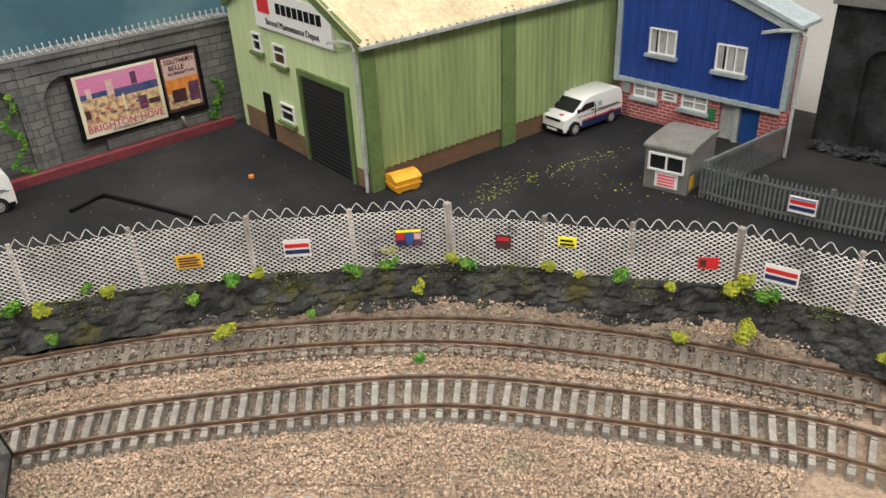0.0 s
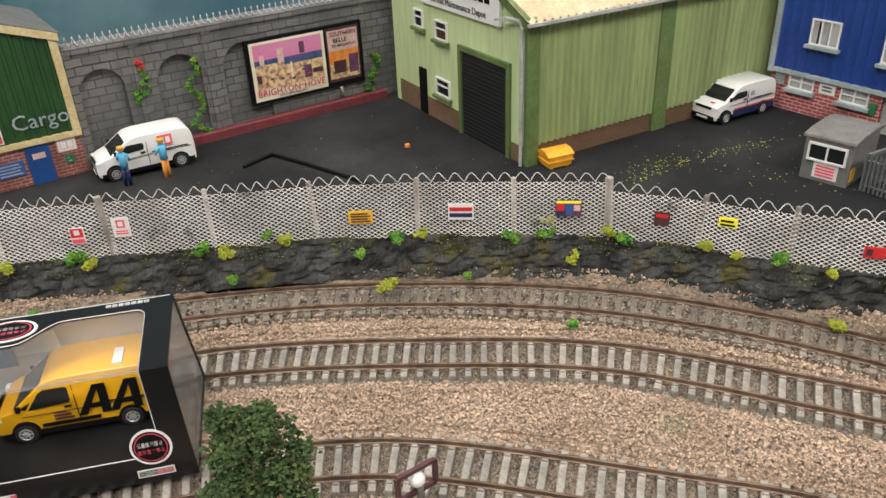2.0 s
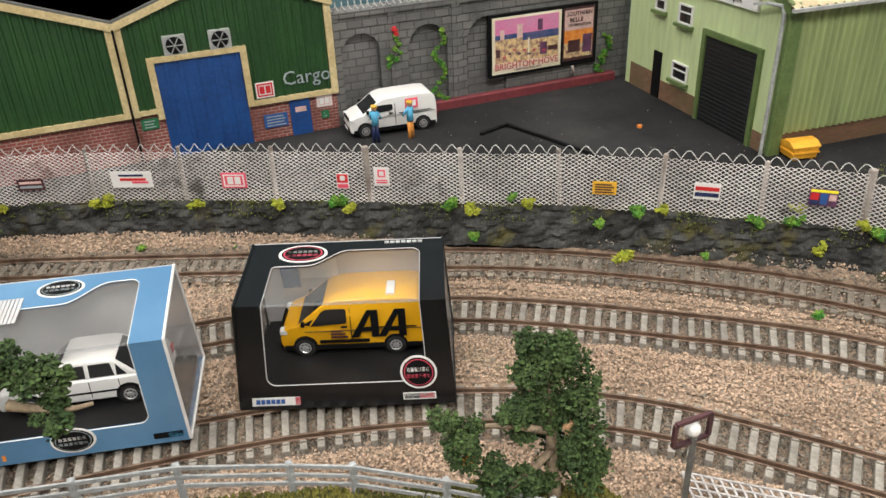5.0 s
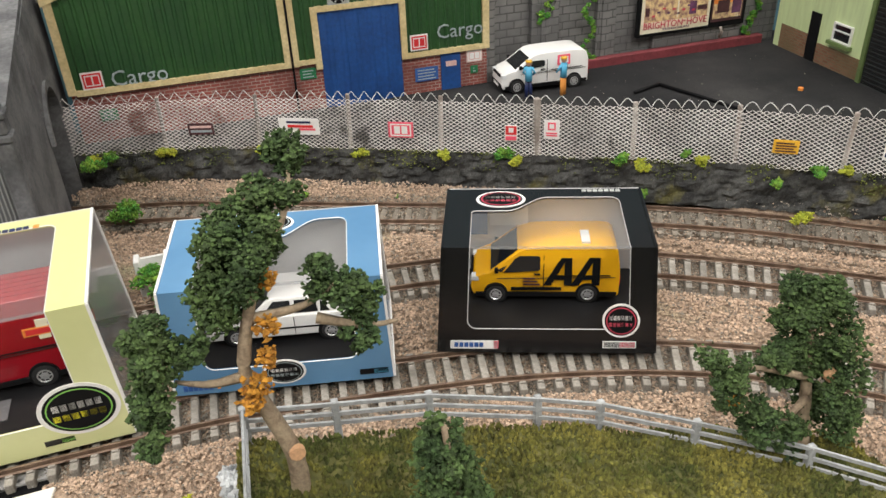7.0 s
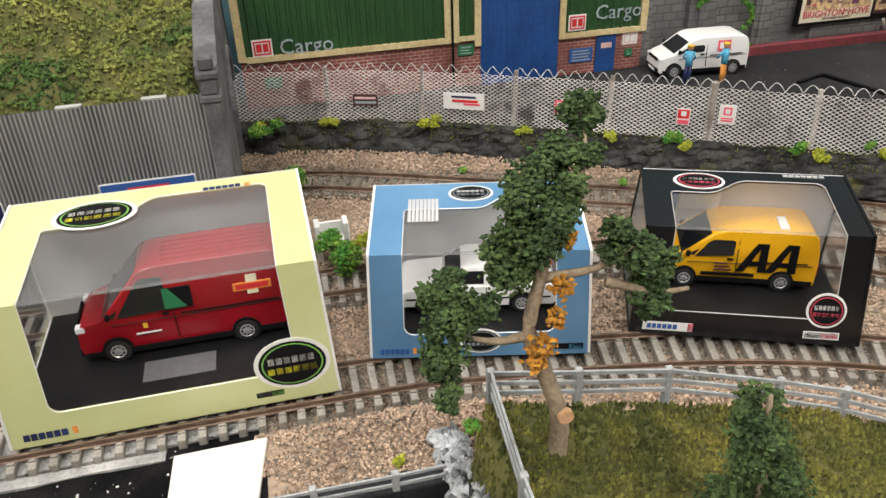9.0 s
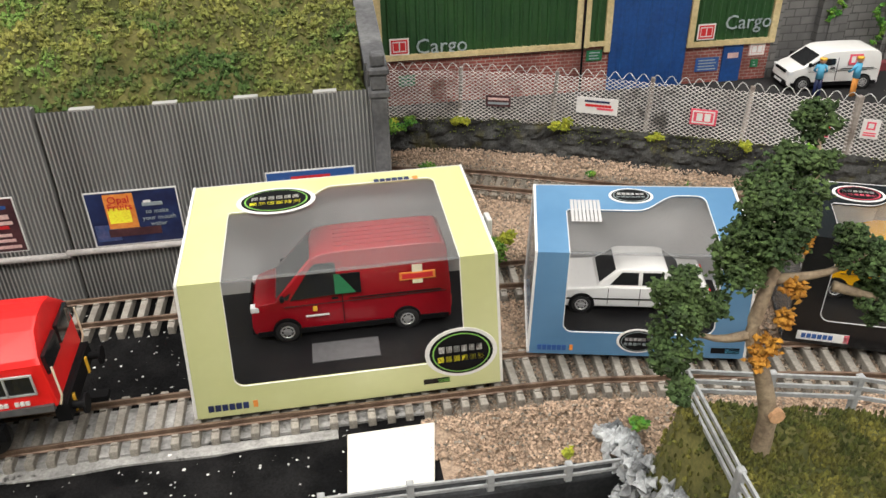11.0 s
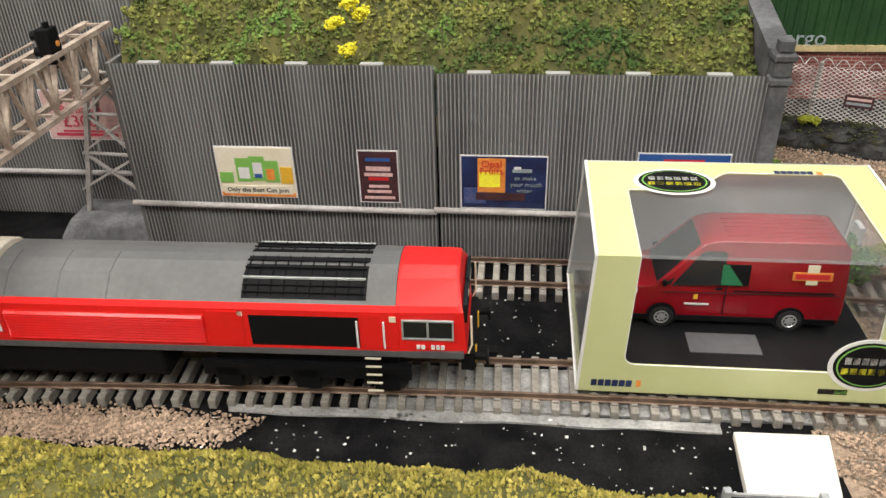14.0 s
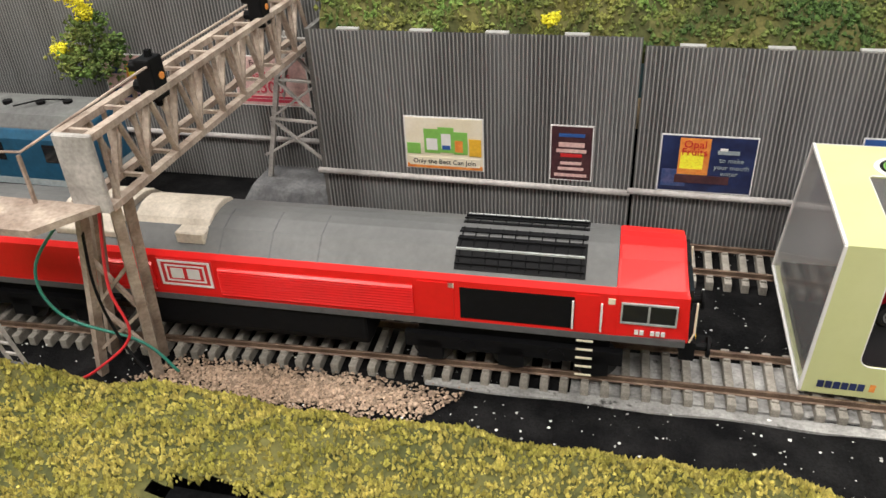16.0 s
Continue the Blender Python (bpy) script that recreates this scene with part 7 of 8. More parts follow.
    # flank fittings, both sides
    for sy in (-1, 1):
        def slab(name, x0, x1, z0, z1, material, proud=0.25, label=""):
            bm = bmesh.new()
            a, b = sorted((sy * 17.0, sy * (17.3 + proud)))
            box(bm, x0, x1, a, b, z0, z1)
            return part(name, bm, material, lo, label)
        slab("radiator_panel", -67, -33, 24.5, 38, BLACK, 0.15, "black radiator intake")
        for x0, x1, name in ((-146, -81, "louvre_panel"), (-196, -168, "louvre_panel")):
            lp = slab(name, x0, x1, 25, 37.6, LOCO_RED, 0.12, "red ribbed louvre panel")
            bm = bmesh.new()
            prism(bm, [(sy * 17.3, 0), (sy * 18.5, 0.02), (sy * 18.5, 0.2), (sy * 17.3, 0.85)], x0 + 0.5, x1 - 0.5, "x")
            me = mesh_of("louvre", bm, LOCO_RED)
            for i in range(10):
                ob = new("louvre", me)
                ob.parent = lp
                ob.location.z = (25.3 + 1.22 * i) * K
        slab("equipment_door", -80, -69, 24, 39.5, LOCO_RED, 0.3)
        slab("crew_door", -32.6, -26, 23.5, 39.5, LOCO_RED, 0.2)
        for x in (-33.4, -25.2):
            bm = bmesh.new()
            tube(bm, [(x, sy * 18.2, 25), (x, sy * 18.4, 30), (x, sy * 18.2, 37)], 0.7, 6)
            part("handrail", bm, WHITE, lo, "white hand rail")
        slab("data_panel", -23.5, -21.5, 36.5, 38.8, CREAM_PRINT, 0.3)
        slab("data_panel", -70.5, -68.8, 37.5, 39.5, CREAM_PRINT, 0.3)
        slab("emblem_plate", -167, -147.5, 27.0, 39.6, RED_SIGN, 0.3, "red emblem plate with white frame")
        for q in ((-166.4, -148.1, 38.2, 39.1), (-166.4, -148.1, 27.5, 28.4), (-166.4, -165.5, 28.4, 38.2), (-149, -148.1, 28.4, 38.2), (-164.2, -150.3, 36.4, 37.1), (-164.2, -150.3, 29.5, 30.2), (-164.2, -163.5, 30.2, 36.4), (-151, -150.3, 30.2, 36.4), (-162.4, -158, 31, 35.6), (-156.6, -152.2, 31, 35.6)):
            slab("emblem_device", *q, WHITE, 0.45)
        bm = bmesh.new()
        for i in range(5):
            bar(bm, (-32, sy * 17, 6 + i * 3.3), (-27, sy * 17, 6 + i * 3.3), 0.5)
        part("step_ladder", bm, CREAM_PRINT, lo, "pale cab steps")
        for x in (-171, -164):
            bm = bmesh.new()
            a, b = sorted((sy * 14.5, sy * 15.3))
            box(bm, x, x + 1.6, a, b, 12, 14.5)
            part("yellow_valve", bm, AMBER_SIGN, lo)
    # roof fittings
    bm = bmesh.new()
    slope = pose(0, 0, 0)
    for sy in (-1, 1):
        prism(bm, [(sy * 15.2, 44.0), (sy * 9.5, 49.75), (sy * 1.5, 51.75), (sy * 1.5, 51.2), (sy * 9, 49.0), (sy * 14.8, 43.2)], -69, -30.5, "x")
    gr = part("radiator_grille", bm, BLACK, lo, "black roof radiator grille")
    for i in range(10):
        x = -68 + i * 4.0
        for sy in (-1, 1):
            bm = bmesh.new()
            tube(bm, [(x, sy * 14.8, 44.7), (x, sy * 9.5, 50.0), (x, sy * 1.5, 52.0)], 0.4, 4)
            part("grille_bar", bm, BLACK, gr)
    for i, (yy, zz) in enumerate(((14, 45.3), (12.2, 47.0), (10.4, 48.8), (7, 50.7), (4, 51.5))):
        for sy in (-1, 1):
            bm = bmesh.new()
            bar(bm, (-69, sy * yy, zz + 0.4), (-31, sy * yy, zz + 0.4), 0.5 if i != 2 else 0.7)
            part("grille_bar", bm, BLACK if i != 2 else PIPE_GREY, gr)
    for x0, x1, half in ((-204, -180, 14.2), (-177, -150, 11.0)):
        bm = bmesh.new()
        prism(bm, [(-half, 44.6), (-half, 47.2), (-half * 0.72, 51.4), (-half * 0.3, 53.8), (0, 54.2), (half * 0.3, 53.8), (half * 0.72, 51.4), (half, 47.2), (half, 44.6)], x0, x1, "x")
        soften(bm, 0.6, 2)
        part("exhaust_cover", bm, EXHAUST, lo, "beige exhaust cover")
    bm = bmesh.new()
    box(bm, -160, -150, -14.2, -8, 44.5, 49.5)
    soften(bm, 0.5, 1)
    part("exhaust_box", bm, EXHAUST, lo)
    # underframe
    bm = bmesh.new()
    prism(bm, [(-13.5, 6.5), (-15.5, 10), (-15.5, 20.4), (15.5, 20.4), (15.5, 10), (13.5, 6.5)], -L / 2 - 38, -L / 2 + 42, "x")
    soften(bm, 0.6, 1)
    part("fuel_tank", bm, BLACK, lo, "black fuel tank")
    for cx in (-52, -L + 52):
        bo = new("bogie")
        bo.parent = lo
        bm = bmesh.new()
        for sy in (-1, 1):
            a, b = sorted((sy * 12.5, sy * 15.0))
            box(bm, cx - 34, cx + 34, a, b, 9, 14)
            for dx in (-26, 0, 26):
                box(bm, cx + dx - 4, cx + dx + 4, a, b + (0.8 if sy > 0 else 0), 4.5, 12)
            for dx in (-14, 14):
                disc(bm, (cx + dx, sy * 14, 11), 2.6, "y", 3, 12)
        box(bm, cx - 30, cx + 30, -12, 12, 12, 20.4)
        part("side_frame", bm, BLACK, bo)
        for dx in (-26, 0, 26):
            for sy in (-1, 1):
                bm = bmesh.new()
                disc(bm, (cx + dx, sy * 9.2, 6.9), 6.9, "y", 2.6, 24)
                part("wheel", bm, TYRE, bo)

    # the body above the frame is squat
    low = lambda z: z if z < 21 * K else 21 * K + (z - 21 * K) * 0.83
    for ob in lo.children_recursive:
        if ob.type == "MESH" and ob.name.startswith("louvre") and ob.location.z > 0:
            ob.location.z = low(ob.location.z)
        elif ob.type == "MESH":
            for v in ob.data.vertices:
                v.co.z = low(v.co.z)


locomotive()


def blue_train():
    tr = thing("blue_locomotive", "old blue locomotive with dusty grey roof on the rear track", "locomotive", at=pose(-0.556, 0.313, 0.0))
    bm = bmesh.new()
    prism(bm, [(-17, 20), (-17, 40), (-15, 44.5), (15, 44.5), (17, 40), (17, 20)], -220, 0, "x")
    soften(bm, 1.2, 2)
    part("body", bm, COACH_BLUE, tr)
    bm = bmesh.new()
    prism(bm, [(-15.3, 44), (-11, 48.8), (-5, 50.6), (0, 51), (5, 50.6), (11, 48.8), (15.3, 44)], -219, -1.5, "x")
    soften(bm, 0.8, 2)
    part("roof", bm, COACH_ROOF, tr)
    for x in (-12, -24, -40, -55):
        bm = bmesh.new()
        disc(bm, (x, -4 + (x % 5), 51), 2.0, "z", 1.8, 10)
        part("roof_vent", bm, BLACK, tr)
    bm = bmesh.new()
    tube(bm, [(-14, 2, 51), (-22, -4, 53), (-34, -8, 51)], 0.7, 6)
    part("roof_cable", bm, BLACK, tr)
    for i in range(6):
        bm = bmesh.new()
        box(bm, -18 - i * 30, -8 - i * 30, -17.4, -16.8, 30, 38)
        part("side_window", bm, DARK_GLASS, tr)
    bm = bmesh.new()
    box(bm, -220, 0, -17.2, 17.2, 18.5, 21.5)
    part("sill", bm, GREY_TRIM, tr)
    bm = bmesh.new()
    box(bm, -90, -15, -14, 14, 0.2, 18.5)
    part("bogie", bm, BLACK, tr)


blue_train()


# ---- signal gantry ----
def gantry():
    g = thing("signal_gantry", "weathered brown lattice signal gantry spanning the tracks", "gantry")
    xa, xb, y0, y1, z0, z1 = -479.5, -470, 203, 354, 68, 89
    for x in (xa, xb):
        for z in (z0, z1):
            bm = bmesh.new()
            bar(bm, (x, y0, z), (x, y1, z), 2.6, 2.0)
            part("chord", bm, GANTRY, g)
        n = 9
        for i in range(n):
            ya, yb = y0 + 4 + (y1 - y0 - 8) * i / n, y0 + 4 + (y1 - y0 - 8) * (i + 1) / n
            ym = (ya + yb) / 2
            for p, q, wide in (((x - 0.5, ya, z0 + 0.6), (x - 0.5, ym, z1 - 0.6), 2.3), ((x + 0.5, ym, z1 - 0.6), (x + 0.5, yb, z0 + 0.6), 2.1), ((x + 0.13, ya, z0 + 0.4), (x + 0.13, ya, z1 - 0.4), 1.8)):
                bm = bmesh.new()
                bar(bm, p, q, wide, wide * 0.62, 6)
                part("lattice_bar", bm, GANTRY, g)
    for i in range(10):
        y = y0 + 3 + (y1 - y0 - 6) * i / 9
        for z in (z0, z1):
            bm = bmesh.new()
            bar(bm, (xa + 0.3, y + 0.7, z + 0.15), (xb - 0.3, y + 0.7, z + 0.15), 1.4, 1.1)
            part("cross_bar", bm, GANTRY, g)
    bm = bmesh.new()
    box(bm, xa - 1, xb + 1, y0 - 1.5, y0 + 0.5, z0 - 1, z1 + 1)
    soften(bm, 0.4, 1)
    part("end_plate", bm, GANTRY_GREY, g, "pale end plate")
    bm = bmesh.new()
    prism(bm, [(-540, 186), (xa - 3, 186), (xa + 8, 202), (-540, 202)], 67.5, 69.5, "z")
    part("platform", bm, GANTRY, g, "narrow walkway platform")
    for i in range(4):
        bm = bmesh.new()
        bar(bm, (-536 + i * 15, 200, 69), (-536 + i * 15, 200, 84), 0.9)
        part("stanchion", bm, GANTRY, g)
    bm = bmesh.new()
    tube(bm, [(-540, 200, 84), (-510, 200, 84), (-490, 200, 85), (xb, 230, 97), (xb, 300, 97)], 0.8, 6)
    part("handrail", bm, GANTRY, g)
    # front tower
    for (fx, fy), (tx, ty) in (((-483, 217), (-471, 206)), ((-503, 214), (-482, 206)), ((-487, 227), (-471, 212)), ((-506, 225), (-482, 212))):
        bm = bmesh.new()
        bar(bm, (fx, fy, -6), (tx, ty, z0), 3.0, 2.6)
        part("leg", bm, GANTRY, g)
    for a, b in (((-481, 215, 6), (-494, 212, 26)), ((-499, 213, 6), (-477, 212, 26)), ((-478, 212, 26), (-489, 210, 46)), ((-493, 211, 26), (-474, 209, 46))):
        bm = bmesh.new()
        bar(bm, a, b, 1.5, 1.0)
        part("leg_brace", bm, GANTRY, g)
    # ladder at the platform
    bm = bmesh.new()
    for dx in (0, 6):
        bar(bm, (-529 + dx, 206, -6), (-535 + dx, 196, 66), 1.3)
    part("ladder_rail", bm, GANTRY_GREY, g)
    for i in range(14):
        z = -3 + 5 * i
        u = (z + 6) / 72
        bm = bmesh.new()
        bar(bm, (-529 - 6 * u, 206 - 10 * u, z), (-523 - 6 * u, 206 - 10 * u, z), 0.8)
        part("rung", bm, GANTRY_GREY, g)
    # rear tower
    feet = ((-500, 350), (-468, 346), (-500, 365), (-468, 361))
    tops = ((-484, 351), (-467, 350), (-484, 358), (-467, 357))
    for (fx, fy), (tx, ty) in zip(feet, tops):
        bm = bmesh.new()
        bar(bm, (fx, fy, 0), (tx, ty, z0 + 2), 2.6, 2.0)
        part("leg", bm, GANTRY_GREY, g)
    for k in range(3):
        u0, u1 = k / 3, (k + 1) / 3
        l = lambda u: (-500 + 16 * u, 350 + 1 * u, 13 + 56 * u)
        r = lambda u: (-468 + 1 * u, 346 + 4 * u, 13 + 56 * u)
        for a, b in ((l(u0), r(u1)), (r(u0), l(u1)), (l(u1), r(u1))):
            bm = bmesh.new()
            bar(bm, a, b, 1.6, 1.0)
            part("leg_brace", bm, GANTRY_GREY, g)
    bm = bmesh.new()
    prism(bm, [(-510, 336), (-478, 331), (-464, 337), (-463, 361), (-510, 361)], -7, 2, "z")
    for v in bm.verts:
        if v.co.z > 0:
            v.co.x = -0.485 + (v.co.x + 0.485) * 0.8
            v.co.y += 0.005
    soften(bm, 2.0, 3)
    part("footing", bm, CONCRETE, g, "worn stone footing")
    for y in (238, 312):
        s = new("signal_head")
        s.parent = g
        s["label"] = "black colour-light signal head"
        bm = bmesh.new()
        box(bm, -474.5, -469, y - 3.6, y + 3.6, 86, 99)
        soften(bm, 0.8, 2)
        part("housing", bm, BLACK, s)
        bm = bmesh.new()
        for z in (96, 90):
            tube(bm, [(-477.5, y, z), (-474, y, z)], 3.6, 10)
        part("hood", bm, BLACK, s)
        bm = bmesh.new()
        bar(bm, (-471, y, 84), (-471, y, 101), 1.6)
        part("bracket", bm, BLACK, s)
        bm = bmesh.new()
        disc(bm, (-468.8, y + 1, 93), 1.1, "x", 0.5, 10)
        part("lens", bm, ORANGE, s, "dull orange lens")
    for pts, m, lab in (([(-478, 208, 66), (-480, 204, 40), (-478, 204, 22), (-490, 200, 10), (-500, 198, 4)], WIRE_RED, "red flex hanging from the gantry"),
                        ([(-486, 206, 66), (-502, 202, 45), (-498, 202, 28), (-478, 208, 16), (-468, 210, 2)], WIRE_GREEN, "dark green flex hanging from the gantry"),
                        ([(-484, 207, 66), (-485, 204, 40), (-482, 204, 20), (-474, 203, 6)], BLACK, "black flex hanging from the gantry")):
        bm = bmesh.new()
        tube(bm, [tuple(p) for p in spline(pts, 2.5)], 1.0, 6)
        tagged(part("hanging_flex", bm, m, None, "", True), lab, "cable", "hanging cables")


gantry()


# ---- posters on the steel fence ----
def poster(label, x0, x1, z0, z1, y, shapes, ground, words=(), border=None, lean=0.0):
    p = thing("poster", label, "poster", "fence posters")
    bm = bmesh.new()
    box(bm, x0, x1, y - 0.5, y, z0, z1)
    part("border", bm, border or WHITE, p)
    bm = bmesh.new()
    box(bm, x0 + 0.5, x1 - 0.5, y - 0.62, y - 0.4, z0 + 0.5, z1 - 0.5)
    part("print", bm, ground, p)
    for k, (a0, a1, b0, b1, m) in enumerate(shapes):
        bm = bmesh.new()
        w, h = x1 - x0, z1 - z0
        box(bm, x0 + w * a0, x0 + w * a1, y - 0.8 - 0.03 * k, y - 0.55, z0 + h * b0, z0 + h * b1)
        part("printed_shape", bm, m, p)
    for body, u, v, size, m, sq in words:
        letters("lettering", body, size, m, facing("y", x0 + (x1 - x0) * u, y - 1.2, z0 + (z1 - z0) * v), p, 0.08, squeeze=sq)


Y = 330.6
poster("bright poster of green bottles with orange caption band", -424.5, -391, 21.5, 45, Y,
       [(0.02, 0.98, 0.5, 0.98, CREAM_PRINT), (0.25, 0.45, 0.32, 0.78, LIME_PRINT), (0.28, 0.42, 0.38, 0.60, WHITE), (0.43, 0.63, 0.34, 0.82, LIME_PRINT), (0.47, 0.59, 0.42, 0.7, WHITE), (0.62, 0.8, 0.32, 0.74, LIME_PRINT), (0.64, 0.74, 0.36, 0.58, ORANGE), (0.48, 0.58, 0.40, 0.48, BLUE_SIGN), (0.02, 0.98, 0.03, 0.1, ORANGE), (0.05, 0.95, 0.08, 0.24, CREAM_PRINT), (0.03, 0.2, 0.3, 0.5, LIME_PRINT), (0.82, 0.97, 0.3, 0.62, AMBER_SIGN)],
       CREAM_PRINT, [("Only the Best Can Join", 0.5, 0.16, 2.9, BLACK, 1.0)])
poster("dark maroon poster with pale bars of print", -364, -347, 20.3, 44.3, Y,
       [(0.2, 0.8, 0.80, 0.86, BLUE_SIGN), (0.2, 0.8, 0.62, 0.70, PALE_PINK), (0.15, 0.85, 0.52, 0.58, PALE_PINK), (0.25, 0.75, 0.44, 0.50, RED_SIGN), (0.25, 0.75, 0.30, 0.35, PALE_PINK), (0.2, 0.8, 0.20, 0.25, PALE_PINK), (0.12, 0.88, 0.08, 0.13, PALE_PINK)], MAROON)
poster("navy poster of an orange sweet packet", -321.5, -286, 18.8, 43, Y,
       [(0.04, 0.30, 0.1, 0.4, SEA), (0.20, 0.52, 0.32, 0.95, ORANGE), (0.22, 0.46, 0.42, 0.7, FLOWER), (0.18, 0.75, 0.17, 0.31, MAROON), (0.6, 0.82, 0.7, 0.76, GREY_TRIM), (0.62, 0.7, 0.76, 0.80, WHITE)],
       NAVY, [("Opal", 0.36, 0.85, 4.4, RED_SIGN, 1.0), ("Fruits", 0.36, 0.72, 4.2, RED_SIGN, 1.0), ("to make", 0.75, 0.60, 2.7, GREY_TRIM, 1.0), ("your mouth", 0.76, 0.48, 2.7, GREY_TRIM, 1.0), ("water", 0.74, 0.37, 2.7, GREY_TRIM, 1.0)])
poster("blue poster with red and white label", -251, -215, 20, 45.3, Y, [(0.28, 0.72, 0.55, 0.9, RED_SIGN), (0.32, 0.68, 0.68, 0.82, WHITE), (0.1, 0.9, 0.1, 0.4, SEA)], BLUE_SIGN)
Y = 360.6
poster("pale pink travel poster with red print", -515, -478, 33.5, 57.5, Y,
       [(0.1, 0.9, 0.08, 0.14, PINK_PRINT), (0.2, 0.8, 0.16, 0.2, PINK_PRINT)], PALE_PINK, [("Fundamental", 0.5, 0.86, 4.0, MAROON, 0.9), ("Barbados", 0.5, 0.62, 5.4, PINK_PRINT, 1.0), ("£300", 0.45, 0.38, 8.2, PINK_PRINT, 1.0)])
poster("pale poster with a yellow picture block", -584, -553, 32, 56, Y,
       [(0.4, 0.8, 0.5, 0.85, ORANGE), (0.44, 0.76, 0.55, 0.72, FLOWER), (0.1, 0.9, 0.22, 0.32, NAVY), (0.1, 0.7, 0.1, 0.17, NAVY), (0.1, 0.3, 0.6, 0.75, NAVY)], PALE_PINK)


# ---- billboard on the stone wall ----
def billboard():
    b = thing("billboard", "black-framed billboard with seaside railway posters on the wall", "billboard")
    Y = 452.6
    bm = bmesh.new()
    box(bm, 136.5, 216, Y, 455.5, 37.0, 77)
    part("frame", bm, BLACK, b)

    def pic(name, x0, x1, z0, z1, k, m):
        bm = bmesh.new()
        box(bm, x0, x1, Y - 0.25 - 0.06 * k, Y + 0.2, z0, z1)
        return part(name, bm, m, b)
    pic("poster_sheet", 138.5, 188.5, 39.0, 75, 1, CREAM_PRINT)
    pic("sky", 140.5, 186.5, 63.5, 73.5, 2, PINK_SKY)
    pic("sea", 160, 186.5, 57.5, 63.5, 2, SEA)
    pic("sea", 140.5, 160, 61, 64, 3, SEA)
    pic("beach", 140.5, 186.5, 46, 58.8, 3, SAND)
    pic("beach", 140.5, 160, 58, 61, 4, SAND)
    pic("town_block", 144, 147, 61, 67, 4, PALE_PINK)
    pic("town_block", 156, 160, 61, 69.5, 4, PALE_PINK)
    pic("town_block", 171, 174.5, 64, 71, 4, PURPLE)
    pic("town_block", 173, 178, 48, 56, 4, PURPLE)
    pic("bather_shape", 179, 186, 50, 53, 4, MAROON)
    pic("bather_shape", 141, 144, 50, 55, 4, MAROON)
    pic("bather_shape", 164, 165, 47, 60, 5, CREAM_PRINT)
    for i in range(9):
        pic("bather_shape", 146 + i * 3.6, 148.2 + i * 3.6, 49 + (i * 7 % 5), 50.2 + (i * 7 % 5), 5, PURPLE if i % 2 else PINK_PRINT)
    letters("lettering", "BRIGHTON", 6.0, PINK_PRINT, facing("y", 154.5, Y - 0.8, 43.6), b, 0.1, squeeze=0.95)
    letters("lettering", "AND", 1.6, PINK_PRINT, facing("y", 169.5, Y - 0.8, 44.4), b, 0.1)
    letters("lettering", "HOVE", 6.0, PINK_PRINT, facing("y", 179, Y - 0.8, 43.6), b, 0.1, squeeze=0.95)
    letters("lettering", "SOUTHERN RAILWAY", 2.0, PURPLE, facing("y", 164, Y - 0.8, 40.6), b, 0.1)
    pic("poster_sheet", 190, 213.5, 40.5, 75, 1, MAROON)
    pic("picture", 191, 212.5, 42.5, 56, 2, SAND)
    pic("picture", 191, 212.5, 52, 62, 3, ORANGE)
    pic("picture", 194, 203, 46, 54, 4, MAROON)
    pic("picture", 205, 212, 45, 57, 4, PURPLE)
    pic("headline_panel", 191, 212.5, 60.5, 73.5, 4, PALE_PINK)
    letters("lettering", "SOUTHERN", 4.0, BLACK, facing("y", 201.8, Y - 0.8, 71), b, 0.1, squeeze=0.92)
    letters("lettering", "BELLE", 4.0, BLACK, facing("y", 199.5, Y - 0.8, 67), b, 0.1)
    letters("lettering", "TO BRIGHTON", 2.6, BLACK, facing("y", 202, Y - 0.8, 63.7), b, 0.1)
    letters("lettering", "12", 3.2, CREAM_PRINT, facing("y", 209, Y - 0.8, 43.5), b, 0.1)


billboard()


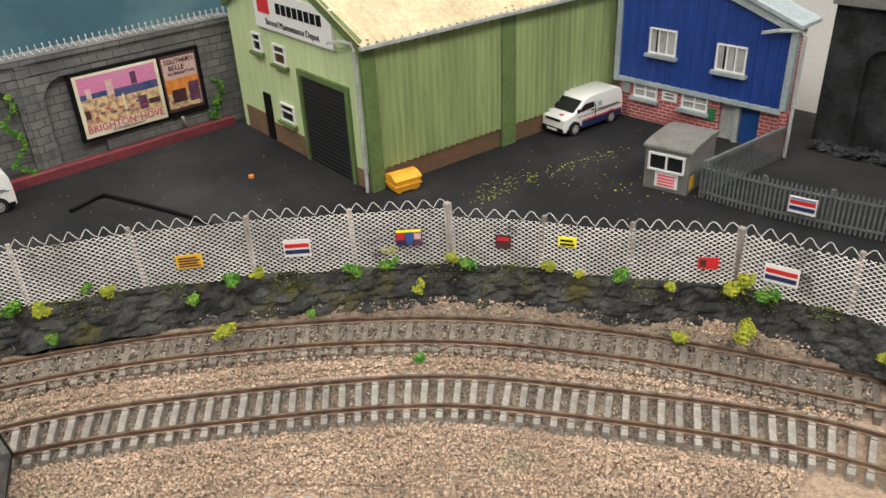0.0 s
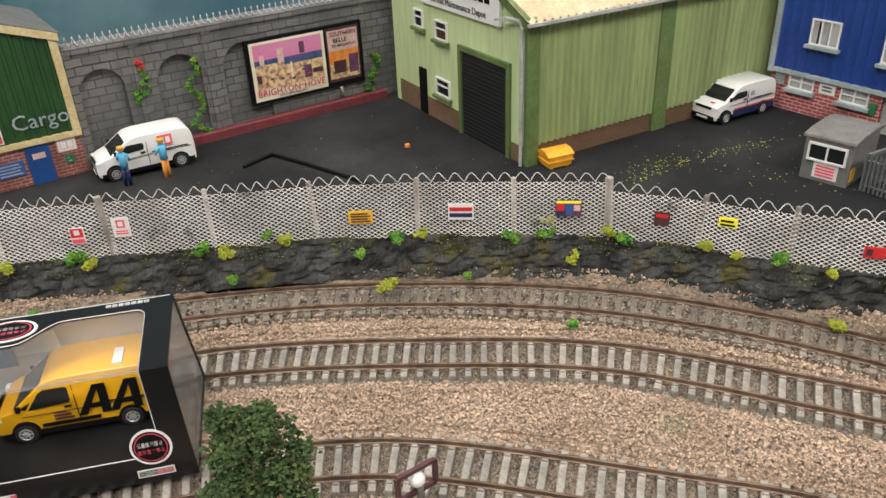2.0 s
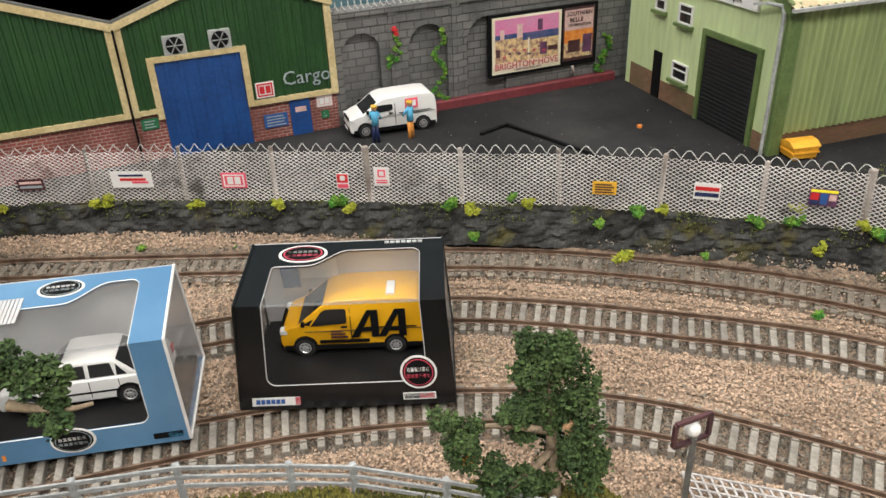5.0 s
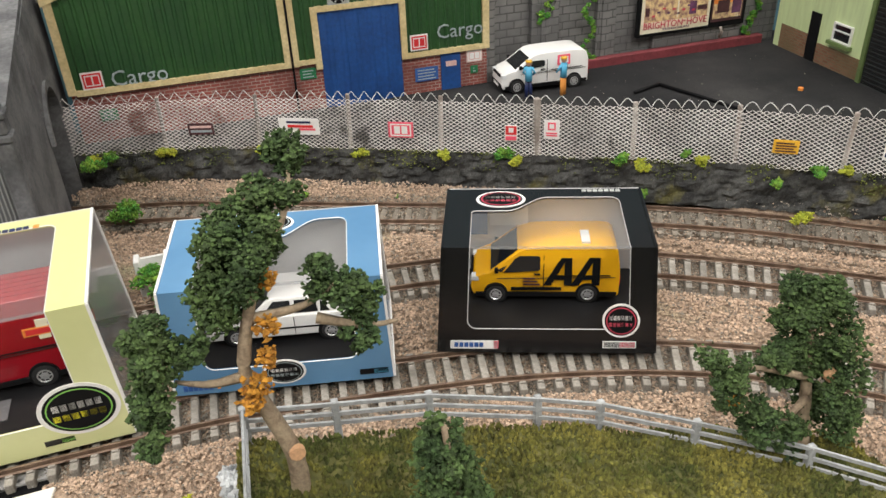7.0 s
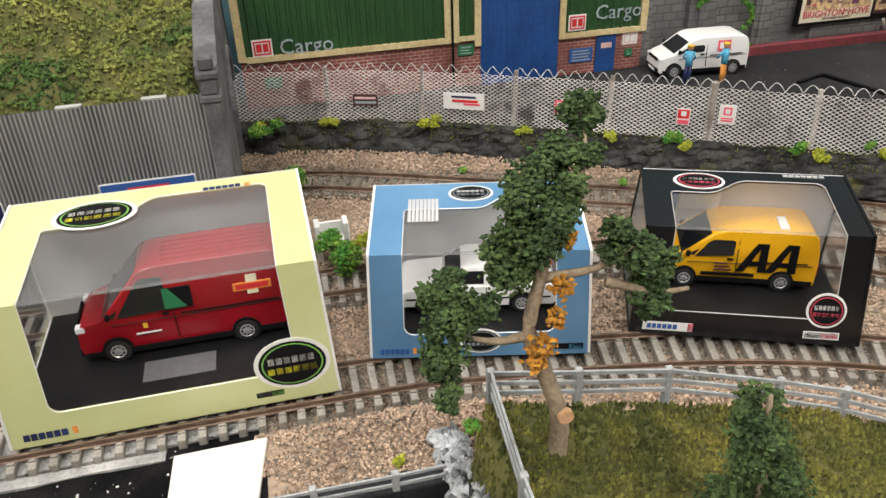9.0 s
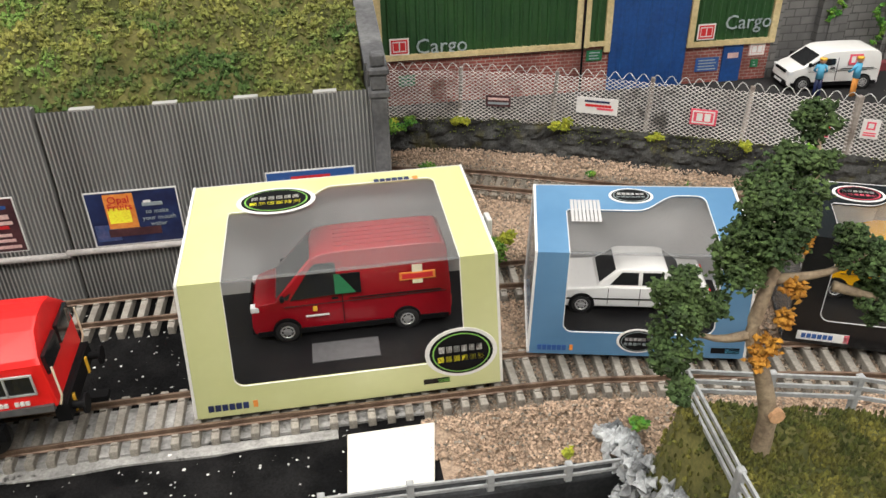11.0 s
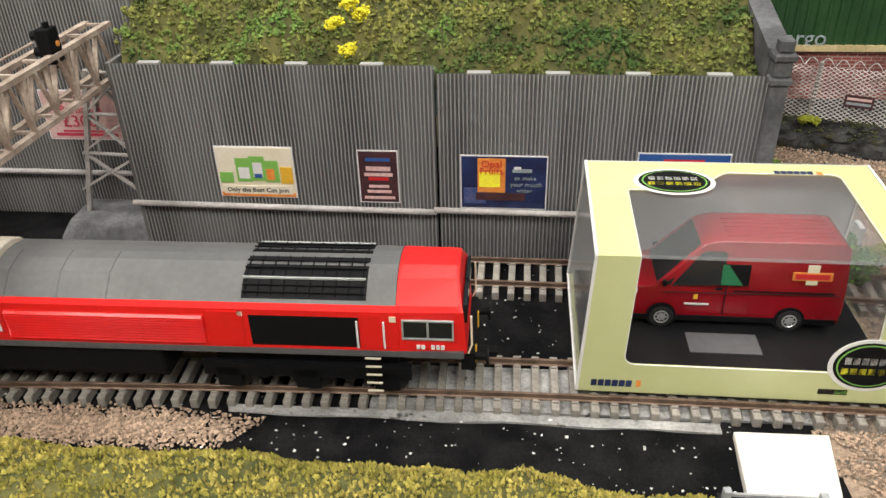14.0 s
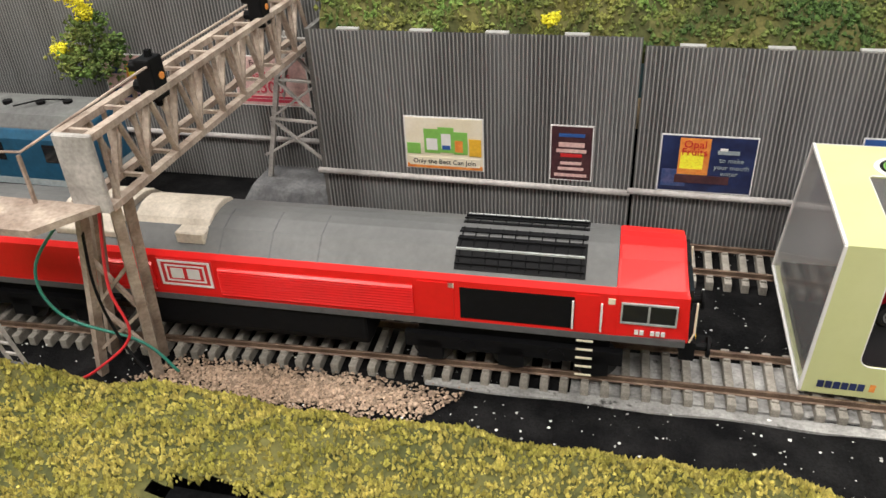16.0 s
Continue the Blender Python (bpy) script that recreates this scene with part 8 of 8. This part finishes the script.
# ---- signs hung on the wire fence ----
def fence_signs():
    pts = [Vector((x, y)) for x, y in FENCE_LINE]

    def hang(x, y, z, w, h, ground, stripes, label, ang=None):
        best = None
        for a, b in zip(pts, pts[1:]):
            d = (b - a)
            t = max(0, min(1, (Vector((x, y)) - a).dot(d) / d.length_squared))
            q = a + d * t
            e = (Vector((x, y)) - q).length
            if best is None or e < best[0]:
                n = Vector((-d.y, d.x)).normalized()
                if n.y > 0:
                    n = -n
                best = (e, q, n)
        _, q, n = best
        c = q + n * 2.3
        at = pose(c.x * K, c.y * K, z * K, 0, 0, math.degrees(math.atan2(n.y, n.x)) + 90)
        sg = thing("fence_sign", label, "sign", "signs on the wire fence", at=at)
        bm = bmesh.new()
        box(bm, -w / 2, w / 2, -0.25, 0.25, -h / 2, h / 2)
        part("plate", bm, ground, sg)
        for k, (a0, a1, b0, b1, m) in enumerate(stripes):
            bm = bmesh.new()
            box(bm, -w / 2 + w * a0, -w / 2 + w * a1, -0.42 - 0.02 * k, -0.2, -h / 2 + h * b0, -h / 2 + h * b1)
            part("print_bar", bm, m, sg)
    bars = lambda m, n: [(0.1, 0.9 - 0.1 * (i % 2), 0.12 + i * 0.8 / n, 0.12 + i * 0.8 / n + 0.4 / n, m) for i in range(n)]
    tri = [(0.05, 0.95, 0.55, 0.78, RED_SIGN), (0.05, 0.95, 0.18, 0.42, NAVY)]
    hang(121, 296, 33, 11, 6.4, AMBER_SIGN, bars(MAROON, 4), "amber warning sign with dark bars on the wire fence")
    hang(154, 263, 34.5, 11.5, 8, WHITE, tri, "white red and navy notice on the wire fence")
    hang(189, 230, 36.5, 11.5, 8, PURPLE, [(0.03, 0.97, 0.8, 0.95, FLOWER), (0.05, 0.33, 0.35, 0.75, RED_SIGN), (0.4, 0.65, 0.1, 0.75, BLUE_SIGN), (0.7, 0.95, 0.35, 0.7, PALE_PINK), (0.05, 0.35, 0.08, 0.3, NAVY)], "multicoloured safety board on the wire fence")
    hang(217, 200, 34.5, 6.5, 6.5, MAROON, [(0.1, 0.9, 0.6, 0.85, RED_SIGN)], "small dark red notice on the wire fence")
    hang(230, 176, 37, 7.5, 4.4, FLOWER, bars(BLACK, 2), "small yellow notice on the wire fence")
    hang(266, 133, 32, 8, 5, RED_SIGN, [(0.1, 0.4, 0.2, 0.8, MAROON)], "small red notice on the wire fence")
    hang(276, 104, 32, 13, 8, WHITE, tri, "white red and navy notice on the wire fence")
    hang(-39, 380, 34, 12.5, 8, PINK_SIGN, [(0.08, 0.92, 0.82, 0.9, WHITE), (0.08, 0.92, 0.1, 0.18, WHITE), (0.08, 0.13, 0.18, 0.82, WHITE), (0.87, 0.92, 0.18, 0.82, WHITE), (0.24, 0.47, 0.26, 0.74, WHITE), (0.54, 0.77, 0.26, 0.74, WHITE)], "pinkish red emblem board on the wire fence")
    hang(9, 354, 34, 6.0, 8.0, WHITE, [(0.06, 0.94, 0.4, 0.95, RED_SIGN), (0.3, 0.7, 0.55, 0.85, WHITE), (0.06, 0.94, 0.05, 0.3, PINK_SIGN)], "red prohibition notice on the wire fence")
    hang(27, 346, 36.5, 7.5, 9.5, WHITE, [(0.25, 0.75, 0.48, 0.88, PINK_SIGN), (0.35, 0.65, 0.56, 0.8, WHITE), (0.15, 0.85, 0.15, 0.22, PINK_SIGN), (0.15, 0.85, 0.28, 0.34, PINK_SIGN)], "white warning notice with red triangle on the fence")
    hang(-85, 405, 34.5, 21, 8.5, WHITE, [(0.2, 0.8, 0.72, 0.84, NAVY), (0.22, 0.85, 0.45, 0.6, RED_SIGN), (0.5, 0.9, 0.28, 0.4, PINK_SIGN)], "white banner with red stripes on the wire fence")
    hang(-132, 427, 33.5, 13, 6, MAROON, [(0.08, 0.92, 0.6, 0.8, PALE_PINK), (0.08, 0.92, 0.2, 0.4, GREY_TRIM)], "dark red nameboard on the wire fence")


fence_signs()


# ---- yard things ----
def yard_things():
    sk = thing("waste_skip", "small yellow lidded waste skip by the green shed", "skip", at=pose(0.2375, 0.2905, 0.023, 0, 0, -12) @ Matrix.Scale(0.78, 4))
    bm = bmesh.new()
    vs = box(bm, -9.5, 9.5, -8, 8, 1.2, 9)
    for v in bm.verts:
        if v.co.z < 0.005:
            v.co.x *= 0.92
            v.co.y *= 0.9
    soften(bm, 0.6, 2)
    part("bin", bm, YELLOW, sk)
    bm = bmesh.new()
    prism(bm, [(-8.6, 9), (-8.6, 10), (-3, 12.8), (3, 12.8), (8.6, 10), (8.6, 9)], -10.2, 10.2, "x")
    soften(bm, 0.5, 2)
    part("lid", bm, YELLOW, sk, "sloped yellow lid")
    bm = bmesh.new()
    box(bm, -10.0, 10.0, -8.4, 8.4, 5.0, 6.0)
    part("rib", bm, YELLOW, sk)
    for x in (-6, 6):
        for y in (-5, 5):
            bm = bmesh.new()
            box(bm, x - 1.2, x + 1.2, y - 1.2, y + 1.2, 0, 1.6)
            part("foot", bm, YELLOW, sk)

    hu = thing("gate_hut", "small grey gatekeeper's hut with white windows", "hut", at=pose(0.325, 0.177, 0.023, 0, 0, 9))
    bm = bmesh.new()
    box(bm, 0, 34, 0, 23, 0, 22.5)
    part("wall", bm, HUT_GREY, hu)
    bm = bmesh.new()
    prism(bm, [(-1.4, 22), (-1, 23.6), (8, 24.8), (26, 24.8), (35, 23.6), (35.4, 22)], -1.2, 24.2, "y")
    soften(bm, 0.5, 2)
    part("roof", bm, HUT_GREY, hu)
    frame_window(hu, "y", 3, 20, 11.5, 19.0, -0.6, (0.5,), (), False, WHITE, 0.9)
    bm = bmesh.new()
    box(bm, -0.5, 0.2, 5, 17, 2.0, 10)
    no = part("notice", bm, WHITE, hu, "white notice with red print")
    for i in range(4):
        bm = bmesh.new()
        box(bm, -0.7, -0.4, 6.5, 15.5, 3.0 + i * 1.6, 3.9 + i * 1.6)
        part("print_bar", bm, PINK_SIGN, no)
    bm = bmesh.new()
    box(bm, 2, 7, -0.5, 0.2, 2.5, 9)
    part("side_notice", bm, AMBER_SIGN, hu)

    # palisade fence
    pa = thing("palisade_fence", "grey steel palisade fence beside the hut", "fence")
    line = spline([(327, 171, 0), (329, 140, 0), (335, 108, 0), (343, 75, 0), (351, 40, 0)], 2.1)
    bm = bmesh.new()
    box(bm, -0.25, 0.25, -0.45, 0.45, 0.6, 18.6)
    prism(bm, [(-0.45, 18.6), (0.45, 18.6), (0, 19.8)], -0.25, 0.25, "x")
    me = mesh_of("pale", bm, PALISADE)
    for p in line:
        ob = new("pale", me)
        ob.parent = pa
        ob.matrix_basis = Matrix.Translation(Vector((p.x, p.y, 23)) * K)
    for z in (3.5, 16):
        bm = bmesh.new()
        tube(bm, [(p.x + 0.9, p.y, 23 + z) for p in line[::3]], 1.3, 4)
        part("rail", bm, PALISADE, pa)
    for p in line[::14]:
        bm = bmesh.new()
        box(bm, p.x + 1, p.x + 2.6, p.y - 0.8, p.y + 0.8, 20, 42.5)
        part("post", bm, PALISADE, pa)
    for a, b in (((329, 172), (399, 165)),):
        bm = bmesh.new()
        bar(bm, (a[0], a[1], 40.5), (b[0], b[1], 40.5), 1.6, 1.8)
        part("rail", bm, PALISADE, pa)
    n = 34
    for i in range(n):
        ob = new("pale", me)
        ob.parent = pa
        u = i / (n - 1)
        ob.matrix_basis = Matrix.Translation(Vector((329 + 70 * u, 172 - 7 * u, 21.5)) * K) @ Matrix.Rotation(radians(88), 4, "Z")
    sg = thing("fence_sign", "white red and navy notice on the palisade fence", "sign", "signs on the wire fence", at=pose(0.3305, 0.1225, 0.0335, 0, 0, -80) @ Matrix.Scale(0.8, 4))
    bm = bmesh.new()
    box(bm, -7.5, 7.5, -1.2, -0.6, -5, 5)
    part("plate", bm, WHITE, sg)
    for z0, z1, m in ((0.4, 2.8, RED_SIGN), (-3.2, -0.8, NAVY), (3.2, 4.2, SKY_CARD)):
        bm = bmesh.new()
        box(bm, -6.8, 6.8, -1.4, -1.1, z0, z1)
        part("print_bar", bm, m, sg)

    bm = bmesh.new()
    tube(bm, [(104, 398, 24.2), (118, 403, 24.2), (124, 404, 24.2)], 2.2, 8)
    tube(bm, [(124, 404, 24.2), (133, 378, 24.2), (143, 344, 24.2), (147, 320, 24.2)], 2.2, 8)
    tagged(part("drain_pipe_loose", bm, BLACK, None, "", True), "bent black pipe lying on the asphalt yard", "pipe")
    bm = bmesh.new()
    tube(bm, [(196, 449, 31), (196, 447.5, 35), (196, 449, 38)], 2.0, 8)
    tagged(part("wall_tap", bm, POST, None, "", True), "small pale pipe stub at the wall foot", "pipe")
    bm = bmesh.new()
    disc(bm, (191, 365, 23.8), 1.5, "z", 1.6, 10)
    tagged(part("orange_cap", bm, ORANGE), "small orange cap lying in the yard", "cap")


yard_things()


def figurine(name, label, at, top, legs):
    """A tiny plain standing doll, one mesh."""
    bm = bmesh.new()
    tube(bm, [(-1.3, 0, 0), (-1.1, 0, 5), (-0.8, 0, 11)], 2.0, 6, 2.4)
    tube(bm, [(1.3, 0.4, 0), (1.1, 0.2, 5), (0.8, 0, 11)], 2.0, 6, 2.4)
    nlegs = len(bm.faces)
    tube(bm, [(0, 0, 10.5), (0, 0, 15), (0, 0, 18.5)], 4.2, 8, 3.6)
    tube(bm, [(-2, 0, 18), (-3.2, -1.5, 14.5), (-2.0, -3.6, 13)], 1.5, 6, 1.1)
    tube(bm, [(2, 0, 18), (3.2, -1.5, 14.5), (2.0, -3.6, 13)], 1.5, 6, 1.1)
    ntop = len(bm.faces)
    bmesh.ops.create_uvsphere(bm, u_segments=10, v_segments=7, radius=1.7 * K, matrix=pose(0, 0, 0.0205))
    nhead = len(bm.faces)
    disc(bm, (0, 0, 21.6), 1.9, "z", 1.0, 10)
    faces = list(bm.faces)
    for i, f in enumerate(faces):
        f.material_index = 0 if i < nlegs else 1 if i < ntop else 2 if i < nhead else 3
    me = mesh_of(name, bm, legs, True)
    for m in (top, SKIN, AMBER_SIGN):
        me.materials.append(m)
    ob = new(name, me)
    ob.matrix_basis = at
    return tagged(ob, label, "figurine", "workman figurines")


figurine("workman_figurine", "tiny plain figurine in blue top beside the van", pose(0.0465, 0.4175, 0.023, 0, 0, 150), FIG_BLUE, NAVY)
figurine("workman_figurine", "tiny plain figurine in orange trousers beside the van", pose(0.067, 0.415, 0.023, 0, 0, 200), FIG_BLUE, FIG_ORANGE)


# ---- lineside bits ----
def lineside():
    st = thing("ground_signal", "small rusty framed lamp on a post beside the track", "signal")
    bm = bmesh.new()
    bar(bm, (46, 137, 0), (45, 136, 33), 1.8, 1.8)
    part("post", bm, HUT_GREY, st)
    bm = bmesh.new()
    for a, b in (((46, 40), (58, 40)), ((46, 32), (58, 32)), ((46, 32), (46, 40)), ((58, 32), (58, 40))):
        bar(bm, (a[0] - 8, 136, a[1]), (b[0] - 8, 136, b[1]), 1.2)
    part("frame", bm, MAROON, st)
    bm = bmesh.new()
    bmesh.ops.create_uvsphere(bm, u_segments=12, v_segments=8, radius=2.4 * K, matrix=pose(0.044, 0.136, 0.0365))
    part("lens", bm, WHITE_GLOSS, st, "white glassy lens", True)
    bm = bmesh.new()
    bar(bm, (45, 136, 31), (44, 136, 34), 1.4)
    part("arm", bm, HUT_GREY, st)
    wf = thing("wire_screen", "grey wire mesh screen on the slope below the track", "screen")
    bm = bmesh.new()
    for i in range(22):
        u = i * 2.2
        bar(bm, (56 + u, 150 - u * 0.85, 2), (50 + u, 128 - u * 0.85, -2), 0.7)
    for i in range(9):
        v = i / 8
        bar(bm, (56 - 6 * v, 150 - 22 * v, 2 - 4 * v), (102 - 6 * v, 110 - 22 * v, 2 - 4 * v), 0.7)
    part("mesh", bm, CONDUIT, wf)
    # little white platform shelter between the boxes
    sh = thing("lineside_bench", "small white lineside bench frame", "bench")
    bm = bmesh.new()
    box(bm, -171, -158, 336, 337.5, 6, 12)
    part("backrest", bm, WHITE, sh)
    bm = bmesh.new()
    box(bm, -171, -158, 330, 337, 4.5, 6)
    part("seat", bm, WHITE, sh)
    for x in (-171, -158.8):
        bm = bmesh.new()
        box(bm, x - 1, x + 1.4, 330, 337.5, -5, 14)
        soften(bm, 0.4, 1)
        part("leg", bm, WHITE, sh)


lineside()
